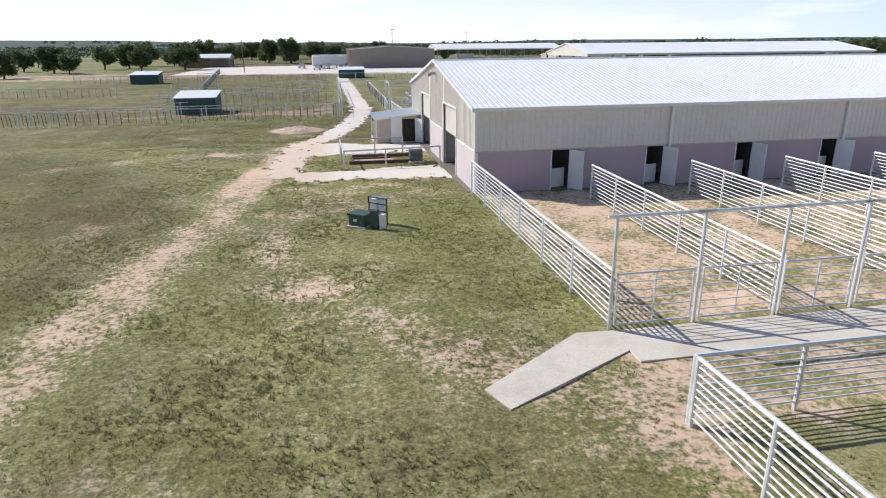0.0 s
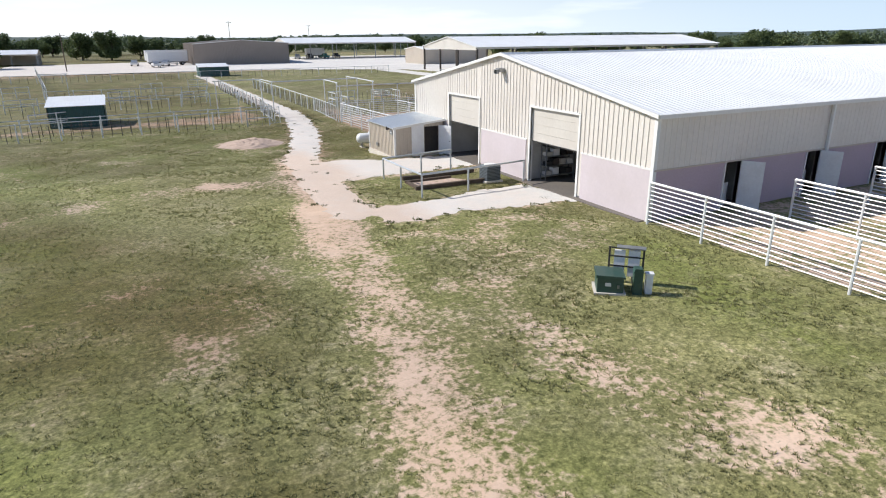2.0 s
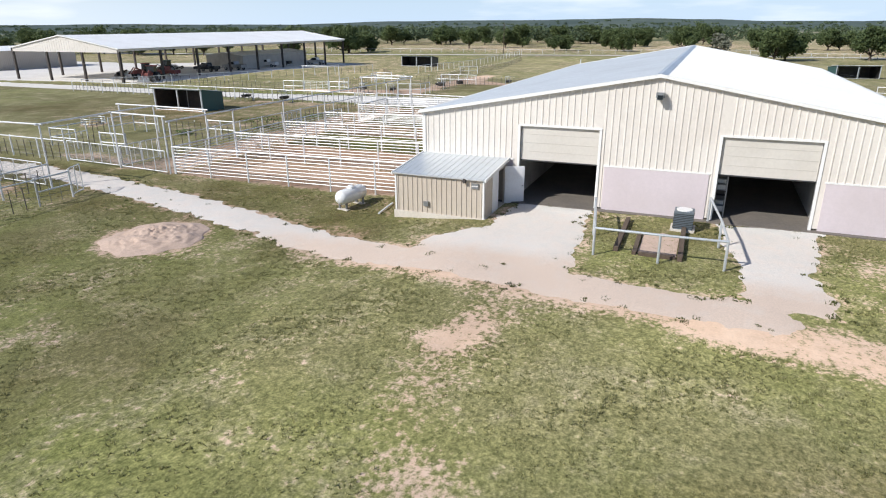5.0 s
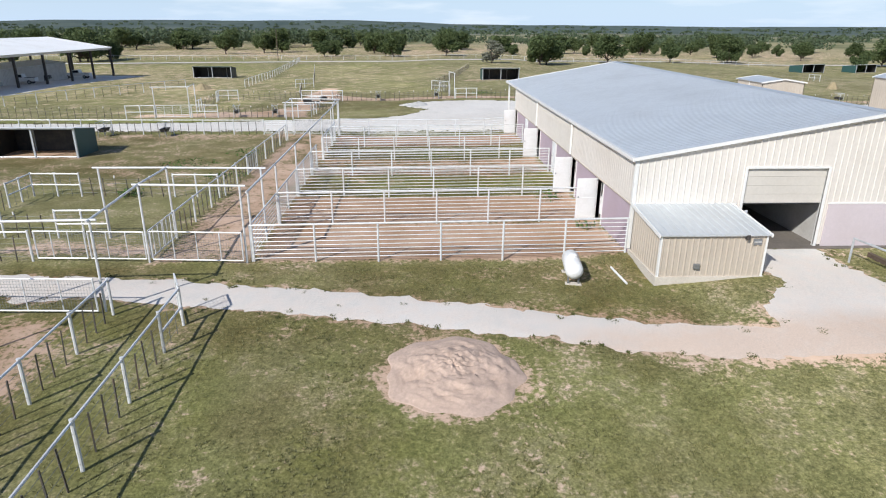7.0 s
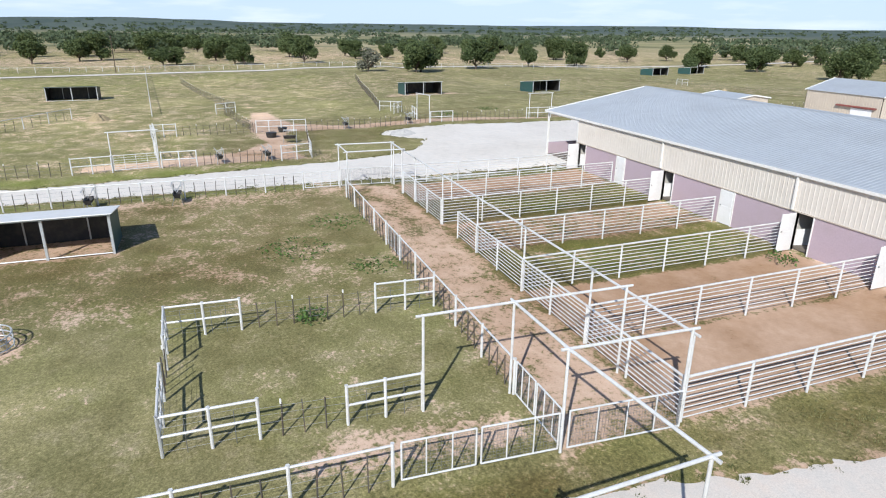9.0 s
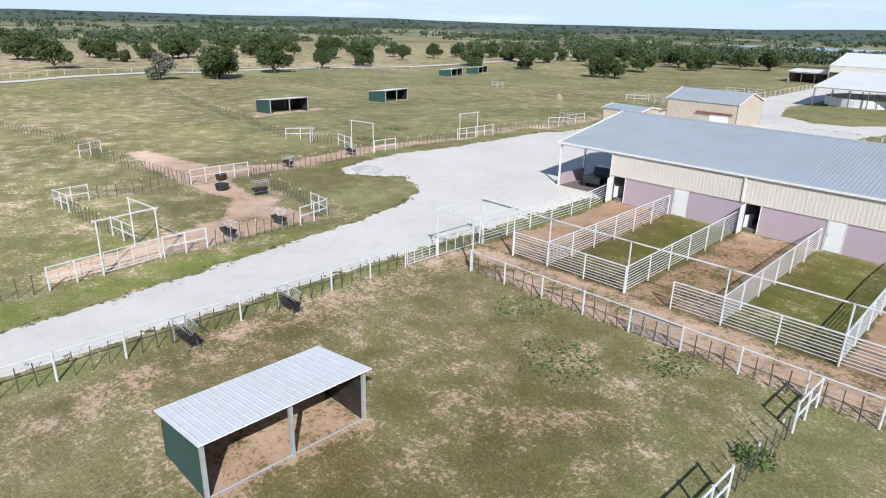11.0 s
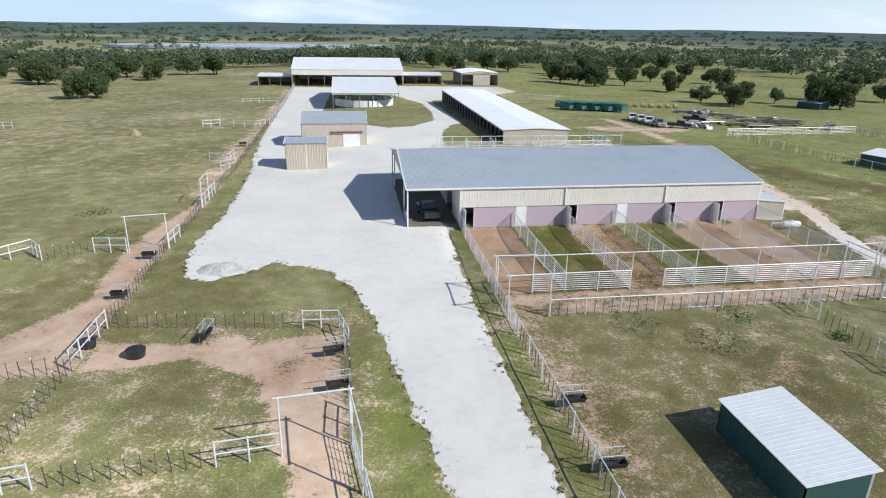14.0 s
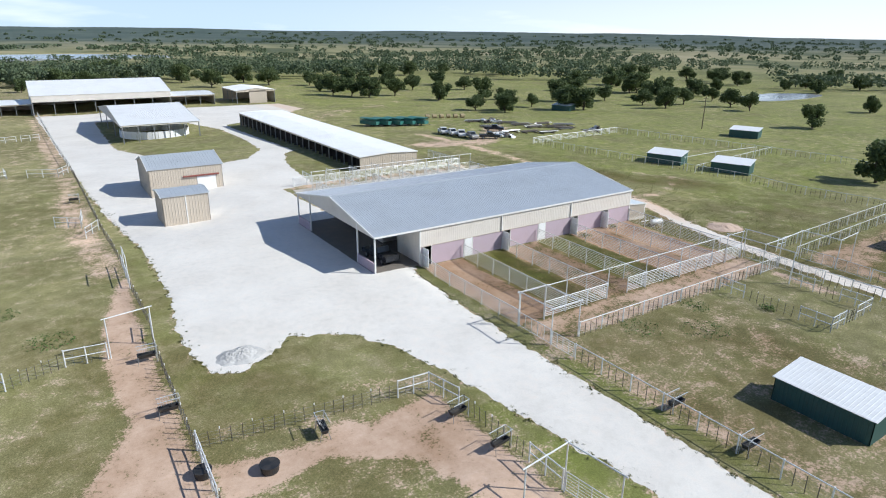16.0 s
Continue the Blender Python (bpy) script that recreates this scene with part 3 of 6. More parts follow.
    # the paddocks over the west lane
    put(0.6 * smooth_np(poly_sd(X, Y, [(-40, 44.8), (-5.8, 44.8), (-5.8, 62), (-9, 52)]), -1.0, 1.2))
    put(0.6 * smooth_np(line_sd(X, Y, [(40, 160), (-20, 160), (-90, 150)], 18.0), -6, 3))
    np.maximum(b, 0.46 * smooth_np(X, 185, 215), out=b)
    np.maximum(b, 0.7 * smooth_np(-np.hypot(X + 10.1, Y - 31.75), -3.0, -2.1), out=b)
    np.maximum(b, 0.34 * smooth_np(X, 43, 47) * smooth_np(Y, 36, 44), out=b)
    np.maximum(b, 0.27 * smooth_np(X, 62, 66), out=b)
    b += 0.10 * np.sin(X * 0.05 + 1.5 * np.sin(Y * 0.043)) * np.sin(Y * 0.037 + 1)
    return b


def lush_map(X, Y):
    g = np.zeros(X.shape) + 0.25
    for x0, x1, v in ((11.8, 17.6, 0.95), (23.6, 29.3, 1.0), (17.7, 23.4, 0.5)):
        np.maximum(g, v * smooth_np(poly_sd(X, Y, [(x0, 23), (x1, 23), (x1, 36), (x0, 36)]), -0.5, 1.5), out=g)
    def dry(v, s):
        g[:] = g + (v - g) * s
    dry(-1.0, smooth_np(poly_sd(X, Y, [(0.2, 45.2), (35.4, 45.2), (35.4, 90), (0.2, 90)]), -0.5, 1.0))
    dry(-0.7, smooth_np(poly_sd(X, Y, [(0, 40.6), (35.4, 40.6), (35.4, 45.2), (0, 45.2)]), -0.3, 0.5))
    dry(-0.6, smooth_np(X, 46, 49) * smooth_np(Y, 42, 46) * (1 - smooth_np(X, 110, 150)))
    dry(-0.25, smooth_np(X, 62, 68) * (1 - smooth_np(Y, 40, 46)))
    np.maximum(g, 0.8 * smooth_np(line_sd(X, Y, [(46.2, 50), (44.6, 60), (44.6, 90)], 1.0), -1.5, 0.6), out=g)
    np.maximum(g, 0.75 * smooth_np(line_sd(X, Y, [(-3, -3), (-2, -14)], 2.0), -2.5, 1.5), out=g)
    np.maximum(g, 0.8 * smooth_np(line_sd(X, Y, [(36.2, 45), (36.2, 75)], 0.6), -0.8, 0.5), out=g)
    np.maximum(g, 0.62 * smooth_np(-X, 12, 26) * (1 - smooth_np(Y, 25, 40)), out=g)
    np.maximum(g, 0.5 * smooth_np(-X, 30, 80), out=g)
    np.maximum(g, 0.6 * smooth_np(line_sd(X, Y, [(-24, -20), (-20, -14)], 4.0), -4, 2), out=g)
    np.maximum(g, 1.1 * smooth_np(line_sd(X, Y, [(-23.2, 8.5), (-22, 7.8)], 0.8), -2.0, 0.8), out=g)
    np.maximum(g, 0.9 * smooth_np(line_sd(X, Y, [(-3.2, -13.2), (-4.5, -4)], 0.6), -2.0, 0.8), out=g)
    return g


def tone_map(X, Y):
    """0 trodden brown, 0.5 as it is, 1 pale and dry; part is painted sunlit brightness."""
    t = np.zeros(X.shape) + 0.5

    def put(v, s):
        t[:] = t + (v - t) * s
    # lawn paler in colour, for the turf's brightness towards the sun
    put(0.63, smooth_np(-X, 3, 6) * (1 - smooth_np(-X, 45, 80)) * (1 - smooth_np(Y, 22, 28)))
    put(0.42, smooth_np(-X, 3, 8) * (1 - smooth_np(-X, 40, 60)) * smooth_np(Y, 18, 25) * (1 - smooth_np(Y, 40, 44)))
    put(0.08, smooth_np(line_sd(X, Y, [(-28, 16), (-25, 10), (-21, 5), (-19, 0)], 3.0), -4.5, 1.5))
    put(0.28, smooth_np(line_sd(X, Y, [(-13, -25), (-13.5, -18), (-18, -10)], 1.5), -4, 1.5))
    put(0.20, smooth_np(-X, 5, 9) * (1 - smooth_np(-X, 45, 80)) * smooth_np(Y, 42, 45))
    put(0.2, smooth_np(poly_sd(X, Y, [(-8, 22), (-0.2, 22), (-0.2, 60), (-8, 60)]), -1, 1))
    put(0.1, smooth_np(poly_sd(X, Y, [(0, 23), (35.4, 23), (35.4, 45.2), (0, 45.2)]), -0.4, 0.6))
    put(0.36, smooth_np(poly_sd(X, Y, [(0, 40.6), (35.4, 40.6), (35.4, 45.2), (0, 45.2)]), -0.3, 0.5))
    put(0.5, smooth_np(poly_sd(X, Y, [(0, 45.2), (35.4, 45.2), (35.4, 90), (0, 90)]), -1, 1))
    put(0.22, smooth_np(poly_sd(X, Y, [(16, 44), (36.4, 44), (36.4, 85), (16, 85)]), -4, 5))
    put(0.62, smooth_np(-X, 45, 80))
    put(0.6, smooth_np(-Y, 30, 45) * (X < 18))
    put(0.62, smooth_np(poly_sd(X, Y, [(0, 0), (35, 0), (35, -16.5), (0, -16.5)]), -0.4, 0.6))
    put(0.66, smooth_np(X, 150, 200))
    put(0.74, smooth_np(line_sd(X, Y, TRACK, 1.6), -1.5, 1.0))
    put(0.76, smooth_np(X, 43, 48) * smooth_np(Y, 20, 36) * (1 - smooth_np(X, 150, 200)))
    put(0.36, smooth_np(X, 44, 48) * (1 - smooth_np(X, 74, 80)) * smooth_np(Y, 10, 20) * (1 - smooth_np(Y, 50, 60)))
    return t


def axis_steps(lo, hi, step, reach):
    a = [lo]
    s = step
    while a[0] > -reach:
        s *= 1.09
        a.insert(0, a[0] - s)
    n = int(round((hi - lo) / step))
    a += [lo + step * (i + 1) for i in range(n)]
    s = step
    while a[-1] < reach:
        s *= 1.09
        a.append(a[-1] + s)
    return np.array(a)


def build_ground():
    xs, ys = axis_steps(-44, 72, 0.45, 4400), axis_steps(-36, 72, 0.45, 4400)
    X, Y = np.meshgrid(xs, ys)
    nx, ny = len(xs), len(ys)
    Z = np.array([gz(x, y) for x, y in zip(X.ravel(), Y.ravel())]).reshape(X.shape)
    near = 1 - smooth_np(np.hypot(X - 15, Y - 20), 90, 200)
    Z = Z + near * wob(X, Y, 0.012, 0.9)
    Z = Z - 0.16 * smooth_np(gravel_sd(X, Y), 0.25, 1.1) * near - 0.3 * smooth_np(lot_sd(X, Y), 0.5, 4.0)
    me = bpy.data.meshes.new("ground")
    co = np.stack([X.ravel(), Y.ravel(), Z.ravel()], 1)
    i = np.arange((nx - 1) * (ny - 1))
    r, c = i // (nx - 1), i % (nx - 1)
    o = r * nx + c
    me.vertices.add(len(co))
    me.vertices.foreach_set("co", co.ravel())
    q = np.stack([o, o + 1, o + nx + 1, o + nx], 1)
    me.loops.add(q.size)
    me.loops.foreach_set("vertex_index", q.ravel())
    me.polygons.add(len(q))
    me.polygons.foreach_set("loop_start", np.arange(0, q.size, 4))
    me.update()
    me.validate()
    me.polygons.foreach_set("use_smooth", [True] * len(me.polygons))
    for n, v in (("bare", bare_map(X, Y)), ("lush", lush_map(X, Y)), ("tone", tone_map(X, Y)), ("tuft", 1.0 - 0.75 * smooth_np(X, 0, 3) - 0.4 * smooth_np(Y, 20, 26) * (X < 0)), ("far", smooth_np(np.hypot(X - 20, Y - 20), 260, 700)), ("wood_haze", smooth_np(np.hypot(X - 20, Y - 20), 900, 2300))):
        a = me.attributes.new(n, "FLOAT", "POINT")
        a.data.foreach_set("value", v.ravel())
    me.materials.append(M_GROUND)
    return tagged(new("ground", me), "pasture of short green and straw-dry grass worn to reddish soil", "ground", "", "structure")


def build_gravel(xs, ys, sd, label):
    """A sheet of caliche gravel with a ragged edge."""
    X, Y = np.meshgrid(xs, ys)
    D = sd(X, Y)
    vid, vs, fs = {}, [], []

    def vert(key, x, y, d):
        if key not in vid:
            vid[key] = len(vs)
            w = (1 - sm(math.hypot(x - 15, y - 20), 90, 200)) * float(wob(x, y, 0.012, 0.9))
            vs.append((x, y, gz(x, y) + w - 0.012 + 0.03 * min(1.0, d / 0.35)))
        return vid[key]
    ny, nx = D.shape
    pos = D > 0
    cnt = pos[:-1, :-1].astype(int) + pos[1:, :-1] + pos[:-1, 1:] + pos[1:, 1:]
    for j, i in zip(*np.nonzero(cnt)):
        cs = [(j, i), (j, i + 1), (j + 1, i + 1), (j + 1, i)]
        face = []
        for k in range(4):
            a, b = cs[k], cs[(k + 1) % 4]
            da, db = D[a], D[b]
            if da > 0:
                face.append(vert(a, xs[a[1]], ys[a[0]], da))
            if (da > 0) != (db > 0):
                t = da / (da - db)
                key = (min(a, b), max(a, b))
                face.append(vert(key, xs[a[1]] + t * (xs[b[1]] - xs[a[1]]), ys[a[0]] + t * (ys[b[0]] - ys[a[0]]), 0.0))
        if len(face) > 2:
            fs.append(face)
    me = bpy.data.meshes.new("road")
    me.from_pydata(vs, [], fs)
    me.polygons.foreach_set("use_smooth", [True] * len(me.polygons))
    P = np.array(vs)
    soil = np.maximum(smooth_np(-P[:, 0], 5.6, 8.6) * (1 - smooth_np(P[:, 1], 24, 33)), 0.28 * smooth_np(-P[:, 0], 0.5, 2.0))
    a = me.attributes.new("soil", "FLOAT", "POINT")
    a.data.foreach_set("value", soil)
    me.materials.append(M_GRAVEL)
    return tagged(new("road", me), label, "road", "", "structure")


def lot_sd(X, Y):
    d = poly_sd(X, Y, [(-48, 152), (18, 146), (44, 128), (50, 94), (122, 94), (128, 132), (96, 142), (98, 240), (30, 252), (0, 226), (-48, 214)])
    near = np.abs(d) < 4
    d[near] += ragged(X[near], Y[near], 1.5)
    return d


build_ground()
build_gravel(np.arange(-20, 72.01, 0.4), np.arange(-166, 130.01, 0.4), gravel_sd, "pale caliche gravel yard and road with ragged edges")
build_gravel(np.arange(-60, 140.1, 1.25), np.arange(84, 260.1, 1.25), lot_sd, "wide pale gravel lot round the far buildings")



def far_road(pts, w):
    """A narrow caliche road laid over the far pasture."""
    vs, fs = [], []
    line = []
    for a, b in zip(pts, pts[1:]):
        n = max(2, int(math.dist(a, b) / 4))
        line += [(a[0] + (b[0] - a[0]) * i / n, a[1] + (b[1] - a[1]) * i / n) for i in range(n)]
    for i, (x, y) in enumerate(line):
        p, q = line[max(0, i - 1)], line[min(len(line) - 1, i + 1)]
        d = math.dist(p, q)
        nx, ny = -(q[1] - p[1]) / d, (q[0] - p[0]) / d
        e = w * (1 + 0.25 * noise.noise((x * 0.3, y * 0.3, 2)))
        vs += [(x + nx * e, y + ny * e, gz(x + nx * e, y + ny * e) + 0.12), (x - nx * e, y - ny * e, gz(x - nx * e, y - ny * e) + 0.12)]
        if i:
            fs.append((2 * i - 2, 2 * i - 1, 2 * i + 1, 2 * i))
    me = bpy.data.meshes.new("road")
    me.from_pydata(vs, [], fs)
    me.materials.append(M_GRAVEL)
    return tagged(new("road", me), "narrow pale gravel road crossing the far pasture", "road", "", "structure")


far_road([(150, 230), (168, 130), (185, 60), (199, -20), (201, -90), (205, -138), (213, -186), (240, -277), (259, -357), (290, -560)], 2.2)

# concrete walk and its ramp
g = Geo()
g.prism([(-0.2, -18.35), (35, -18.35), (35, -16.62), (-0.2, -16.62)], "z", -0.1, 0.045)
g.prism([(-0.2, -17.75), (-0.2, -16.62), (-1.15, -16.55), (-4.25, -18.85), (-3.9, -19.75)], "z", -0.1, 0.04)
solid("pavement", g, M_CONC, "pale concrete walk with a sloping end", "pavement", "structure")

# ---------- buildings ----------


def ribbed(x0, x1, z0, z1, axis, at, out, pitch=0.3, depth=0.03, top=None, thick=0.06, holes=()):
    """A wall of ribbed sheet. It runs along axis from x0 to x1 at the given place; top(x) gives its height; holes: (a, b, z0, z1)."""
    g = Geo()

    def p(u, d, z):
        return (u, at + d * out, z) if axis == "x" else (at + d * out, u, z)
    tp = top if top else (lambda u: z1)
    edges = {x0, x1, *[h[0] for h in holes], *[h[1] for h in holes]} | ({0.5 * (x0 + x1)} if top else set())
    prof = {e: 0.0 for e in edges}
    u = x0 + pitch / 2
    while u < x1 - 0.06:
        if all(abs(u - e) > 0.06 for e in edges):
            for du, d in ((-0.045, 0.0), (-0.02, depth), (0.02, depth), (0.045, 0.0)):
                prof[round(u + du, 4)] = d
        u += pitch
    cuts = sorted(prof)
    for a, b in zip(cuts, cuts[1:]):
        mid = 0.5 * (a + b)
        segs, lo = [], z0
        for ha, hb in sorted([(h[2], h[3]) for h in holes if h[0] <= mid <= h[1]]):
            if ha > lo + 1e-3:
                segs.append((lo, ha, ha))
            lo = hb
        segs.append((lo, tp(a), tp(b)))
        for lo, ha, hb in segs:
            o = len(g.v)
            g.v += [p(a, prof[a], lo), p(b, prof[b], lo), p(b, prof[b], hb), p(a, prof[a], ha), p(a, -thick, lo), p(b, -thick, lo), p(b, -thick, hb), p(a, -thick, ha)]
            fs = [(0, 1, 2, 3), (7, 6, 5, 4), (0, 4, 5, 1), (2, 6, 7, 3)]
            if a in edges:
                fs.append((3, 7, 4, 0))
            if b in edges:
                fs.append((1, 5, 6, 2))
            g.f += [tuple(i + o for i in f) for f in fs]
    g.weld = True
    return g


def roof_plane(a, b, c, d, pitch=0.3, depth=0.02, thick=0.05):
    """A ribbed roof slope: a-b its lower edge, d-c its upper edge; ribs run from the lower to the upper edge."""
    a, b, c, d = (Vector(p) for p in (a, b, c, d))
    n = (b - a).cross(d - a).normalized()
    if n.z < 0:
        n = -n
    g = Geo()
    L = (b - a).length
    k = max(1, int(L / pitch))
    prof = [(0.0, 0.0)]
    for i in range(k):
        t = (i + 0.5) / k
        prof += [(t - 0.045 / L, 0.0), (t - 0.018 / L, depth), (t + 0.018 / L, depth), (t + 0.045 / L, 0.0)]
    prof.append((1.0, 0.0))
    for t, h in prof:
        lo, hi = a.lerp(b, t), d.lerp(c, t)
        g.v += [tuple(lo + n * h), tuple(hi + n * h), tuple(hi - n * thick), tuple(lo - n * thick)]
    m = len(prof)
    for i in range(m - 1):
        o = 4 * i
        for j in range(4):
            q = (j + 1) % 4
            g.f.append((o + j, o + q, o + 4 + q, o + 4 + j))
    g.f += [(0, 1, 2, 3), tuple(4 * (m - 1) + j for j in (3, 2, 1, 0))]
    return g


W, L_WALL, L_ROOF, EAVE, RIDGE = 22.9, 35.4, 41.2, 4.3, 6.35
DIV_N = [5.88 * k for k in range(1, 7)]
DIV_S = [5.45 + 5.32 * k for k in range(6)]


def build_barn():
    barn = thing("horse_barn", (0, 0, 0), "cream metal horse barn with lavender lower walls and grey roof", "barn")
    yc = W / 2

    def gable(y):
        return EAVE + (RIDGE - EAVE) * (1 - abs(y - yc) / yc) - 0.06
    d1, d2 = (4.75, 8.6), (13.9, 17.7)
    part("wall_west", ribbed(0, W, 0.12, 0, "y", 0.0, -1, top=gable, holes=[(*d1, 0.0, 3.82), (*d2, 0.0, 3.82)]), M_SIDING, barn, "cream ribbed metal gable wall")
    part("wall_east", ribbed(0, W, 0.1, 0, "y", L_WALL, 1, top=gable, holes=[(*d1, 0.0, 3.6), (*d2, 0.0, 3.6)]), M_SIDING, barn)
    part("gable_panel", ribbed(0, W, EAVE - 0.25, 0, "y", L_ROOF - 0.1, 1, top=gable), M_SIDING, barn, "cream ribbed gable over the open bay")
    for a, b in ((0.12, 4.4), (8.95, 13.55), (18.05, W - 0.12)):
        part("lower_panel", Geo().box(-0.05, 0.02, a, b, 0.0, 2.13), M_LAVP, barn, "pale lavender lower wall panel")
        part("panel_trim", Geo().box(-0.062, 0.0, a - 0.05, b + 0.05, 2.13, 2.19), M_TRIM, barn)
    # long walls: lavender below, ribbed sheet above, with stall door openings
    for side, y, out, divs in (("north", W, 1, DIV_N), ("south", 0.0, -1, DIV_S)):
        ops = [(d - 1.42, d - 0.28, 0.0, 2.1) for d in divs] if out > 0 else [(d - 1.35, d - 0.4, 0.0, 2.12) for d in divs]
        lo = Geo()
        x = 0.0
        for o in ops + [(L_WALL, L_WALL, 0, 0)]:
            lo.box(x, o[0], min(y, y - 0.2 * out), max(y, y - 0.2 * out), -0.7, 2.14)
            x = o[1]
        part("lower_wall", lo, M_LAV, barn, "lavender-painted masonry lower wall")
        part("wall_" + side, ribbed(0, L_WALL, 2.14, EAVE, "x", y + 0.03 * out, out, 0.3, 0.014), M_SIDING, barn, "cream ribbed metal upper wall")
        part("flashing", Geo().box(0, L_WALL, min(y, y + 0.07 * out), max(y, y + 0.07 * out), 2.1, 2.16), M_TAN, barn)
        part("gutter", Geo().box(-0.15, L_ROOF + 0.1, min(y + 0.06 * out, y + 0.24 * out), max(y + 0.06 * out, y + 0.24 * out), EAVE - 0.12, EAVE + 0.04), M_TRIM, barn, "white metal gutter")
        for xd in (11.77, 23.57) if out > 0 else (10.65, 21.3, 31.9):
            part("downspout", Geo().box(xd - 0.06, xd + 0.06, min(y + 0.06 * out, y + 0.18 * out), max(y + 0.06 * out, y + 0.18 * out), 2.2 if side == "north" else 0.2, EAVE - 0.1), M_TRIM, barn, "white downspout")
        for i, (a, b, _, z1) in enumerate(ops):
            for u in (a - 0.06, b):
                part("door_jamb", Geo().box(u, u + 0.06, y - 0.22 if out > 0 else y - 0.05, y + 0.05 if out > 0 else y + 0.22, -0.35 if out > 0 else 0, z1), M_TRIM, barn, "white door jamb")
            closed = side == "north" and i in (2, 4)
            w = b - a - 0.04
            zb = -0.18 if out > 0 else 0.06
            leaf = Geo().box(0, w, -0.025, 0.025, zb, z1 - 0.03)
            for z0_, z1_ in ((0.1, 1.0), (1.1, z1 - 0.08)):
                for s in (-1, 1):
                    leaf.box(0.06, w - 0.06, min(0.025 * s, 0.04 * s), max(0.025 * s, 0.04 * s), z0_, z1_)
            door = part("stall_door", leaf, M_DOORW, barn, "closed white stall door" if closed else "white stall door standing open")
            if closed:
                door.matrix_local = pose(a + 0.02, y + 0.02 * out, 0, 0, 0, 0)
            else:
                ang = 180 - 88 if out > 0 else 360 - (58 + 8 * (i % 3))
                door.matrix_local = pose(b - 0.01, y + 0.06 * out, 0, 0, 0, ang)
                if side == "north":
                    half = part("half_door", Geo().box(0, w, -0.02, 0.02, 0.05, 1.05), M_DOORW, barn, "white lower half door")
                    half.matrix_local = pose(b - 0.02, y - 0.22, 0, 0, 0, 180 + 75)
                else:
                    half = part("half_door", Geo().box(0, w, -0.02, 0.02, 0.05, 1.05), M_DOORW, barn, "white lower half door")
                    half.matrix_local = pose(a + 0.02, y + 0.3, 0, 0, 0, 12)
            part("door_latch", Geo().box(w - 0.14, w - 0.06, 0.03, 0.07, 1.0, 1.06), M_STEEL, door)
    # corner trims and rake trims
    for x, y in ((0, 0), (0, W)):
        part("corner_trim", Geo().box(x - 0.05, x + 0.12, y - 0.05 if y == 0 else y - 0.12, y + 0.12 if y == 0 else y + 0.05, 0, EAVE - 0.05), M_TRIM, barn)
    for x, y in ((L_WALL, 0), (L_WALL, W)):
        part("corner_trim", Geo().box(x - 0.12, x + 0.05, y - 0.05 if y == 0 else y - 0.12, y + 0.12 if y == 0 else y + 0.05, 0, EAVE - 0.05), M_TRIM, barn)
    for x in (-0.22, L_ROOF + 0.02):
        for y0, y1 in ((-0.2, yc), (W + 0.2, yc)):
            part("rake_trim", Geo().add([(x, y0, EAVE - 0.1), (x + 0.12, y0, EAVE - 0.1), (x + 0.12, y1, RIDGE - 0.09), (x, y1, RIDGE - 0.09),
                                         (x, y0, EAVE + 0.05), (x + 0.12, y0, EAVE + 0.05), (x + 0.12, y1, RIDGE + 0.06), (x, y1, RIDGE + 0.06)],
                                        [(0, 1, 2, 3), (4, 5, 6, 7), (0, 1, 5, 4), (1, 2, 6, 5), (2, 3, 7, 6), (3, 0, 4, 7)]), M_TRIM, barn)
    # roof
    x0, x1 = -0.12, L_ROOF + 0.05
    # the south slope's glare is put in as a whiter sheet than the north's
    part("roof", roof_plane((x0, -0.2, EAVE), (x1, -0.2, EAVE), (x1, yc, RIDGE), (x0, yc, RIDGE)), M_ROOFW, barn, "ribbed metal roof slope whitened for its bright glare")
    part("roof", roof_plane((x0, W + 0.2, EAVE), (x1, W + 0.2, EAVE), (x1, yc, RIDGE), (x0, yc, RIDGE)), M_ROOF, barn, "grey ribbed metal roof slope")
    part("ridge_cap", Geo().prism([(yc - 0.25, RIDGE - 0.02), (yc, RIDGE + 0.06), (yc + 0.25, RIDGE - 0.02), (yc, RIDGE)], "x", x0, x1), M_ROOF, barn)
    # overhead doors, half rolled down, with tracks
    for (a, b) in (d1, d2):
        dr = Geo()
        for k in range(4):
            z = 2.16 + 0.42 * k
            dr.box(0.10, 0.15, a + 0.02, b - 0.02, z, z + 0.414)
        door = part("overhead_door", dr, M_ROLL, barn, "beige sectional overhead door, half open")
        part("bottom_seal", Geo().box(0.09, 0.16, a + 0.02, b - 0.02, 2.1, 2.16), M_BLACK, door)
        part("door_jamb", Geo().box(-0.05, 0.14, a - 0.12, a, 0, 3.9), M_TRIM, barn, "white door jamb")
        part("door_jamb", Geo().box(-0.05, 0.14, b, b + 0.12, 0, 3.9), M_TRIM, barn, "white door jamb")
        part("door_head", Geo().box(-0.05, 0.14, a, b, 3.82, 3.92), M_TRIM, barn)
    # inside: floor, stall fronts along two aisles, rooms between them
    part("floor_slab", Geo().box(-0.35, L_ROOF, 0.2, W - 0.2, -0.15, 0.05), M_FLOOR, barn, "dark worn stable floor")
    for y in (4.4, 8.95, 13.55, 18.05):
        part("inner_panel", Geo().box(0.25, L_WALL - 0.1, y - 0.07, y + 0.07, 0.05, 2.5), M_INNER, barn, "off-white stall wall")
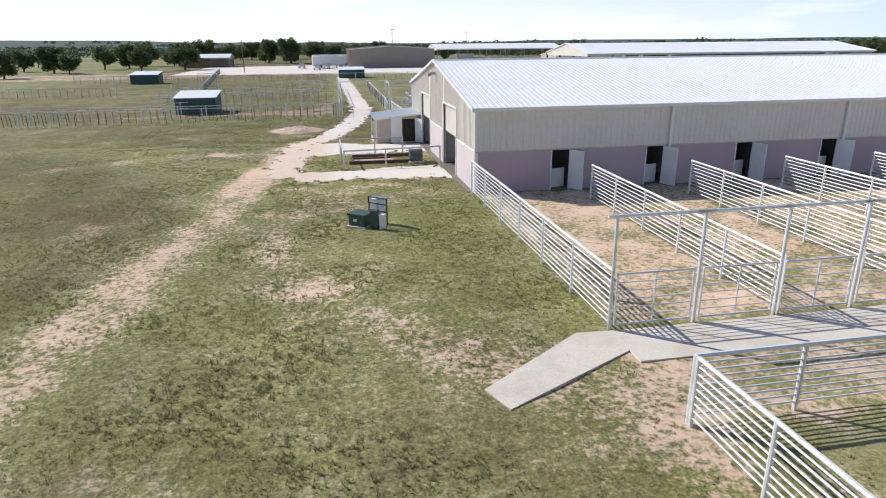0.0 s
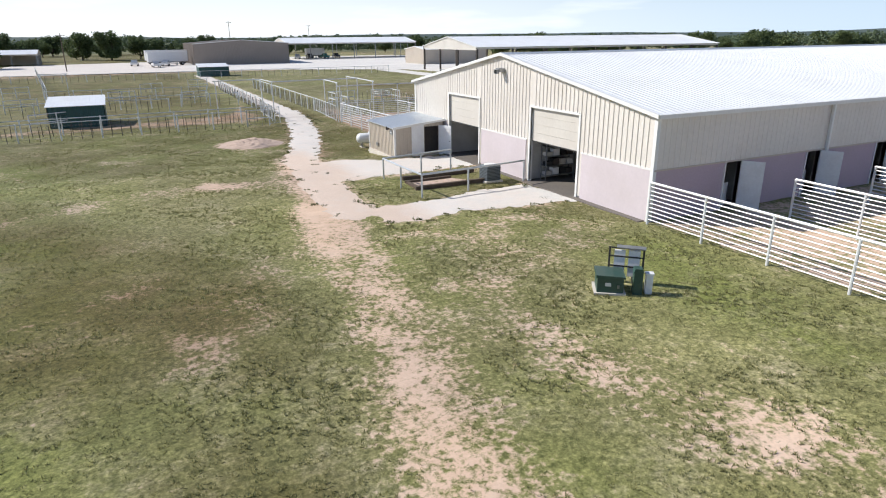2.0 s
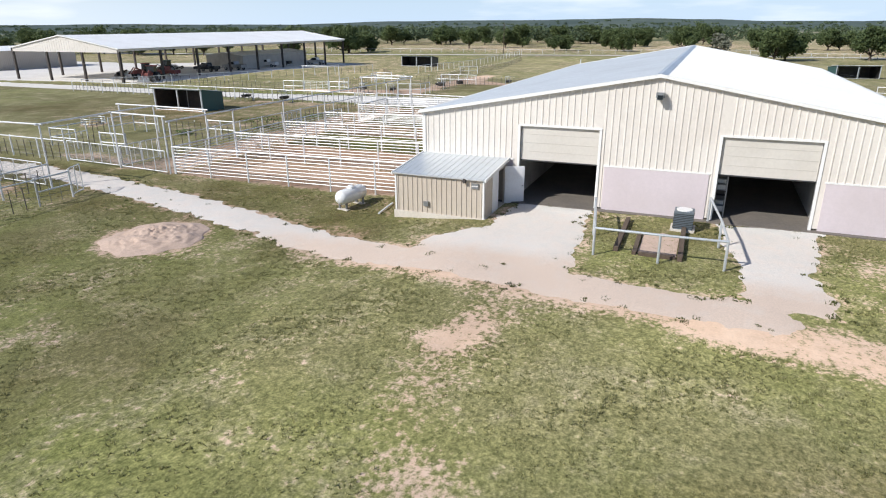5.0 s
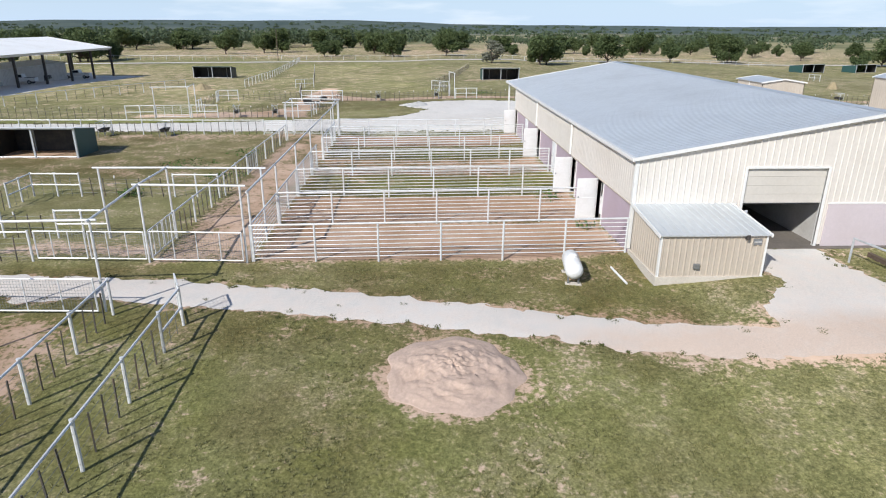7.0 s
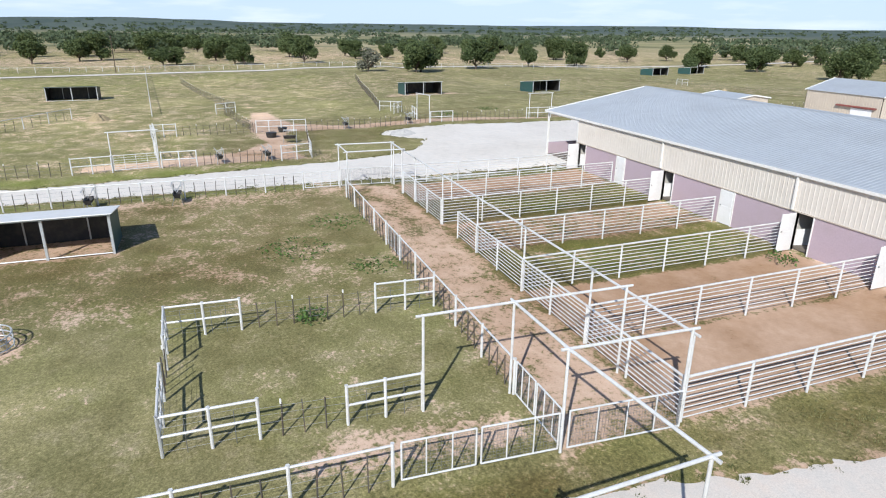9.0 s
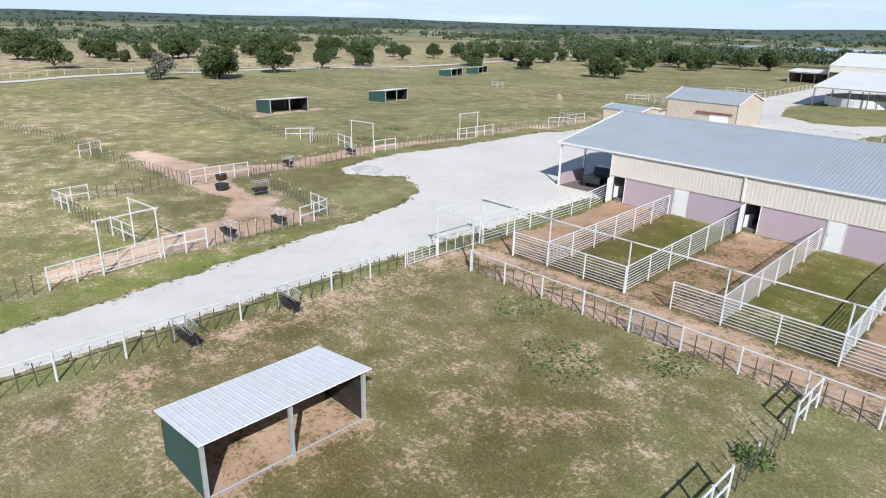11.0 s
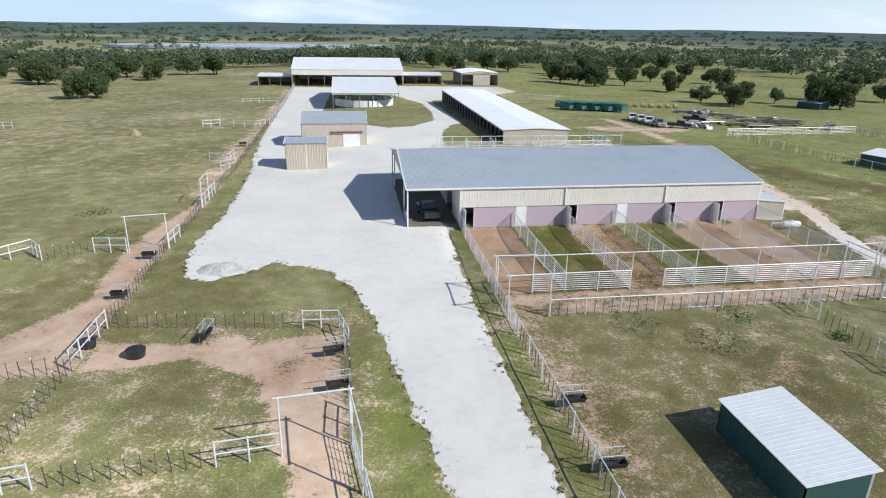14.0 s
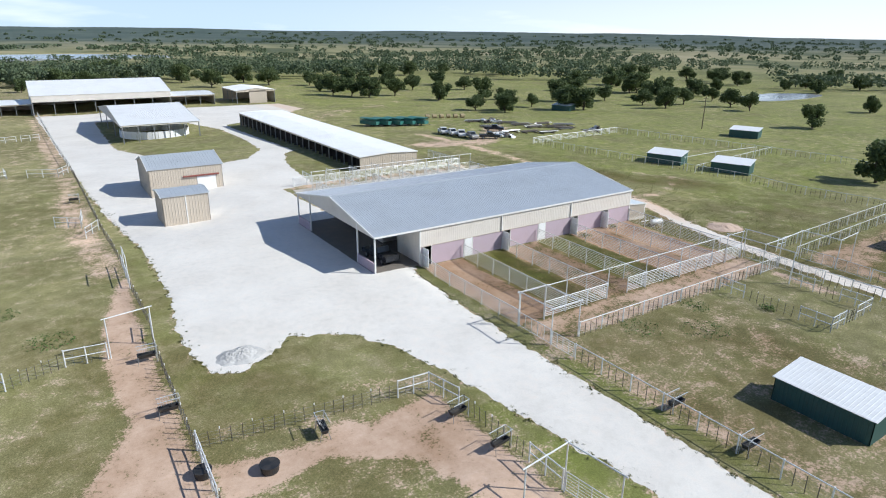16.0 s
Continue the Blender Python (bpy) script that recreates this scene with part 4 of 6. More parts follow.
    for k in range(1, 7):
        for y in (4.3, 17.95):
            part("frame_post", Geo().box(5.88 * k - 0.1, 5.88 * k + 0.1, y, y + 0.2, 2.5, 5.0), M_STEEL, barn)
        part("stall_wall", Geo().box(5.88 * k - 0.06, 5.88 * k + 0.06, 0.25, 4.3, 0.05, 2.4), M_INNER, barn)
        part("stall_wall", Geo().box(5.88 * k - 0.06, 5.88 * k + 0.06, 18.15, W - 0.25, 0.05, 2.4), M_INNER, barn)
    # the open bay at the east end
    for y in (0.15, W - 0.15):
        s = 1 if y < 5 else -1
        part("bay_post", Geo().box(L_ROOF - 0.2, L_ROOF - 0.05, y - 0.08, y + 0.08, -0.4, EAVE - 0.1), M_TRIM, barn, "white steel post")
        part("bay_post", Geo().box(L_ROOF - 0.2, L_ROOF - 0.05, y + 4.3 * s - 0.08, y + 4.3 * s + 0.08, -0.4, EAVE + 0.5), M_TRIM, barn)
        part("low_wall", Geo().box(L_ROOF - 0.22, L_ROOF - 0.04, min(y + 0.09 * s, y + 4.2 * s), max(y + 0.09 * s, y + 4.2 * s), -0.4, 1.15), M_LAV, barn, "low lavender wall")
        part("eave_beam", Geo().box(L_WALL, L_ROOF - 0.05, y - 0.06, y + 0.06, EAVE - 0.28, EAVE - 0.05), M_TRIM, barn)
    # gable floodlight
    lamp = part("floodlight", Geo().box(-0.38, -0.06, yc - 0.28, yc + 0.1, 5.42, 5.62).box(-0.5, -0.36, yc - 0.22, yc + 0.04, 5.34, 5.56), M_STEEL, barn, "grey gable floodlight")
    part("lens", Geo().box(-0.52, -0.5, yc - 0.2, yc + 0.02, 5.36, 5.54), M_GLASS, lamp)
    return barn


build_barn()


def metal_building(name, x0, x1, y0, y1, eave, ridge, along, wall, roof, label, open_sides=(), posts=0, category="building", over=0.2, holes=None, post_w=0.1, post_mat=None):
    """A metal building with a gable roof whose ridge runs along x or y. open_sides: of "nsew", stand on posts instead of a wall."""
    zb = gz(0.5 * (x0 + x1), 0.5 * (y0 + y1))
    b = thing(name, (0.5 * (x0 + x1), 0.5 * (y0 + y1), zb), label, category)
    hx, hy = 0.5 * (x1 - x0), 0.5 * (y1 - y0)

    def gab(u):
        h = hy if along == "x" else hx
        return eave + (ridge - eave) * (1 - abs(u) / h) - 0.05
    for s, ax, at, out in (("n", "x", hy, 1), ("s", "x", -hy, -1), ("e", "y", hx, 1), ("w", "y", -hx, -1)):
        end = hx if ax == "x" else hy
        is_gable = ax != along
        if s in open_sides:
            n = max(2, posts if not is_gable else 4)
            for i in range(n):
                u = -end + 0.15 + (2 * end - 0.3) * i / (n - 1)
                g = Geo().box(u - post_w, u + post_w, at - 0.2 * out - post_w, at - 0.2 * out + post_w, -0.5, gab(u) if is_gable else eave) if ax == "x" else \
                    Geo().box(at - 0.2 * out - post_w, at - 0.2 * out + post_w, u - post_w, u + post_w, -0.5, gab(u) if is_gable else eave)
                part("post", g, post_mat or (M_STEEL if roof is M_ROOFW else M_TRIM), b)
            if is_gable:
                part("gable_panel", ribbed(-end, end, eave - 0.6, 0, ax, at, out, 0.6, top=gab), wall, b)
            else:
                part("fascia", Geo().box(-hx, hx, at - 0.05, at + 0.05, eave - 0.4, eave - 0.02) if ax == "x" else Geo().box(at - 0.05, at + 0.05, -hy, hy, eave - 0.4, eave - 0.02), wall, b)
        else:
            part("wall_" + {"n": "north", "s": "south", "e": "east", "w": "west"}[s],
                 ribbed(-end, end, -0.6, eave, ax, at, out, 0.4, top=gab if is_gable else None, holes=(holes or {}).get(s, ())), wall, b)
    X, Y = hx + over, hy + over
    if along == "x":
        part("roof", roof_plane((-X, -Y, eave), (X, -Y, eave), (X, 0, ridge), (-X, 0, ridge), 0.5), roof, b, "ribbed metal roof slope")
        part("roof", roof_plane((-X, Y, eave), (X, Y, eave), (X, 0, ridge), (-X, 0, ridge), 0.5), roof, b, "ribbed metal roof slope")
        for x in (-X - 0.03, X - 0.05):
            for s in (-1, 1):
                part("rake_trim", Geo().add([(x, s * Y, eave - 0.12), (x + 0.08, s * Y, eave - 0.12), (x + 0.08, 0, ridge - 0.1), (x, 0, ridge - 0.1), (x, s * Y, eave + 0.05), (x + 0.08, s * Y, eave + 0.05), (x + 0.08, 0, ridge + 0.06), (x, 0, ridge + 0.06)],
                                            [(0, 1, 2, 3), (4, 5, 6, 7), (0, 1, 5, 4), (1, 2, 6, 5), (2, 3, 7, 6), (3, 0, 4, 7)]), M_TRIM, b)
    else:
        part("roof", roof_plane((-X, -Y, eave), (-X, Y, eave), (0, Y, ridge), (0, -Y, ridge), 0.5), roof, b, "ribbed metal roof slope")
        part("roof", roof_plane((X, -Y, eave), (X, Y, eave), (0, Y, ridge), (0, -Y, ridge), 0.5), roof, b, "ribbed metal roof slope")
        for y in (-Y - 0.03, Y - 0.05):
            for s in (-1, 1):
                part("rake_trim", Geo().add([(s * X, y, eave - 0.12), (s * X, y + 0.08, eave - 0.12), (0, y + 0.08, ridge - 0.1), (0, y, ridge - 0.1), (s * X, y, eave + 0.05), (s * X, y + 0.08, eave + 0.05), (0, y + 0.08, ridge + 0.06), (0, y, ridge + 0.06)],
                                            [(0, 1, 2, 3), (4, 5, 6, 7), (0, 1, 5, 4), (1, 2, 6, 5), (2, 3, 7, 6), (3, 0, 4, 7)]), M_TRIM, b)
    return b


# the yard behind the barn
shed1 = metal_building("storage_shed", 50.5, 56.7, -15.6, -10.2, 4.2, 4.6, "x", M_TAN, M_ROOF, "small tan metal shed with a grey roof on the gravel yard")
part("corner_trim", Geo().box(-0.06, 0.06, 2.66, 2.76, -0.3, 4.2), M_TRIM, shed1)
part("door", Geo().box(-3.2, -3.12, -0.4, 0.6, -0.1, 2.0), M_DOORW, shed1, "white metal side door")
shed2 = metal_building("workshop", 43.8, 55.4, -38.5, -28.0, 4.4, 5.9, "x", M_TAN, M_ROOF, "tan metal workshop with a grey roof and white door")
part("roller_door", Geo().box(-4.6, -1.6, 5.26, 5.34, -0.1, 2.6), M_DOORW, shed2, "white roller door")
part("awning", Geo().add([(-5.2, 5.3, 2.9), (0.6, 5.3, 2.9), (0.6, 5.6, 2.8), (-5.2, 5.6, 2.8), (-5.2, 5.3, 2.8), (0.6, 5.3, 2.8), (0.6, 5.6, 2.7), (-5.2, 5.6, 2.7)],
                         [(0, 1, 2, 3), (4, 5, 6, 7), (0, 1, 5, 4), (1, 2, 6, 5), (2, 3, 7, 6), (3, 0, 4, 7)]), M_RED, shed2, "dark red awning")
long_b = metal_building("stall_barn", 5.8, 18.5, -104, -26.5, 3.1, 3.4, "y", M_TAN, M_ROOFW, "long open-fronted stall barn with a white metal roof", ("e",), 22)
for k in range(21):
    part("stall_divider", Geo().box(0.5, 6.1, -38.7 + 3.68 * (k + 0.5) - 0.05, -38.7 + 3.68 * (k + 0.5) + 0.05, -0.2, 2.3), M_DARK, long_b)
# near-black panel halfway back, put in for the shade deep in the stalls
part("shade_panel", Geo().box(0.2, 0.35, -38.5, 38.5, -0.2, 3.0), M_DARK, long_b)
arena = metal_building("covered_arena", 25, 67.5, -201, -165, 6.0, 9.6, "x", M_SIDING, M_ROOFW, "large covered arena with cream fascia and pale metal roof", ("n",), 8)
part("front_fascia", ribbed(-21.2, 21.2, 3.9, 6.0, "x", 18.0, 1, 0.4), M_SIDING, arena, "cream ribbed fascia over the open front")
for a, b_ in ((67.8, 80.5), (9.0, 24.7)):
    metal_building("lean_to", a, b_, -186, -168, 3.6, 4.2, "x", M_TAN, M_ROOFW, "low white-roofed lean-to beside the arena", ("n",), 4)
shed3 = metal_building("livestock_shed", -13, 2, -183, -164, 4.8, 5.6, "y", M_TAN, M_ROOFW, "tan shed with a white roof and open sides", ("e", "n"), 4)
part("wall_panel", ribbed(-4.2, 2.6, -0.6, 4.6, "x", 9.5, 1, 0.4), M_TAN, shed3, "tan ribbed panel closing part of the front")
cover = metal_building("round_pen_cover", 32.5, 51, -138, -91.5, 4.2, 6.8, "x", M_SIDING, M_ROOFW, "white metal roof on posts over a round pen", ("n", "e", "s", "w"), 6)
pen = thing("round_pen", (42, -101), "circular solid-panelled round pen under a white roof", "pen")
for i in range(40):
    a = 2 * math.pi * i / 40
    panel = part("panel", Geo().box(-0.04, 0.04, -0.63, 0.63, 0.0, 1.9), M_DOORW, pen)
    panel.matrix_local = pose(8.4 * math.cos(a), 8.4 * math.sin(a), 0, 0, 0, math.degrees(a))

# far buildings to the north
metal_building("hay_barn", 48, 118, 99, 125, 5.4, 7.5, "x", M_SIDING, M_ROOFW, "open-sided hay barn with a white roof on dark posts", ("n", "s", "e", "w"), 9, post_w=0.17, post_mat=M_DARK)
metal_building("warehouse", 2, 30, 186, 216, 6.0, 7.0, "y", M_GREYB, M_GREYB, "plain grey-brown metal warehouse across the pasture")
metal_building("equipment_barn", 36, 86, 214, 236, 5.6, 7.4, "x", M_SIDING, M_ROOFW, "open equipment barn with a white roof", ("s", "w", "e", "n"), 7)
metal_building("office", 60, 80, 150, 164, 4.0, 4.8, "x", M_TAN, M_ROOFW, "low tan building with a white roof")
metal_building("pavilion", -60, -40, 214, 226, 3.4, 4.6, "x", M_TAN, M_ROOFW, "small pavilion with a white roof beside trees", ("s", "e", "w"), 4)
metal_building("yard_building", 84, 108, 104, 114, 3.0, 3.6, "x", M_INNER, M_ROOF, "pale low building standing under the hay barn roof")

# ---------- fences ----------
POSTS = {}


def post_mesh(h, r):
    key = (round(h, 2), r)
    if key not in POSTS:
        g = Geo().pipe([(0, 0, -0.3), (0, 0, h)], r, 8)
        g.pipe([(0, 0, h - 0.005), (0, 0, h + 0.02)], r * 1.15, 8)
        POSTS[key] = g.mesh("post")
    return POSTS[key]


def along(p, q, n):
    return [(p[0] + (q[0] - p[0]) * i / n, p[1] + (q[1] - p[1]) * i / n) for i in range(n + 1)]


def run_base(name, p, label, group):
    return thing(name, (p[0], p[1]), label, "fence", group)


def loc(base, x, y, z):
    """A place above the ground at (x, y), as seen from the base of a thing."""
    return (x - base.location.x, y - base.location.y, gz(x, y) + z - base.location.z)


def slat_fence(p, q, n, h=1.72, rails=9, label="white pipe fence of close horizontal rails on steel posts", material=None, level=None):
    """level: the heights of the two ends, for a fence whose rails run straight over uneven ground."""
    m = material or M_PIPE
    b = run_base("pipe_fence", p, label, "slatted pen fences")
    pts = along(p, q, n)

    def at(j, z):
        v = loc(b, *pts[j], z)
        return v if level is None else (v[0], v[1], level[0] + (level[1] - level[0]) * j / n + z - b.location.z)
    for j in range(n + 1):
        link_part("post", post_mesh(h, 0.05), m, b, at=at(j, 0))
    for i in range(rails):
        z = 0.22 + (h - 0.22) * i / (rails - 1)
        last = i == rails - 1
        part("top_rail" if last else "rail", Geo().pipe([at(j, z) for j in range(n + 1)], 0.048 if last else 0.022, 6), m, b)
    return b


STAY = Geo().box(-0.022, 0.022, -0.018, 0.018, -0.2, 1.22).mesh("stay")
STAY_CAP = Geo().box(-0.03, 0.03, -0.03, 0.03, 0.0, 0.16).mesh("stay_cap")


def stay_fence(p, q, n, h=1.48, per=4, label="white top-rail fence with wire and dark T-post stays", rail=True):
    """Steel posts with a top pipe, strained wire and thin stays between."""
    b = run_base("wire_fence", p, label, "pasture fences")
    pts = along(p, q, n)
    if rail:
        for x, y in pts:
            link_part("post", post_mesh(h, 0.055), M_PIPE, b, at=loc(b, x, y, 0))
        part("top_rail", Geo().pipe([loc(b, x, y, h - 0.06) for x, y in pts], 0.04, 6), M_PIPE, b)
    for i in range(n):
        for k in range(1 if rail else 0, per):
            t = k / per
            x, y = pts[i][0] + (pts[i + 1][0] - pts[i][0]) * t, pts[i][1] + (pts[i + 1][1] - pts[i][1]) * t
            s = link_part("stay", STAY, M_STAY, b, at=loc(b, x, y, 0))
            s.rotation_euler = (random.uniform(-0.05, 0.05), random.uniform(-0.05, 0.05), random.uniform(0, 3))
            if not rail and (i * per + k) % 3 == 0:
                link_part("stay_cap", STAY_CAP, M_TRIM, b, at=loc(b, x, y, 1.2))
    w = Geo()
    for z in (0.25, 0.55, 0.85, 1.12):
        w.pipe([loc(b, x, y, z) for x, y in pts], 0.006, 4)
    part("wire", w, M_WIRE, b, "strained steel wire")
    return b


def h_panel(p, q, n=2, h=1.5, label="white welded pipe panel with two rails at a fence corner"):
    b = run_base("corner_fence", p, label, "corner panels")
    pts = along(p, q, n)
    for x, y in pts:
        link_part("post", post_mesh(h, 0.055), M_PIPE, b, at=loc(b, x, y, 0))
    for z in (0.75, h - 0.05):
        part("rail", Geo().pipe([loc(b, x, y, z) for x, y in pts], 0.045, 6), M_PIPE, b)
    k = max(3, int(math.dist(p, q) / 0.6))
    w = Geo()
    for i in range(1, k):
        x, y = p[0] + (q[0] - p[0]) * i / k, p[1] + (q[1] - p[1]) * i / k
        w.pipe([loc(b, x, y, 0.0), loc(b, x, y, 1.2)], 0.012, 4)
    for z in (0.2, 0.45, 1.05, 1.25):
        w.pipe([loc(b, *p, z), loc(b, *q, z)], 0.006, 4)
    part("wire", w, M_WIRE, b)
    return b


def gate(p, q, h=1.45, bars=3, mesh=True, label="white pipe gate filled with square wire mesh", material=None):
    m = material or M_PIPE
    b = thing("gate", p, label, "gate", "pipe gates")
    d = math.dist(p, q)

    def at(t, z):
        return loc(b, p[0] + (q[0] - p[0]) * t, p[1] + (q[1] - p[1]) * t, z)
    fr = Geo()
    e = 0.06 / d
    for z in (0.16, h):
        fr.pipe([at(e, z), at(1 - e, z)], 0.032, 6)
    for t in (e, 1 - e):
        fr.pipe([at(t, 0.16), at(t, h)], 0.032, 6)
    part("gate_frame", fr, m, b)
    for i in range(1, bars):
        part("upright", Geo().pipe([at(i / bars, 0.16), at(i / bars, h)], 0.025, 6), m, b)
    if mesh:
        w = Geo()
        k = int(d / 0.11)
        for i in range(1, k):
            w.pipe([at(i / k, 0.18), at(i / k, h - 0.02)], 0.005, 3, False)
        for j in range(1, 11):
            w.pipe([at(e, 0.16 + (h - 0.16) * j / 11), at(1 - e, 0.16 + (h - 0.16) * j / 11)], 0.005, 3, False)
        part("mesh_infill", w, M_WIRE, b, "galvanised square wire mesh", "stuff")
    else:
        for j in range(1, 6):
            z = 0.16 + (h - 0.16) * j / 6
            part("bar", Geo().pipe([at(e, z), at(1 - e, z)], 0.016, 6), m, b)
    part("latch", Geo().pipe([at(1 - e, 0.95), at(1, 0.95)], 0.015, 5), M_STEEL, b)
    return b


def overhead(pts, h, label="tall white pipe gate frame over the lane", beams=None, bend=0.25):
    """Tall posts joined by pipes at their tops."""
    b = run_base("gate_arch", pts[0], label, "overhead pipe frames")
    for x, y in pts:
        part("post", Geo().pipe([loc(b, x, y, -0.3), loc(b, x, y, h)], 0.05, 8), M_PIPE, b)
    for i, j in beams or [(k, k + 1) for k in range(len(pts) - 1)]:
        a, c = Vector(loc(b, *pts[i], h)), Vector(loc(b, *pts[j], h))
        u = (c - a).normalized() * bend
        part("beam", Geo().pipe([a - u, c + u], 0.05, 8), M_PIPE, b)
    return b


# pens on the north side
slat_fence((0, 23.0), (0, 40.5), 6, 1.82, level=(-0.34, -0.57))
for i, d in enumerate(DIV_N[:5]):
    slat_fence((d, 23.1), (d, 40.4), 6, 1.8, level=(-0.33, -0.55))
slat_fence((35.3, 23.1), (35.4, 40.4), 6, 1.6, 7, "white road-side pipe fence of horizontal rails")
slat_fence((0.06, 40.5), (20.52, 40.5), 7)
slat_fence((23.58, 40.5), (32.3, 40.5), 3)
overhead([(5.88 * k, 40.42) for k in range(7)], 3.35, "long white overhead pipe on tall posts along the pens")
overhead([(32.2, 44.95), (35.5, 44.95), (35.5, 40.55), (32.3, 40.6)], 3.5, beams=[(0, 1), (1, 2), (2, 3), (3, 0)])
stay_fence((3.3, 45.1), (32.2, 45.1), 10)
gate((17.7, 45.02), (20.5, 45.02), 1.3, 4, True, "galvanised mesh panel wired to a fence", M_PIPEG)
for a, b in (((3.2, 45.1), (1.7, 45.1)), ((1.7, 45.1), (0.0, 45.1))):
    gate(a, b)
overhead([(3.4, 48.5), (3.4, 45.2), (-0.1, 45.15), (-0.2, 40.7), (3.4, 40.6), (-5.4, 44.7), (-5.6, 49.0), (-10.1, 48.65)], 3.65,
         beams=[(0, 1), (1, 4), (1, 2), (2, 3), (2, 5), (5, 6), (6, 7)])
gate((0.15, 50.3), (0.05, 47.9))
gate((0.05, 47.85), (-0.1, 45.2))
gate((-0.15, 45.0), (-0.35, 40.75), 1.5, 4, True, "white pipe gate of tall uprights across the lane")
stay_fence((0.15, 50.5), (0.6, 88), 13)
# small square paddock of panels and wire
SQ = [((3.5, 48.5), (3.5, 51.1)), ((3.7, 53.9), (3.7, 56.8)), ((3.7, 56.8), (7.0, 56.9)), ((9.2, 56.9), (11.9, 57.0)), ((11.9, 57.0), (11.8, 54.0)), ((11.5, 48.1), (11.4, 45.3))]
for a, b in SQ:
    h_panel(a, b)
for a, b, n in (((3.5, 51.1), (3.7, 53.9), 1), ((7.0, 56.9), (9.2, 56.9), 1), ((11.8, 54.0), (11.5, 48.1), 2)):
    stay_fence(a, b, n, per=4, label="thin wire fence on dark T-posts", rail=False)
# road-side fence and gate
stay_fence((35.5, 47.9), (35.6, 95), 16)
gate((35.5, 45.0), (35.5, 47.8), 1.4, 4, False, "white pipe gate beside the gravel road")
gate((35.45, 40.6), (35.5, 44.9), 1.5, 5, True)

# paddocks over the road
for a, b, n in (((48.3, 45.2), (50.9, 45.0), 2), ((48.3, 45.2), (47.6, 48.2), 2), ((47.5, 55.9), (47.5, 58.9), 2), ((46.9, 62.9), (46.5, 66.0), 2),
                ((51.1, 59.5), (54.3, 59.9), 2), ((62.6, 60.5), (65.0, 60.9), 2), ((65.0, 60.9), (65.2, 58.2), 2), ((65.1, 49.2), (64.9, 43.3), 4),
                ((68.2, 27.8), (71.2, 27.5), 2), ((64.6, 27.0), (64.3, 24.0), 2), ((79.2, 30.1), (76.6, 27.4), 2), ((76.6, 27.4), (75.2, 29.0), 2), ((64.4, 13.0), (64.2, 6.0), 4), ((66.4, -10.2), (64.6, -13.4), 2), ((84.2, 53.4), (86.0, 50.6), 2)):
    h_panel(a, b, n)
gate((47.5, 59.1), (47.0, 62.8), 1.45, 4, False, "white pipe gate into the horse paddock")
overhead([(51.1, 59.5), (47.55, 59.1), (47.05, 62.85)], 3.5)
overhead([(68.0, 27.8), (64.6, 27.2)], 3.55)
overhead([(64.4, 12.6), (64.3, 9.2)], 3.4)
for a, b, n in (((47.6, 48.2), (47.5, 55.9), 3), ((50.9, 45.0), (64.8, 43.3), 5), ((54.3, 59.9), (62.6, 60.5), 3), ((65.0, 43.3), (64.7, 27.0), 6), ((46.5, 66.0), (46.3, 92), 8),
                ((65.2, 58.2), (65.1, 49.2), 3), ((64.3, 24.0), (64.4, 13.0), 4), ((64.2, 6.0), (64.6, -60), 20), ((71.2, 27.5), (75.2, 29.0), 2), ((79.2, 30.1), (150, 18), 18), ((65.0, 49.4), (84.2, 52.4), 7), ((86, 50.6), (150, 60), 16)):
    stay_fence(a, b, n, per=4, label="thin wire fence on dark T-posts with pale caps", rail=False)
stay_fence((64.6, -60), (66.5, -164), 26, per=3)
for a, b in (((122.5, -61.1), (119.1, -61.7)), ((78.1, -55.2), (75.0, -56.9)), ((75.0, -56.9), (75.4, -60.4)), ((71.8, -56.2), (67.0, -53.9)), ((67.0, -53.9), (65.2, -57.5)),
             ((69.5, -17.8), (66.5, -15.6)), ((66.5, -15.6), (66.0, -20.0)), ((77.7, -109.1), (73.0, -110.0)), ((72.0, -110.2), (68.0, -111.0))):
    h_panel(a, b)
stay_fence((135, -59.1), (92.5, -67.2), 4, per=1, label="thin wire fence on far-spaced posts with pale caps", rail=False)
stay_fence((115, -8), (84.1, -13.6), 3, per=1, label="thin wire fence on far-spaced posts with pale caps", rail=False)

# west lane and its paddock
stay_fence((-8.6, 41.35), (-41, 40.2), 11)
h_panel((-6.6, 41.4), (-8.6, 41.35), 1)
gate((-6.62, 41.4), (-5.45, 41.95), 1.6, 2, True)
stay_fence((-5.7, 44.3), (-41, 42.8), 12)
gate((-5.65, 44.8), (-5.5, 48.8))
gate((-5.5, 48.9), (-5.15, 52.8))
stay_fence((-5.1, 53), (-4.7, 88), 12)
h_panel((-22, 49.5), (-26, 47), 2)
stay_fence((-31, -33), (-35.6, 0), 11)
stay_fence((-35.6, 0), (-41, 40.2), 13)
stay_fence((-65, -23), (-73.5, 30), 18, per=3)
stay_fence((-62.6, -35), (-65, -23), 4, per=3)
slat_fence((-31, -33), (-62.6, -35), 10, 1.5, 5, "long white pipe fence of five rails")
stay_fence((-36.5, 8), (-70, 4), 11, per=3)
overhead([(-36.5, 5.4), (-47.0, 5.0), (-60.0, 6.0)], 2.6)
for x, y, n in ((-6, 62, 6), (-8, 75, 6), (-14, 58, 5), (-40, 80, 9)):
    stay_fence((x, y), (x - 3.2 * n, y + 1.5), n, per=3)
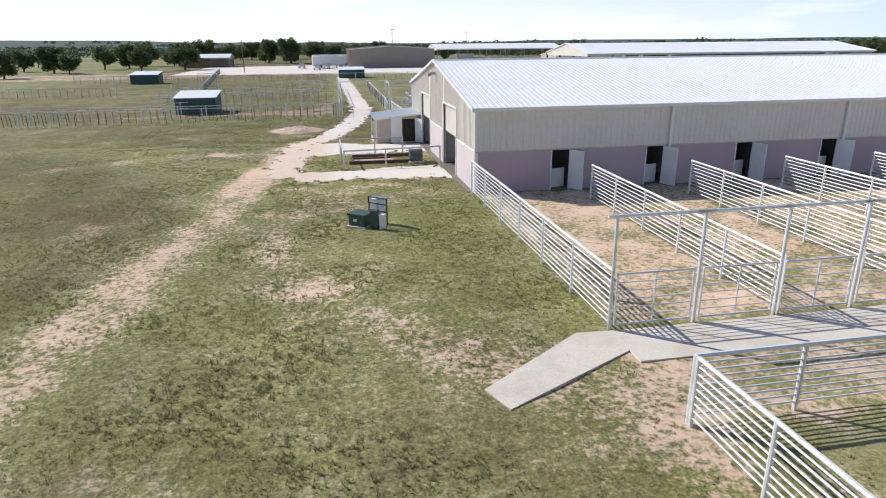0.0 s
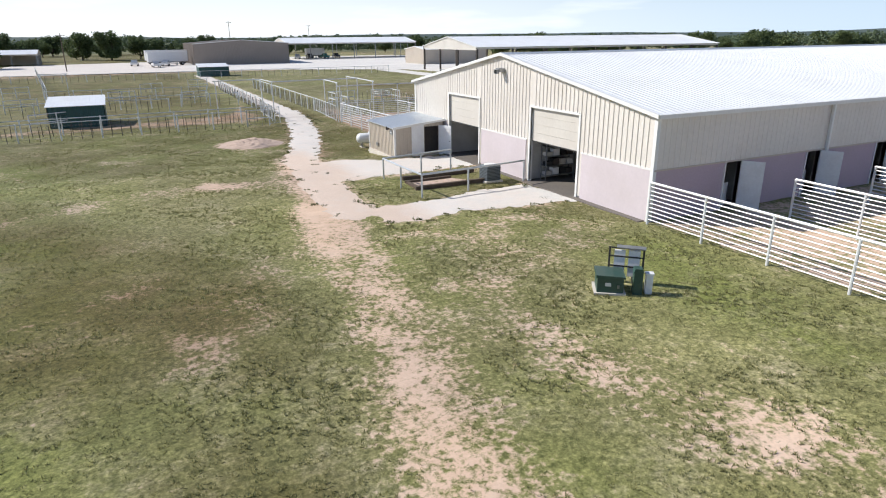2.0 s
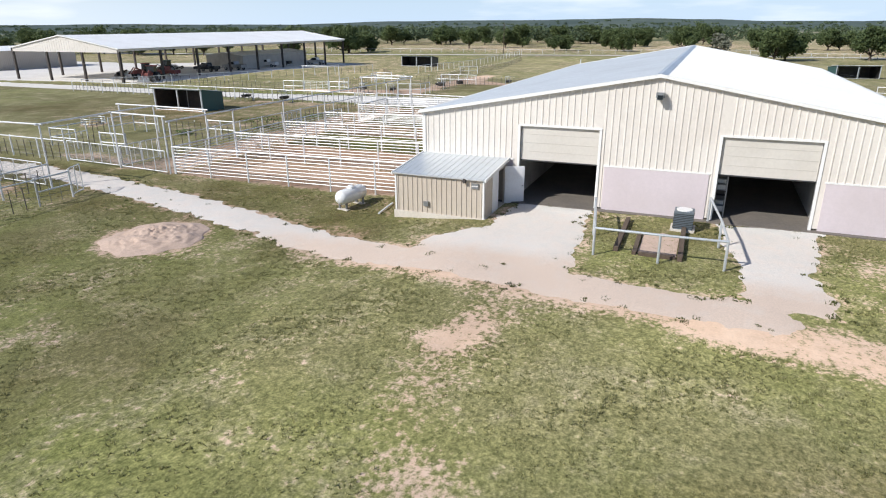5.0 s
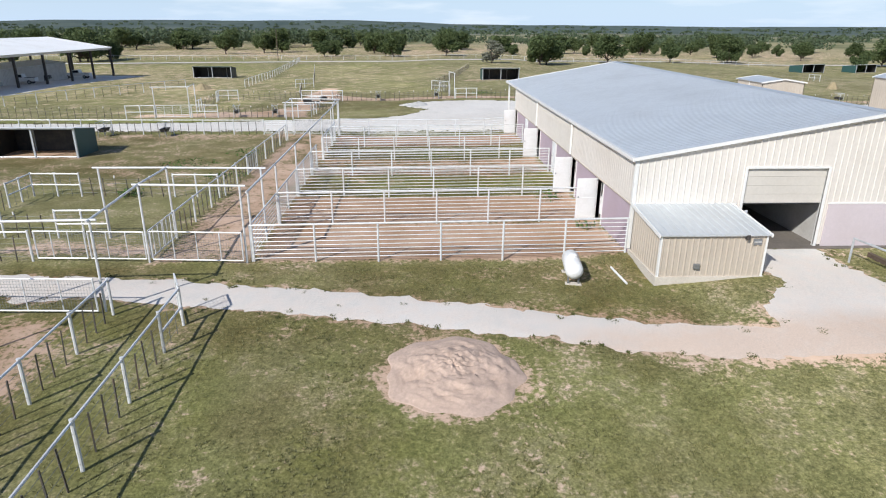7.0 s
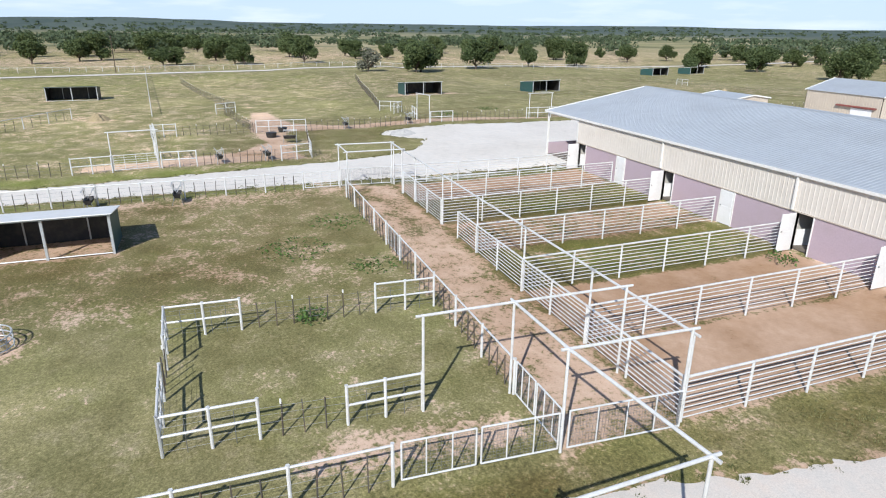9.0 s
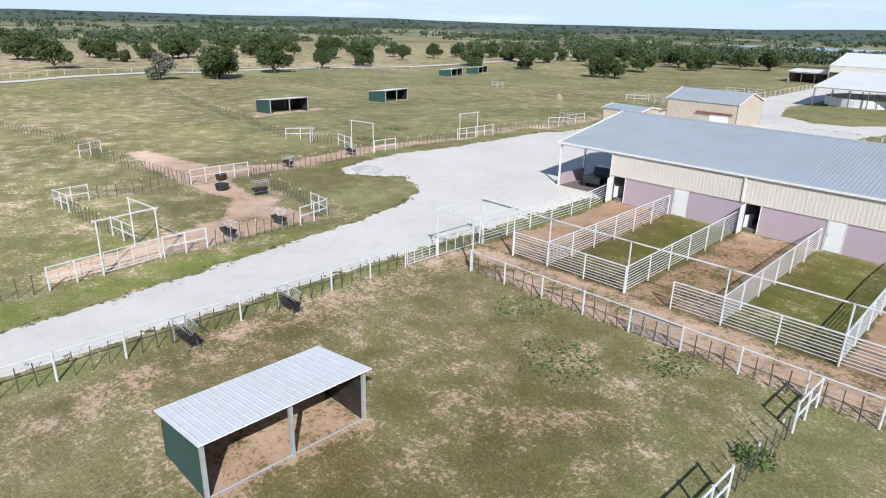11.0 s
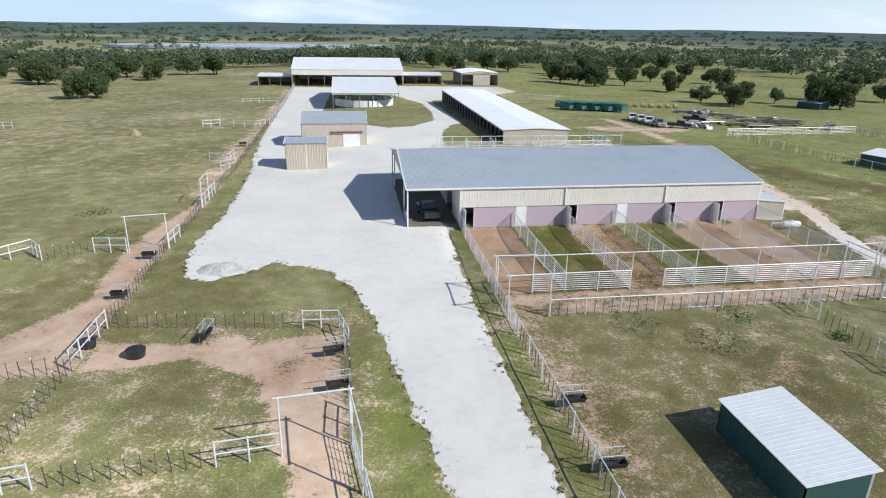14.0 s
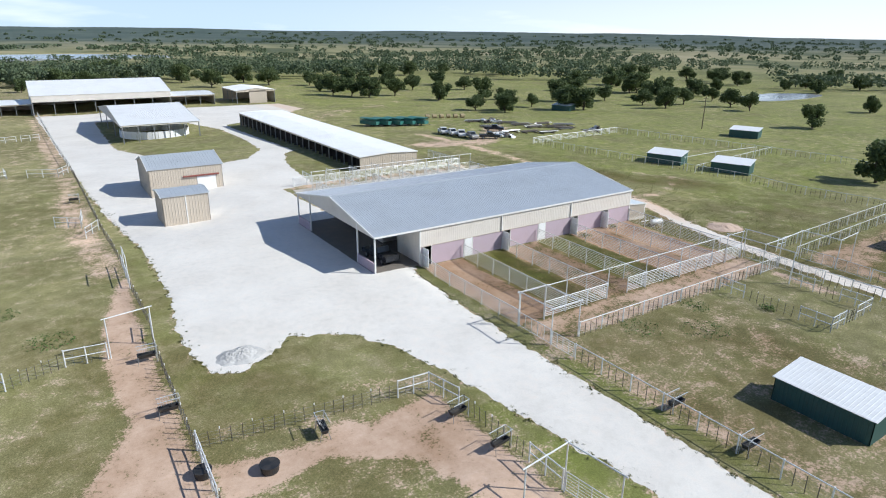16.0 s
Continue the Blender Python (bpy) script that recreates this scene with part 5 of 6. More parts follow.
for x, y in ((-12, 66), (-20, 70), (-30, 64), (-16, 84), (-33, 86), (-9, 90)):
    h_panel((x, y), (x + 3.0, y + 1.4), 2)
# fences of the far pastures
stay_fence((-27.7, 84.7), (-36.3, 164), 27, per=5)
overhead([(-25, 84), (-28, 84)], 3.2)
stay_fence((-60, 120), (36, 118), 24, per=3)
stay_fence((38, 96), (84, 72), 12, per=3)
stay_fence((84, 62), (185, 70), 26, per=3)
stay_fence((188, 160), (198, 20), 34, per=2, rail=True)
stay_fence((198, 20), (186, -88), 26, per=2, rail=True)

# pens on the south side
slat_fence((-0.2, -0.15), (-0.2, -16.5), 6, 1.72, 10)
for d in DIV_S:
    slat_fence((d - 0.15, -2.45), (d - 0.45, -16.4), 5, 1.7, 10)
overhead([(-0.2 + 2.5 * k, -16.5) for k in range(14)], 3.2, "long white overhead pipe on tall posts before the pens")
for k in range(13):
    gate((-0.12 + 2.5 * k, -16.5), (2.22 + 2.5 * k, -16.5), 1.6, 2, False, "white pipe gate of horizontal bars closing a pen")
slat_fence((-0.5, -20.9), (34, -20.8), 14, 1.55, 9)
slat_fence((-0.5, -21.0), (-0.35, -32), 5, 1.55, 9)
for k in range(6):
    slat_fence((7.5 + 4.6 * k, -21.2), (7.4 + 4.6 * k, -25.6), 2, 1.5, 7)

# ---------- things by the barn ----------


def pump_shed():
    s = thing("pump_shed", (-1.85, 20.57, -0.15), "small tan metal pump shed, grey roof, white door open", "shed")
    x0, x1, y0, y1 = -1.7, 1.72, -2.25, 2.25
    lo, hi = 2.0, 2.3

    def top(u):
        return lo + (hi - lo) * (u - x0) / (x1 - x0)
    part("plinth", Geo().box(x0 - 0.08, x1 + 0.05, y0 - 0.08, y1 + 0.08, -0.3, 0.14), M_CONC, s, "concrete plinth")
    part("wall_west", ribbed(y0, y1, 0.1, lo, "y", x0, -1, 0.25, 0.03), M_TAN, s, "tan ribbed metal wall")

    part("wall_north", ribbed(x0, x1, 0.1, 0, "x", y1, 1, 0.25, 0.025, top), M_TAN, s)
    part("wall_south", ribbed(x0, x1, 0.1, 0, "x", y0, -1, 0.25, 0.025, top, holes=[(0.35, 1.35, 0.1, 1.95)]), M_TAN, s)
    part("wall_east", Geo().box(x1 - 0.06, x1, y0, y1, 0.1, hi), M_TAN, s)
    part("roof", roof_plane((x0 - 0.15, y0 - 0.12, lo), (x0 - 0.15, y1 + 0.12, lo), (x1 + 0.1, y1 + 0.12, hi + 0.04), (x1 + 0.1, y0 - 0.12, hi + 0.04), 0.3), M_ROOF, s, "grey ribbed metal roof")
    for y in (y0 - 0.14, y1 + 0.08):
        part("rake_trim", Geo().prism([(x0 - 0.16, lo - 0.1), (x1 + 0.1, hi - 0.06), (x1 + 0.1, hi + 0.08), (x0 - 0.16, lo + 0.04)], "y", y, y + 0.06), M_TRIM, s)
    for y in (y0 - 0.02, y1 - 0.06):
        part("corner_trim", Geo().box(x0 - 0.05, x0 + 0.08, y, y + 0.08, 0.1, lo - 0.03), M_TRIM, s)
    part("white_panel", Geo().box(-0.55, 0.3, y0 - 0.05, y0 - 0.02, 0.14, 2.1), M_DOORW, s, "white sheet panel")
    d = part("door", Geo().box(0, 0.98, -0.025, 0.025, 0.12, 2.0).box(0.08, 0.9, -0.04, 0.04, 0.2, 0.95).box(0.08, 0.9, -0.04, 0.04, 1.05, 1.92), M_DOORW, s, "white door standing open")
    d.matrix_local = pose(1.36, y0 - 0.04, 0, 0, 0, -62)
    part("handle", Geo().box(0.86, 0.92, -0.09, -0.03, 1.0, 1.05), M_STEEL, d)
    # near-black panel behind the doorway, added for the shade inside
    part("inner_panel", Geo().box(0.1, 1.6, y0 + 0.5, y0 + 0.56, 0.1, 1.95), M_DARK, s, "near-black panel for the shade inside the shed")
    vent = part("vent", Geo().box(x0 - 0.07, x0 - 0.02, y0 + 0.25, y0 + 0.6, 1.55, 1.8), M_STEEL, s, "louvred metal vent")
    part("slat", Geo().box(x0 - 0.09, x0 - 0.07, y0 + 0.27, y0 + 0.58, 1.66, 1.69), M_TRIM, vent)
    part("lamp", Geo().box(x0 - 0.2, x0 - 0.02, y0 + 0.85, y0 + 0.97, 1.8, 2.0), M_DARK, s, "small dark wall lamp")
    part("socket_box", Geo().box(x0 - 0.12, x0 - 0.02, 0.5, 0.75, 0.5, 0.72), M_STEEL, s, "grey outlet box")


def propane_tank():
    t = thing("propane_tank", (-2.3, 26.1), "white horizontal propane tank on legs in the grass", "tank", turn=-7)
    g = Geo()
    prof = [(-1.1, 0.02), (-1.07, 0.16), (-0.97, 0.3), (-0.82, 0.38), (0.82, 0.38), (0.97, 0.3), (1.07, 0.16), (1.1, 0.02)]
    g.pipe([(x, 0, 0.66) for x, _ in prof], [r for _, r in prof], 20)
    part("vessel", g, M_TANK, t, smooth=True)
    part("valve_dome", Geo().pipe([(0, 0, 1.0), (0, 0, 1.1), (0, 0, 1.16)], [0.2, 0.19, 0.1], 14), M_TANK, t)
    for x in (-0.7, 0.7):
        for y in (-0.22, 0.22):
            part("leg", Geo().box(x - 0.05, x + 0.05, y - 0.04, y + 0.04, -0.1, 0.42), M_STEEL, t)
        part("foot", Geo().box(x - 0.14, x + 0.14, -0.34, 0.34, -0.1, 0.05), M_CONC, t, "concrete pad")


def soil_mound(name, x, y, r, h, material, label, seed, sx=1.0, sy=1.0):
    rnd = random.Random(seed)
    ph = [rnd.uniform(0, 6) for _ in range(6)]
    g = Geo()
    n, k = 40, 72
    for i in range(n + 1):
        for j in range(k):
            a = 2 * math.pi * j / k
            rr = r * i / n * (1 + 0.08 * math.sin(2 * a + ph[0]) + 0.05 * math.sin(5 * a + ph[1]) + 0.03 * math.sin(11 * a + ph[2]))
            px, py = rr * math.cos(a) * sx, rr * math.sin(a) * sy
            u = i / n
            z = h * (1 - u ** 1.9) ** 1.2 + (0.085 * noise.fractal((px * 2.8 + seed, py * 2.8, 0), 0.45, 2.2, 6) + 0.12 * noise.noise((px * 0.9, py * 0.9, seed))) * min(1, 3 * (1 - u))
            g.v.append((px, py, z + gz(x + px, y + py) - gz(x, y) - (0.05 if i == n else 0)))
    for i in range(n):
        for j in range(k):
            a, b = i * k + j, i * k + (j + 1) % k
            g.f.append((a, b, b + k, a + k))
    return solid(name, g, material, label, "mound", at=(x, y, gz(x, y)), smooth=True)


def hitching_rail():
    pts = [(-2.1, 13.5), (-6.5, 12.8), (-6.5, 10.4), (-6.4, 8.1), (-3.8, 8.3), (-0.25, 8.75)]
    b = thing("hitching_rail", pts[0], "white pipe hitching rail round a timber bed", "rail")
    for x, y in pts + [(-4.1, 13.2)]:
        link_part("post", post_mesh(1.12, 0.05), M_PIPEG, b, at=loc(b, x, y, 0))
    for a, c in zip(pts, pts[1:]):
        part("rail", Geo().pipe([loc(b, *a, 1.12), loc(b, *c, 1.12)], 0.05, 8), M_PIPEG, b)
    bed = thing("timber_bed", (-4.2, 10.9), "low bed of weathered railway sleepers filled with soil", "planter")
    for x0, x1, y0, y1, z1 in ((-1.85, 2.5, -1.35, -1.12, 0.2), (-1.55, 2.8, 1.05, 1.28, 0.2), (-1.7, 1.0, 0.35, 0.55, 0.13), (-1.72, -1.5, -1.1, 0.3, 0.12)):
        part("sleeper", Geo().prism([(x0, y0 + 0.02), (x0 + 0.04, y0), (x1, y0 + 0.05), (x1 - 0.02, y1), (x0 + 0.02, y1 - 0.03)], "z", -0.05, z1), M_TIMBER, bed)
    part("soil", Geo().prism([(-1.48, -1.1), (1.2, -1.1), (1.5, -0.4), (0.95, 0.33), (-1.48, 0.33)], "z", -0.05, 0.025), M_SOIL, bed, "bare brown soil")


def condenser(x, y):
    c = thing("air_conditioner", (x, y), "grey outdoor air-conditioning condenser by the wall", "air conditioner")
    part("cabinet", Geo().box(-0.4, 0.4, -0.4, 0.4, 0.08, 0.86), M_ACBOX, c)
    for k in range(9):
        part("louvre", Geo().box(-0.415, 0.415, -0.415, 0.415, 0.14 + 0.075 * k, 0.165 + 0.075 * k), M_BLACK, c)
    part("top_grille", Geo().pipe([(0, 0, 0.86), (0, 0, 0.9)], 0.33, 18), M_TRIM, c, "pale fan grille")
    part("pad", Geo().box(-0.5, 0.5, -0.5, 0.5, -0.08, 0.08), M_CONC, c)


def utility_boxes():
    t = thing("transformer_box", (-6.15, -4.75), "green pad-mounted transformer cabinet on the grass", "utility box", turn=-35)
    part("cabinet", Geo().box(-0.38, 0.38, -0.38, 0.38, 0.05, 0.5), M_BOX, t)
    part("lid", Geo().prism([(-0.42, 0.5), (0.42, 0.5), (0.42, 0.56), (-0.42, 0.6)], "y", -0.42, 0.42), M_BOX, t)
    part("pad", Geo().box(-0.46, 0.46, -0.46, 0.46, -0.1, 0.05), M_CONC, t)
    part("warning_label", Geo().box(-0.15, 0.02, -0.39, -0.38, 0.25, 0.36), M_TRIM, t, "pale warning label")
    part("hasp", Geo().box(0.2, 0.26, -0.41, -0.38, 0.2, 0.3), M_STEEL, t)
    p = thing("meter_stand", (-5.4, -4.6), "dark steel meter stand with two pale electric boxes", "utility stand", turn=-45)
    for x in (-0.5, 0.5):
        part("post", Geo().pipe([(x, 0, -0.2), (x, 0, 1.16)], 0.03, 8), M_BLACK, p)
    for z in (0.55, 0.86, 1.13):
        part("strut", Geo().box(-0.53, 0.53, -0.05, -0.02, z, z + 0.04), M_BLACK, p)
    part("rain_cap", Geo().box(-0.3, 0.55, -0.12, 0.16, 1.16, 1.19), M_STEEL, p, "flat grey rain cap")
    part("breaker_box", Geo().box(-0.36, -0.04, -0.02, 0.12, 0.3, 1.05), M_DOORW, p, "pale grey breaker box")
    part("meter_box", Geo().box(0.06, 0.4, -0.02, 0.14, 0.25, 1.08), M_DOORW, p, "pale grey meter box")
    part("conduit", Geo().pipe([(0.22, 0.05, -0.1), (0.22, 0.05, 0.3)], 0.03, 8), M_STEEL, p)
    e = thing("cable_pedestal", (-5.6, -5.35), "rounded dark green cable pedestal", "utility box", turn=-35)
    part("housing", Geo().box(-0.13, 0.13, -0.13, 0.13, -0.1, 0.68), M_BOX, e)
    part("cap", Geo().prism([(-0.15, 0.68), (0.15, 0.68), (0.11, 0.8), (-0.11, 0.8)], "y", -0.15, 0.15), M_BOX, e)
    w = thing("junction_box", (-5.3, -5.5), "small white junction box beside the pedestal", "utility box", turn=-35)
    part("housing", Geo().box(-0.1, 0.1, -0.1, 0.1, -0.1, 0.6), M_DOORW, w)
    part("cap", Geo().box(-0.12, 0.12, -0.12, 0.12, 0.6, 0.64), M_DOORW, w)


def feed_trough(x, y, turn):
    t = thing("feed_trough", (x, y), "black feed trough under a wire hay rack beside the fence", "feeder", "feed troughs", turn=turn)
    g = Geo()
    g.add([(-0.7, -0.28, 0.78), (0.7, -0.28, 0.78), (0.7, 0.28, 0.78), (-0.7, 0.28, 0.78), (-0.6, -0.17, 0.46), (0.6, -0.17, 0.46), (0.6, 0.17, 0.46), (-0.6, 0.17, 0.46),
           (-0.65, -0.23, 0.78), (0.65, -0.23, 0.78), (0.65, 0.23, 0.78), (-0.65, 0.23, 0.78), (-0.56, -0.13, 0.5), (0.56, -0.13, 0.5), (0.56, 0.13, 0.5), (-0.56, 0.13, 0.5)],
          [(0, 1, 5, 4), (1, 2, 6, 5), (2, 3, 7, 6), (3, 0, 4, 7), (4, 5, 6, 7), (8, 9, 13, 12), (9, 10, 14, 13), (10, 11, 15, 14), (11, 8, 12, 15), (12, 13, 14, 15),
           (0, 1, 9, 8), (1, 2, 10, 9), (2, 3, 11, 10), (3, 0, 8, 11)])
    part("trough", g, M_BLACK, t)
    for sx in (-1, 1):
        for sy in (-1, 1):
            part("leg", Geo().pipe([(0.62 * sx, 0.2 * sy, 0.7), (0.72 * sx, 0.38 * sy, -0.05)], 0.022, 6), M_STEEL, t)
    rack = Geo()
    for y_ in (-0.34, 0.34):
        rack.pipe([(-0.7, y_, 1.38), (0.8, y_, 1.38)], 0.026, 6)
        for k in range(8):
            rack.pipe([(-0.6 + 0.17 * k, y_, 1.37), (-0.6 + 0.17 * k, 0.0, 0.86)], 0.006, 4)
    rack.pipe([(0.8, -0.36, 1.38), (0.8, 0.36, 1.38)], 0.022, 6)
    for y_ in (-0.3, 0.3):
        rack.pipe([(0.76, y_, 0.0), (0.76, y_, 1.38)], 0.022, 6)
    part("hay_rack", rack, M_PIPEG, t, "galvanised wire hay rack")
    return t


def tub(x, y, r=0.62):
    t = thing("water_tub", (x, y), "round black rubber water tub on bare soil", "tub", "water tubs")
    part("shell", Geo().pipe([(0, 0, 0.0), (0, 0, 0.04), (0, 0, 0.5), (0, 0, 0.55), (0, 0, 0.52), (0, 0, 0.3)], [r * 0.85, r * 0.88, r, r * 1.04, r * 0.94, r * 0.9], 24), M_BLACK, t, smooth=False)
    part("water", Geo().pipe([(0, 0, 0.28), (0, 0, 0.36)], r * 0.9, 24), M_WATER, t)


def hay_ring(x, y):
    t = thing("hay_ring", (x, y), "round pipe hay ring with old hay inside", "feeder")
    for z in (0.12, 0.38, 0.62):
        part("hoop", Geo().pipe([(1.05 * math.cos(a), 1.05 * math.sin(a), z) for a in [2 * math.pi * i / 28 for i in range(29)]], 0.025, 6, False), M_PIPEG, t)
    for i in range(12):
        a = 2 * math.pi * i / 12
        part("bar", Geo().pipe([(1.05 * math.cos(a), 1.05 * math.sin(a), 0), (1.05 * math.cos(a + 0.12), 1.05 * math.sin(a + 0.12), 0.62)], 0.018, 5), M_PIPEG, t)
    soil_mound("loose_hay", x, y, 0.85, 0.4, M_HAY, "heap of old hay inside a feeder ring", 5)


def run_shelter(x, y, turn, w=7.0, d=4.6, hf=2.45, hb=1.95, roof=None, wall=None, label="dark green run-in shelter with a white metal roof and open front"):
    """Open towards its own -x."""
    s = thing("run_in_shelter", (x, y), label, "shelter", "run-in shelters", turn=turn)
    wl = wall or M_GREEN
    part("back_wall", ribbed(-w / 2, w / 2, -0.2, hb - 0.03, "y", d / 2, 1, 0.3), wl, s)
    for yy, o in ((-w / 2, -1), (w / 2, 1)):
        part("side_wall", Geo().prism([(-d / 2, -0.2), (d / 2, -0.2), (d / 2, hb - 0.03), (-d / 2, hf - 0.03)], "y", yy, yy - 0.06 * o), wl, s)
    part("roof", roof_plane((d / 2 + 0.15, -w / 2 - 0.15, hb), (d / 2 + 0.15, w / 2 + 0.15, hb), (-d / 2 - 0.3, w / 2 + 0.15, hf + 0.03), (-d / 2 - 0.3, -w / 2 - 0.15, hf + 0.03), 0.3, 0.008), roof or M_ROOFW, s, "white ribbed metal roof")
    # black sheets just inside the back and side walls
    part("lining", Geo().box(d / 2 - 0.08, d / 2 - 0.045, -w / 2 + 0.07, w / 2 - 0.07, -0.1, hb - 0.12), M_BLACK, s, "black lining of the inner walls")
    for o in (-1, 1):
        part("lining", Geo().prism([(-d / 2 + 0.1, -0.1), (d / 2 - 0.09, -0.1), (d / 2 - 0.09, hb - 0.12), (-d / 2 + 0.1, hf - 0.2)], "y", o * (w / 2 - 0.1), o * (w / 2 - 0.065)), M_BLACK, s, "black lining of the inner walls")
    for yy in (-w / 2 + 0.06, 0.0, w / 2 - 0.06):
        part("front_post", Geo().box(-d / 2 - 0.07, -d / 2 + 0.07, yy - 0.07, yy + 0.07, -0.2, hf - 0.03), M_PIPEG, s, "galvanised front post")
    part("kick_rail", Geo().pipe([(-d / 2, -w / 2, 0.08), (-d / 2, w / 2, 0.08)], 0.04, 6), M_PIPEG, s)
    part("header", Geo().box(-d / 2 - 0.05, -d / 2 + 0.05, -w / 2, w / 2, hf - 0.16, hf - 0.03), M_PIPEG, s)
    for yy in (-w / 4, w / 4):
        part("wall_stud", Geo().box(d / 2 - 0.14, d / 2 - 0.08, yy - 0.04, yy + 0.04, 0, hb - 0.05), M_PIPEG, s)
    return s


pump_shed()
propane_tank()
soil_mound("soil_mound", -10.1, 31.75, 2.4, 0.36, M_SOIL, "low mound of bare reddish soil on the grass", 3, 0.95, 1.0)
soil_mound("caliche_mound", 58.9, 32.6, 1.8, 0.42, M_CRUSH, "low mound of pale crushed caliche at the yard's edge", 8, 1.1, 0.9)
soil_mound("hay_mound", 82, 68.5, 1.5, 0.9, M_HAY, "loose round pile of hay in the pasture", 11)
soil_mound("hay_mound", 89, -45, 1.1, 1.3, M_HAY, "weathered hay bale in the pasture", 12)
hitching_rail()
condenser(-1.7, 9.75)
utility_boxes()
part_pipe = solid("loose_pipe", Geo().pipe([(-3.3, 23.95, gz(-3.3, 23.95) + 0.06), (-1.5, 24.1, gz(-1.5, 24.1) + 0.06)], 0.05, 8), M_TANK, "short white plastic pipe lying on the grass", "pipe")
for x, y, a in ((34.6, 57.2, 0), (34.65, 63.0, 0), (48.6, 49.5, 188), (48.3, 53.9, 188), (57.4, 46.2, 262), (65.6, 29.8, 180), (65.6, 38.2, 180), (66.2, -31, 180)):
    feed_trough(x, y, a)
tub(61.6, 47.8)
tub(65.2, 46.1, 0.55)
hay_ring(13.3, 63.9)
run_shelter(25.7, 63.65, 0, 6.8, 3.3)
for x, y, a, w in ((-40.3, -1.6, 20, 7.0), (-43.6, 11.2, 20, 7.0), (-87, -13, 20, 7.0), (104.0, 15.6, 0, 7.4), (112.0, -15.0, 10, 7.4), (161, -84, 20, 9), (168, -105, 20, 9),
                   (-22.4, 51.0, -90, 4.6), (-44.5, 117, -90, 5.5), (-0.5, 127, -90, 6.0), (-92, -86, 20, 7)):
    run_shelter(x, y, a, w)
run_shelter(117.5, 77, 0, 8.2, 4.0, 2.5, 2.0, M_GREEN, M_BLACK, "black open-fronted run-in shelter in the pasture")

# ---------- things in the yard ----------


def wheel(parent, x, y, r=0.36, w=0.24):
    t = part("tyre", Geo().pipe([(x, y - w / 2, r), (x, y - w * 0.4, r), (x, y + w * 0.4, r), (x, y + w / 2, r)], [r * 0.8, r, r, r * 0.8], 18), M_TYRE, parent)
    part("rim", Geo().pipe([(x, y - w / 2 - 0.01, r), (x, y + w / 2 + 0.01, r)], r * 0.55, 14), M_STEEL, t)


def pickup(x, y, turn, paint, label):
    c = thing("pickup_truck", (x, y, gz(x, y) + 0.03), label, "vehicle", turn=turn)
    part("body", Geo().prism([(-2.6, 0.5), (2.6, 0.5), (2.65, 0.85), (2.5, 1.05), (1.2, 1.12), (-2.6, 1.12)], "y", -0.92, 0.92), paint, c)
    cab = part("cab", Geo().prism([(-0.75, 1.1), (1.25, 1.1), (0.65, 1.72), (-0.55, 1.76)], "y", -0.8, 0.8), paint, c)
    part("windscreen", Geo().prism([(1.22, 1.16), (1.25, 1.16), (0.70, 1.68), (0.67, 1.68)], "y", -0.7, 0.7), M_GLASS, cab)
    for y_ in (-0.81, 0.80):
        part("side_window", Geo().prism([(-0.6, 1.18), (1.0, 1.18), (0.6, 1.64), (-0.5, 1.66)], "y", y_, y_ + 0.012), M_GLASS, cab)
    part("bed", Geo().box(-2.45, -0.85, -0.78, 0.78, 1.122, 1.135), M_BLACK, c)
    for sx in (-1.65, 1.65):
        for sy in (-0.82, 0.82):
            wheel(c, sx, sy)
    for sy in (-0.65, 0.65):
        part("headlight", Geo().box(2.56, 2.66, sy - 0.16, sy + 0.16, 0.82, 0.98), M_TRIM, c)
    part("bumper", Geo().box(2.6, 2.74, -0.9, 0.9, 0.45, 0.62), M_STEEL, c)
    return c


def stock_trailer(x, y, turn, paint, label, n=6.5):
    c = thing("stock_trailer", (x, y), label, "trailer", "stored trailers", turn=turn)
    part("body", Geo().box(-n / 2, n / 2, -1.05, 1.05, 0.6, 1.5), paint, c)
    for k in range(3):
        part("slat", Geo().box(-n / 2, n / 2, -1.06, -1.0, 1.6 + 0.22 * k, 1.72 + 0.22 * k).box(-n / 2, n / 2, 1.0, 1.06, 1.6 + 0.22 * k, 1.72 + 0.22 * k), paint, c)
    part("roof", Geo().prism([(-1.08, 2.25), (1.08, 2.25), (0.7, 2.42), (-0.7, 2.42)], "x", -n / 2, n / 2), paint, c)
    part("hitch", Geo().pipe([(n / 2, 0, 0.6), (n / 2 + 1.4, 0, 0.55)], 0.07, 6), M_STEEL, c)
    for sx in (-0.5, 0.5):
        for sy in (-1.0, 1.0):
            wheel(c, sx, sy, 0.36, 0.22)
    return c


M_TEAL = mat("teal_paint", (0.03, 0.16, 0.14), 0.5, 0, 0.1, (0.2, 0.16, 0.12), 0.25, 10, 1.0, 0.05)
M_CARW = mat("white_car_paint", (0.7, 0.7, 0.7), 0.3, 0, 0.04, (0.4, 0.36, 0.3), 0.15, 8, 1.0, 0.02)
M_CARD = mat("dark_car_paint", (0.03, 0.035, 0.045), 0.25, 0.3, 0.05, (0.2, 0.17, 0.13), 0.15, 8, 1.0, 0.02)
pickup(38.4, 18.9, 275, M_CARD, "dark pickup truck parked under the barn's open bay")
for i, (x, y) in enumerate(((-13.5, -84.5), (-16.6, -83), (-19.8, -81.5), (-23, -80), (-26.2, -78.5))):
    stock_trailer(x, y, 115, M_TEAL, "teal-green stock trailer stored on the grass", 6.0)
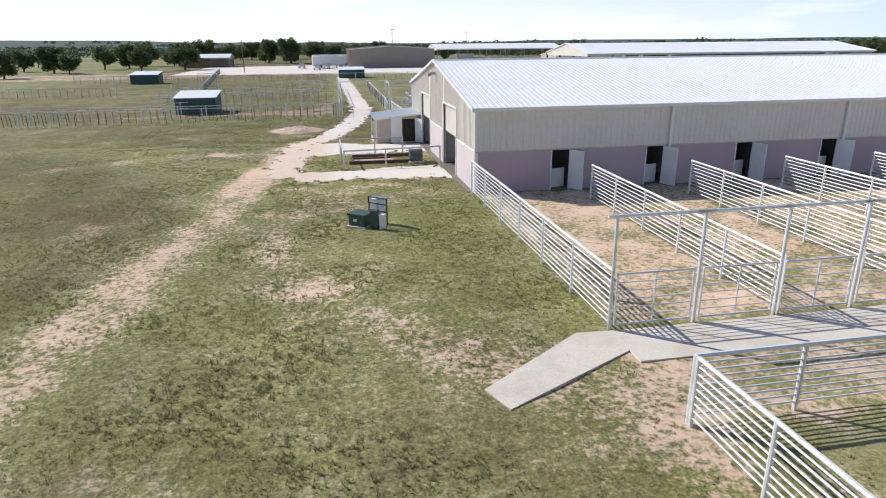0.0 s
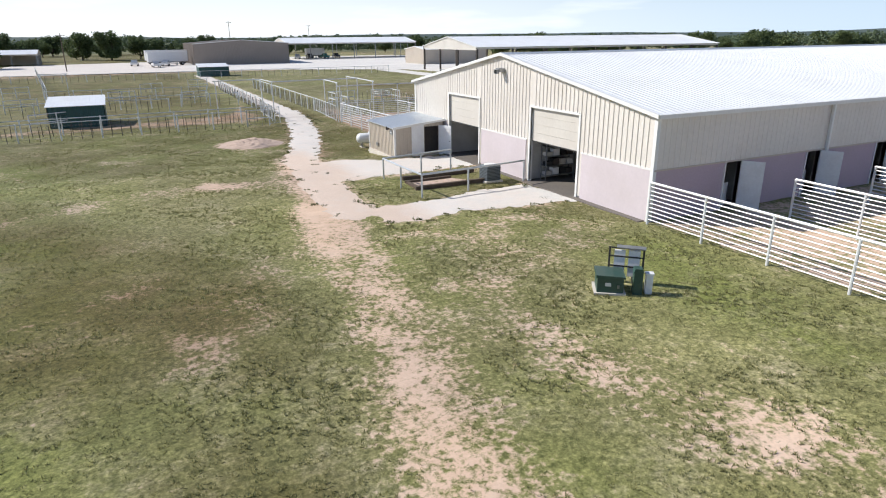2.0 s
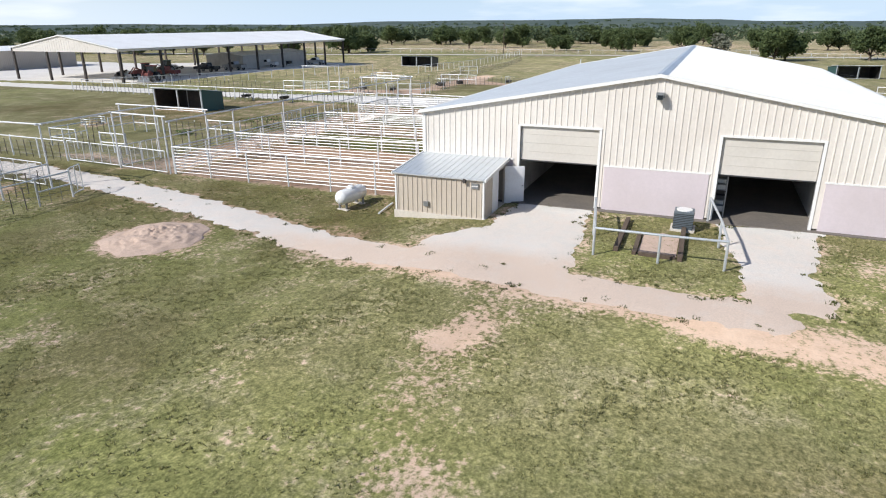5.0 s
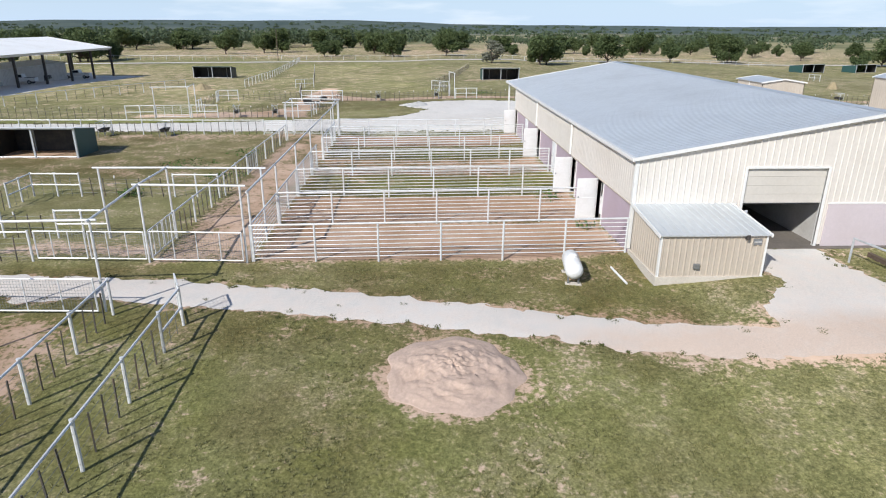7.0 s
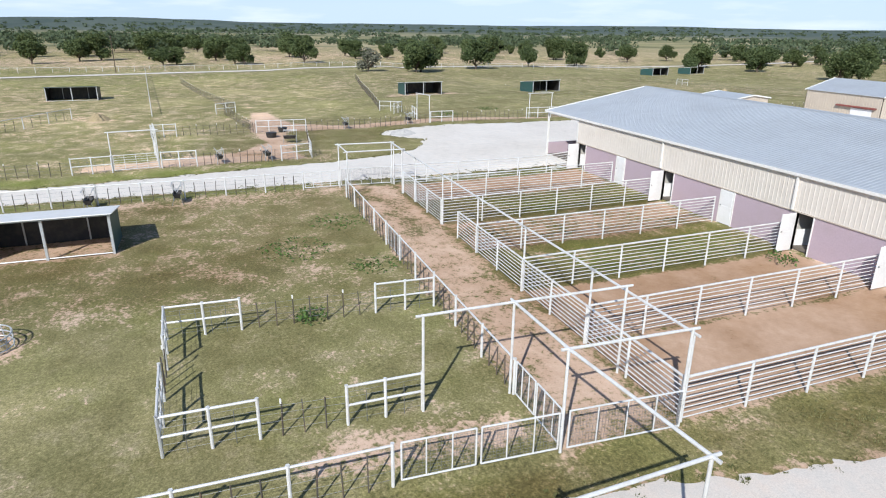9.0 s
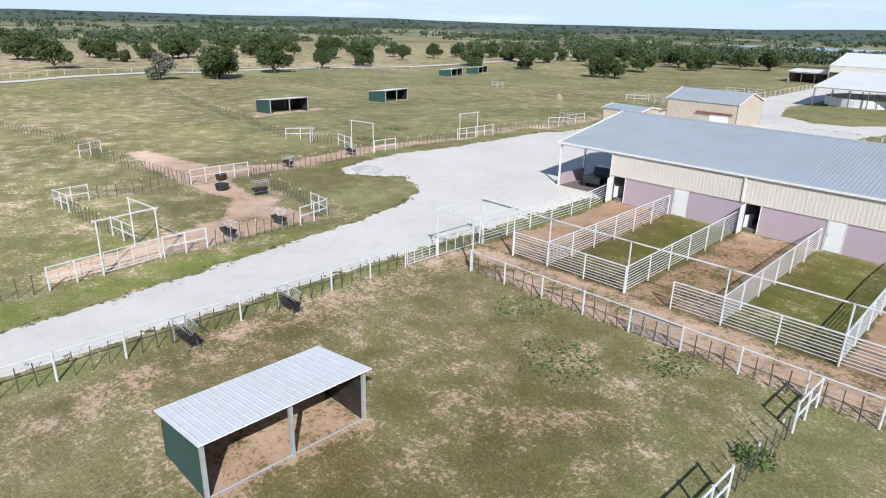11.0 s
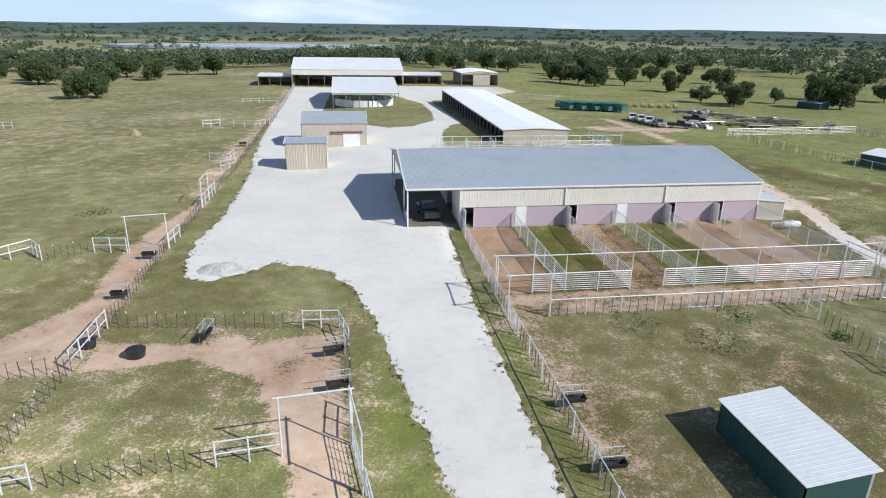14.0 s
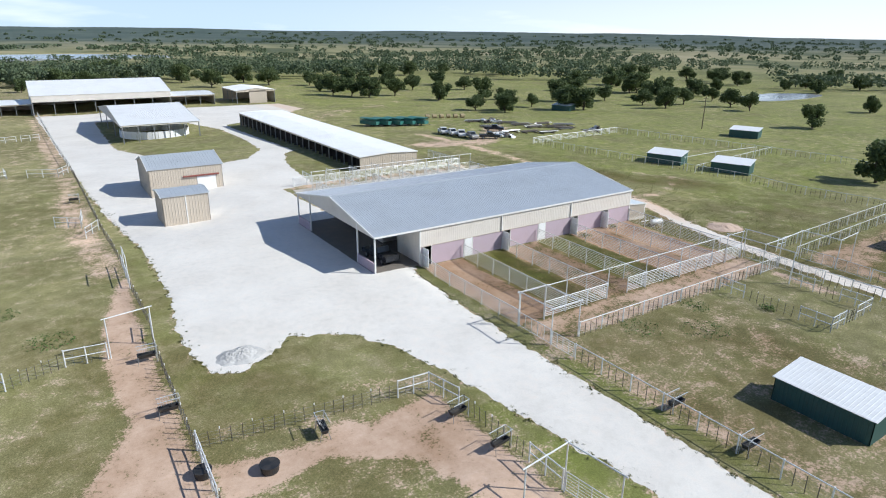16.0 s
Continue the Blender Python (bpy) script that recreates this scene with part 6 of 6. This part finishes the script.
for i, (x, y, a) in enumerate(((-21.5, -58, 70), (-22.0, -54.6, 75), (-22.6, -51.2, 60), (-23, -47.5, 80), (-26.5, -44.5, 150), (-36.2, -55, 140))):
    pickup(x, y, a, (M_CARW, M_CARW, M_CARW, M_STEEL, M_CARD, M_CARD)[i], "old work truck parked on worn grass")
STACKS = ((-49.6, -66, 9), (-50, -60.3, 10), (-49.8, -54, 9), (-56.8, -58.2, 8), (-54.7, -51.2, 10), (-55.1, -47.1, 8), (-45.5, -44, 9), (-42, -47, 7), (-57.7, -39.3, 7),
          (-40, -62, 8), (-33, -49, 8), (-38, -50, 7), (-60, -53, 9), (-44, -75, 9))
for i, (x, y, n) in enumerate(STACKS):
    s = thing("pipe_stack", (x, y), "long low stack of dark steel pipes on timber bearers", "stack", "stored material", turn=-30 + 9 * (i % 4))
    for k in range(n):
        e = 2.4 + 0.35 * ((k * 5 + i) % 4)
        z = 0.32 + 0.15 * ((k + i) % 3)
        part("pipe", Geo().pipe([(-e, -0.9 + 0.2 * k, z), (e - 0.4, -0.9 + 0.2 * k, z)], 0.09, 6), (M_STAY, M_STAY, M_STEEL, M_STAY, M_PIPEG)[(k + i) % 5], s)
    for u in (-1.6, 1.6):
        part("bearer", Geo().box(u - 0.1, u + 0.1, -1.1, 1.2, -0.1, 0.24), M_TIMBER, s)


def scrap_heap(x, y, seed):
    rnd = random.Random(seed)
    s = thing("scrap_heap", (x, y), "tumbled heap of white and grey scrap sheet metal", "scrap", "stored material")
    for k in range(16):
        w, d, h = rnd.uniform(0.3, 1.1), rnd.uniform(0.2, 0.6), rnd.uniform(0.03, 0.3)
        z = rnd.uniform(0.0, 0.75)
        q = part("sheet", Geo().box(-w, w, -d, d, -h, h), (M_TRIM, M_PIPEG, M_STAY, M_TRIM, M_DARK)[k % 5], s)
        q.matrix_local = pose(rnd.gauss(0, 1.0) * (1 - 0.5 * z), rnd.gauss(0, 0.9) * (1 - 0.5 * z), z, rnd.uniform(-25, 25), rnd.uniform(-25, 25), rnd.uniform(0, 180))


for i, (x, y) in enumerate(((-49, -72), (-46.5, -70.5), (-32.6, -44), (-30.5, -46), (-62, -42))):
    scrap_heap(x, y, 50 + i)


def round_bale(x, y, turn):
    g = Geo().pipe([(0, -0.65, 0.62), (0, -0.6, 0.62), (0, 0.6, 0.62), (0, 0.65, 0.62)], [0.55, 0.64, 0.64, 0.55], 18)
    ob = solid("round_bale", g, M_HAY, "old round hay bale stored on the grass", "bale", group="round bales", at=(x, y, gz(x, y)), smooth=False)
    ob.rotation_euler = (0, 0, radians(turn))


for k in range(6):
    round_bale(-38 - 2.1 * k, -92 + 0.9 * k, 65 + 8 * (k % 3))
for x, y, p in ((92, 104, M_CARW), (100, 106, M_CARD), (62, 104, M_RED)):
    pickup(x, y, 100, p, "work truck parked under the hay barn")
for x, y, a in ((-6, 186, 80), (-9, 178, 95), (-14, 192, 85)):
    pickup(x, y, a, M_CARW, "white truck parked on the far gravel lot")


def box_trailer(x, y, turn, length=11.0, h=2.7):
    c = thing("box_trailer", (x, y), "long white box trailer parked on the far gravel", "trailer", "parked trailers", turn=turn)
    part("body", Geo().box(-length / 2, length / 2, -1.25, 1.25, 1.1, 1.1 + h), M_CARW, c)
    part("chassis", Geo().box(-length / 2 + 0.3, length / 2 - 0.3, -0.5, 0.5, 0.75, 1.095), M_STEEL, c)
    part("door_frame", Geo().box(length / 2 + 0.002, length / 2 + 0.06, -1.2, 1.2, 1.15, 1.05 + h), M_PIPEG, c)
    for sx in (-length / 2 + 1.2, -length / 2 + 2.4, length / 2 - 1.5):
        for sy in (-1.0, 1.0):
            wheel(c, sx, sy, 0.5, 0.3)
    for sy in (-0.8, 0.8):
        part("support_leg", Geo().box(length / 2 - 3.1, length / 2 - 2.9, sy - 0.08, sy + 0.08, 0.0, 0.76), M_STEEL, c)


def tractor(x, y, turn, paint, label):
    c = thing("tractor", (x, y), label, "tractor", turn=turn)
    part("bonnet", Geo().prism([(0.1, 0.8), (1.9, 0.85), (1.9, 1.35), (1.5, 1.5), (0.1, 1.55)], "y", -0.38, 0.38), paint, c)
    part("chassis", Geo().box(-1.2, 1.8, -0.3, 0.3, 0.55, 0.80), M_DARK, c)
    cab = part("cab", Geo().prism([(-1.1, 1.0), (0.1, 1.0), (0.0, 2.5), (-1.0, 2.5)], "y", -0.62, 0.62), M_GLASS, c)
    part("cab_roof", Geo().box(-1.15, 0.15, -0.72, 0.72, 2.505, 2.64), paint, cab)
    for sy in (-0.8, 0.8):
        wheel(c, -0.7, sy, 0.8, 0.42)
        wheel(c, 1.4, sy, 0.48, 0.28)
        part("loader_arm", Geo().pipe([(0.3, sy * 0.6, 1.4), (1.5, sy * 0.6, 1.9), (2.7, sy * 0.6, 0.6)], 0.09, 6), paint, c)
    part("bucket", Geo().prism([(2.6, 0.25), (3.2, 0.2), (2.7, 0.4), (2.65, 0.9)], "y", -0.95, 0.95), M_STEEL, c)


box_trailer(-5, 192, 8)
box_trailer(-4, 206, 5, 13.0, 3.0)
tractor(52, 97, 200, M_RED, "red loader tractor parked beside the hay barn")
tractor(57, 104, 160, M_RED, "red farm tractor parked under the hay barn roof")
tractor(66, 108, 185, M_BOX, "green farm tractor parked under the hay barn roof")
for x, y, a, p in ((41, 220, 80, M_STEEL), (46, 222, 85, M_CARD), (51, 219, 95, M_TEAL), (56, 221, 88, M_CARD)):
    pickup(x, y, a, p, "farm vehicle parked under the equipment barn")
box_trailer(50, 229, 0, 7.0, 2.4)
for x, y, a, p in ((74, 105, 92, M_CARD), (80, 103, 88, M_STEEL), (112, 104, 95, M_CARW)):
    pickup(x, y, a, p, "work truck parked under the hay barn")
for i, (x, y) in enumerate(((60, 112), (70, 116), (78, 118))):
    scrap_heap(x, y, 70 + i)


def shelf_rack():
    s = thing("storage_rack", (1.6, 8.35, 0.05), "dark metal storage rack filled with tack and boxes", "shelf")
    for x in (-0.9, 0.9):
        for y in (-0.22, 0.22):
            part("upright", Geo().box(x - 0.025, x + 0.025, y - 0.025, y + 0.025, 0, 1.9), M_STEEL, s)
    for z in (0.25, 0.75, 1.25, 1.75):
        part("shelf", Geo().box(-0.92, 0.92, -0.25, 0.25, z, z + 0.03), M_STEEL, s)
        for k in range(4):
            solid("storage_box", Geo().box(-0.18, 0.18, -0.18, 0.18, 0, 0.2 + 0.05 * ((k * 7) % 4)), (M_DARK, M_INNER, M_DOORW, M_BLACK)[(k + int(z * 4)) % 4],
                  "packed storage box standing on a metal rack", "box", group="boxes on the rack", at=(1.6 - 0.66 + 0.44 * k, 8.35, 0.08 + z))


shelf_rack()


def utility_pole(x, y, h=9.0):
    p = thing("utility_pole", (x, y), "tall brown timber utility pole", "pole")
    part("shaft", Geo().pipe([(0, 0, -0.5), (0, 0, h)], [0.14, 0.09], 8), M_POLE, p)
    part("crossarm", Geo().box(-1.0, 1.0, -0.05, 0.05, h - 0.6, h - 0.48), M_POLE, p)
    for x_ in (-0.9, 0.0, 0.9):
        part("insulator", Geo().pipe([(x_, 0, h - 0.48), (x_, 0, h - 0.3)], 0.04, 6), M_STEEL, p)


for x, y, h in ((-90, -28, 9), (190, 78, 10), (-30, 168, 9), (24, 260, 14), (62, 280, 13)):
    utility_pole(x, y, h)

# pond and lake
for name, x, y, rx, ry, lab in (("water", -208, -72, 26, 12, "small pale stock pond in the pasture"), ("water", 120, -760, 200, 80, "wide pale lake in the distance")):
    pts = [(rx * math.cos(a) * (1 + 0.12 * math.sin(3 * a)), ry * math.sin(a) * (1 + 0.15 * math.sin(2 * a + 1))) for a in [2 * math.pi * i / 48 for i in range(48)]]
    zt = max(gz(x + px, y + py) for px, py in pts) + 0.15
    solid(name, Geo().prism(pts, "z", -3.0, 0.0), M_WATER, lab, "water", "structure", at=(x, y, zt))

# ---------- trees ----------


def make_tree(seed, h, spread, leaf, label, n_leaf=1500, trunk_h=0.15):
    rnd = random.Random(seed)
    t = thing("tree", (0, 0, 0), label, "tree", "oaks of the pasture")
    tr = Geo()
    r0 = 0.035 * h
    th = h * trunk_h
    lean = (rnd.uniform(-0.2, 0.2), rnd.uniform(-0.2, 0.2))
    tr.pipe([(0, 0, -0.4), (0, 0, 0.1), (lean[0] * 0.5, lean[1] * 0.5, th * 0.6), (lean[0], lean[1], th)], [r0 * 1.5, r0 * 1.15, r0, r0 * 0.85], 8)
    tips = []
    k = rnd.randint(6, 8)
    for i in range(k):
        a = 2 * math.pi * (i + rnd.uniform(-0.3, 0.3)) / k
        reach = spread * rnd.uniform(0.5, 0.8)
        up = h * rnd.uniform(0.24, 0.86)
        if i < 2:
            reach *= 0.3
            up = h * rnd.uniform(0.85, 0.95)
        e = Vector((lean[0] + reach * math.cos(a), lean[1] + reach * math.sin(a), up))
        s = Vector((lean[0], lean[1], th * rnd.uniform(0.8, 1.0)))
        m = s.lerp(e, 0.5) + Vector((rnd.uniform(-0.3, 0.3), rnd.uniform(-0.3, 0.3), -0.06 * h))
        tr.pipe([s, m, e], [r0 * 0.6, r0 * 0.38, r0 * 0.12], 6)
        tips += [(e + Vector((0, 0, -0.12 * h)), 0.32 * spread), (e, rnd.uniform(0.27, 0.38) * spread + 0.4), (m.lerp(e, 0.55), rnd.uniform(0.32, 0.42) * spread + 0.4)]
        for _ in range(2):
            q = m.lerp(e, rnd.uniform(0.2, 0.9)) + Vector((rnd.uniform(-1, 1), rnd.uniform(-1, 1), rnd.uniform(-0.1, 0.6))) * spread * 0.35
            tr.pipe([m.lerp(e, 0.3), q], [r0 * 0.22, r0 * 0.06], 5)
            tips.append((q, rnd.uniform(0.22, 0.34) * spread + 0.35))
    part("trunk", tr, M_BARK, t, "dark forked trunk and limbs", smooth=True)
    cr = Geo()
    for _ in range(n_leaf):
        c, r = tips[rnd.randrange(len(tips))]
        while True:
            d = Vector((rnd.uniform(-1, 1), rnd.uniform(-1, 1), rnd.uniform(-1, 1)))
            if 0.15 < d.length < 1:
                break
        d = d * (0.55 + 0.45 * d.length)
        p = c + Vector((d.x * r, d.y * r, d.z * r * 0.8))
        s = rnd.uniform(0.18, 0.36)
        u = Vector((rnd.gauss(0, 1), rnd.gauss(0, 1), rnd.gauss(0, 0.7))).normalized()
        v = u.cross(Vector((rnd.gauss(0, 1), rnd.gauss(0, 1), rnd.gauss(0, 1)))).normalized()
        cr.add([p - u * s, p - v * s * 0.7, p + u * s * 1.1, p + v * s * 0.7], [(0, 1, 2, 3)])
    me = bpy.data.meshes.new("crown")
    me.from_pydata(cr.v, [], cr.f)
    link_part("crown", me, leaf, t, "uneven crown of small leaves")
    return t


TREES = [make_tree(3, 6.2, 3.6, M_LEAF, "dark green live oak standing in the pasture", 4200),
         make_tree(5, 7.4, 3.9, M_LEAF, "tall dark green live oak with a gapped crown", 4800),
         make_tree(8, 5.2, 3.0, M_LEAF, "low rounded live oak in dry grass", 3600),
         make_tree(13, 6.6, 4.4, M_LEAF, "wide-spreading dark oak in open grass", 5000),
         make_tree(21, 5.8, 3.4, M_LEAFG, "grey-leaved half-bare oak in dry grass", 1500)]
PLACES = [(-101, 197, 3), (-87, 183, 1), (-80, 207, 0), (-74, 214, 1), (-74, 237, 3), (-87, 151, 1), (-79, 172, 3), (-62, 182, 0), (-52, 196, 3), (-96, 150, 3), (-45, 250, 3), (-20, 255, 1), (-10, 262, 3),
          (-118.6, -11.8, 1), (-60.6, 29.8, 1), (-127, -69, 1), (-94, -86, 3), (-98, -82, 1), (-150, -58, 3), (-143, -46, 0), (-177, -22, 2), (-249, -75, 0), (-66, -104, 3),
          (-70, -92, 1), (-75, -97, 3), (-90, -101, 0), (-66, -163, 0), (-56, -193, 2), (-224, -114, 2), (-190, -120, 0), (-160, -105, 1),
          (221, 67, 3), (224, 63, 1), (221, 41, 1), (226, 44, 3), (219, 21, 3), (173, 9, 4), (173, -6, 1), (178, -9, 3), (186, -31, 3), (198, -57, 0), (207, -82, 1), (212, -86, 3), (234, -126, 0),
          (236, 108, 0), (250, 96, 3), (262, 74, 1), (270, 50, 0), (258, 20, 3), (252, -5, 1), (246, -40, 2),
          (200, -138, 3), (170, -107, 2), (209, -176, 3), (170, -137, 1), (194, -211, 3), (131, -130, 1), (127, -133, 3), (136, -170, 3), (165, -183, 1), (160, -178, 3), (152, -200, 0), (143, -217, 3), (135, -234, 1),
          (121, -232, 3), (109, -233, 0), (180, -232, 1), (224, -200, 3), (232, -188, 1), (168, -250, 3)]
rnd = random.Random(77)


def clear(x, y):
    d = math.hypot(x - 20, y - 10)
    if d < 175:
        return False
    if -100 < x < 130 and 90 < y < 245:
        return False
    if -30 < x < 110 and -215 < y < 0:
        return False
    if -260 < x < -60 and -60 < y < 120:
        return False
    return True


n = 0
while n < 248:
    a, d = rnd.uniform(0, 2 * math.pi), rnd.uniform(175, 360)
    x, y = 20 + d * math.cos(a), 10 + d * math.sin(a)
    if x < -60 and y > -60 and rnd.random() < 0.75:
        continue
    if noise.noise((x * 0.016, y * 0.016, 5)) < rnd.uniform(-0.35, 0.25):
        continue
    if not clear(x, y) or (x > 130 and x < 245 and abs(y) < 130):
        continue
    PLACES.append((x, y, rnd.choice((0, 1, 1, 2, 3, 3))))
    n += 1
used = set()
for x, y, k in PLACES:
    s = rnd.uniform(0.75, 1.35)
    m = Matrix.Translation((x, y, gz(x, y))) @ Matrix.Rotation(rnd.uniform(0, 6.28), 4, "Z")
    if k not in used:
        used.add(k)
        TREES[k].matrix_basis = m
        t = TREES[k]
    else:
        t = copy_thing(TREES[k], m)
    t.scale = (s * rnd.uniform(0.9, 1.1), s * rnd.uniform(0.9, 1.1), s)


def far_woods():
    """Woods from 360 m out to the horizon, of many small clumps."""
    rnd = random.Random(9)
    vs, fs = [], []
    for i in range(15000):
        d = 300 + 2640 * rnd.random() ** 1.6
        a = rnd.uniform(0, 2 * math.pi)
        x, y = 20 + d * math.cos(a), 10 + d * math.sin(a)
        if noise.noise((x * 0.0045, y * 0.0045, 3)) + 0.6 * noise.noise((x * 0.018, y * 0.018, 8)) < 0.06 + rnd.uniform(-0.2, 0.2):
            continue
        if (x - 120) ** 2 / 215 ** 2 + (y + 760) ** 2 / 95 ** 2 < 1:
            continue
        z = gz(x, y)
        h = rnd.uniform(5.5, 10.0)
        r = h * rnd.uniform(0.5, 0.7) * (1 + d / 2500)
        k = 90 if d < 700 else 26
        s0 = 0.6 if d < 700 else 1.2
        for _ in range(k):
            ph, ct = rnd.uniform(0, 6.283), rnd.uniform(-0.75, 1)
            st = math.sqrt(max(0, 1 - ct * ct))
            q = rnd.uniform(0.55, 1.0)
            px, py, pz = x + r * q * st * math.cos(ph), y + r * q * st * math.sin(ph), z + h * 0.58 + h * 0.42 * q * ct
            s = s0 * rnd.uniform(0.7, 1.4) * (1 + d / 2500)
            u = Vector((rnd.gauss(0, 1), rnd.gauss(0, 1), rnd.gauss(0, 0.6))).normalized() * s
            v = u.cross(Vector((rnd.gauss(0, 1), rnd.gauss(0, 1), rnd.gauss(0, 1)))).normalized() * s * 0.8
            o = len(vs)
            p = Vector((px, py, pz))
            vs += [p - u, p - v, p + u, p + v]
            fs.append((o, o + 1, o + 2, o + 3))
    me = bpy.data.meshes.new("distant_woods")
    me.from_pydata(vs, [], fs)
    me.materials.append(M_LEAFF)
    tagged(new("distant_woods", me), "scattered dark oak woods reaching to the horizon", "woods", "", "stuff")


far_woods()


def grass_tufts():
    """Small tufts of short blades over the lawn that the camera passes low."""
    rnd = np.random.RandomState(4)
    n = 230000
    # denser along the low stretch of the flight, thinning out with distance
    t = rnd.uniform(0, 1, n)
    cx, cy = -13 + 6 * np.sin(3 * t), -26 + 66 * t
    X, Y = cx + rnd.normal(0, 9.5, n), cy + rnd.normal(0, 5, n)
    f = np.array([noise.noise((x * 0.8, y * 0.8, 0)) for x, y in zip(X, Y)])
    c = np.array([noise.noise((x * 3.1, y * 3.1, 4)) for x, y in zip(X, Y)])
    b = bare_map(X, Y) + 0.3 * f
    ok = (b + rnd.uniform(-0.22, 0.22, n) < 0.36) & (c > -0.08) & (gravel_sd(X, Y) < -0.2) & (X < 2) & ~((X > -4.0) & (X < 0.3) & (Y > 18) & (Y < 23.2)) & (np.hypot(X + 10.1, Y - 31.75) > 2.9)
    ok &= ~((X > -0.4) & (Y > -0.3))
    X, Y = X[ok], Y[ok]
    Z = np.array([gz(x, y) for x, y in zip(X, Y)])
    k = 5
    px, py, pz = (np.repeat(v, k) for v in (X, Y, Z))
    m = len(px)
    a = rnd.uniform(0, 6.283, m)
    ca, sa = np.cos(a), np.sin(a)
    px, py = px + 0.03 * ca * rnd.uniform(0, 1, m), py + 0.03 * sa * rnd.uniform(0, 1, m)
    h, w, l = rnd.uniform(0.02, 0.06, m), rnd.uniform(0.008, 0.018, m), rnd.uniform(0.02, 0.06, m)
    co = np.empty((m, 3, 3))
    co[:, 0] = np.stack([px - w * sa, py + w * ca, pz - 0.012], 1)
    co[:, 1] = np.stack([px + w * sa, py - w * ca, pz - 0.012], 1)
    co[:, 2] = np.stack([px + l * ca, py + l * sa, pz + h], 1)
    me = bpy.data.meshes.new("grass")
    me.vertices.add(3 * m)
    me.vertices.foreach_set("co", co.ravel())
    me.loops.add(3 * m)
    me.loops.foreach_set("vertex_index", np.arange(3 * m))
    me.polygons.add(m)
    me.polygons.foreach_set("loop_start", np.arange(0, 3 * m, 3))
    me.update()
    me.validate()
    me.materials.append(M_BLADE)
    tagged(new("grass", me), "short mixed green and dry grass blades", "grass", "", "stuff")


grass_tufts()


def weeds(x, y, r, n, seed, hh=0.3):
    rnd = random.Random(seed)
    g = Geo()
    for _ in range(n):
        a, d = rnd.uniform(0, 6.283), r * rnd.random() ** 0.6
        p = Vector((d * math.cos(a), d * math.sin(a), rnd.uniform(0.02, hh)))
        u = Vector((rnd.gauss(0, 1), rnd.gauss(0, 1), rnd.gauss(0, 0.5))).normalized() * rnd.uniform(0.05, 0.12)
        v = u.cross(Vector((rnd.gauss(0, 1), rnd.gauss(0, 1), 1))).normalized() * 0.05
        g.add([p - u, p - v, p + u, p + v], [(0, 1, 2, 3)])
    me = bpy.data.meshes.new("weeds")
    me.from_pydata(g.v, [], g.f)
    me.materials.append(M_WEED)
    ob = new("weeds", me)
    ob.location = (x, y, gz(x, y))
    tagged(ob, "patch of leafy green weeds on worn soil", "weeds", "", "stuff")


for i, (x, y, r, k, hh) in enumerate(((10.4, 24.6, 0.9, 150, 0.4), (4.2, 23.8, 0.6, 90, 0.3), (21.5, 50.5, 2.2, 260, 0.15), (17.5, 46.6, 1.5, 180, 0.12), (26, 47, 2, 180, 0.1), (11.9, 51, 0.8, 200, 0.4), (72, 22, 2, 250, 0.15), (76, 14, 2, 250, 0.15))):
    weeds(x, y, r, k, i, hh)


def edge_grass():
    """Low scattered tufts that creep over the rim of the gravel."""
    rnd = np.random.RandomState(12)
    spots = []
    for x0, x1, y0, y1, n in ((42, 65, 22, 80, 9000), (35, 39, 24, 80, 2500), (-11.5, 0, 2, 21, 800), (-10, 0, 21, 60, 1200), (60, 66, -40, 22, 2500)):
        X, Y = rnd.uniform(x0, x1, n), rnd.uniform(y0, y1, n)
        d = gravel_sd(X, Y) + rnd.exponential(0.22, n) * -1
        ok = (d > -0.35) & (d < 0.12)
        spots += list(zip(X[ok], Y[ok]))
    C = np.array(spots)
    k = 22
    r = np.repeat(rnd.uniform(0.06, 0.22, len(C)), k)
    px, py = np.repeat(C[:, 0], k), np.repeat(C[:, 1], k)
    m = len(px)
    a, q = rnd.uniform(0, 6.283, m), r * np.sqrt(rnd.uniform(0, 1, m))
    px, py = px + q * np.cos(a), py + q * np.sin(a)
    pz = np.array([gz(x, y) for x, y in zip(px, py)])
    a = rnd.uniform(0, 6.283, m)
    ca, sa = np.cos(a), np.sin(a)
    h, w, l = rnd.uniform(0.03, 0.08, m), rnd.uniform(0.015, 0.035, m), rnd.uniform(0.03, 0.09, m)
    co = np.empty((m, 3, 3))
    co[:, 0] = np.stack([px - w * sa, py + w * ca, pz - 0.01], 1)
    co[:, 1] = np.stack([px + w * sa, py - w * ca, pz - 0.01], 1)
    co[:, 2] = np.stack([px + l * ca, py + l * sa, pz + h], 1)
    me = bpy.data.meshes.new("edge_grass")
    me.from_pydata([tuple(v) for v in co.reshape(-1, 3)], [], [(3 * i, 3 * i + 1, 3 * i + 2) for i in range(m)])
    me.materials.append(M_EDGE)
    tagged(new("edge_grass", me), "small green tufts creeping over the gravel's rim", "grass", "", "stuff")


edge_grass()
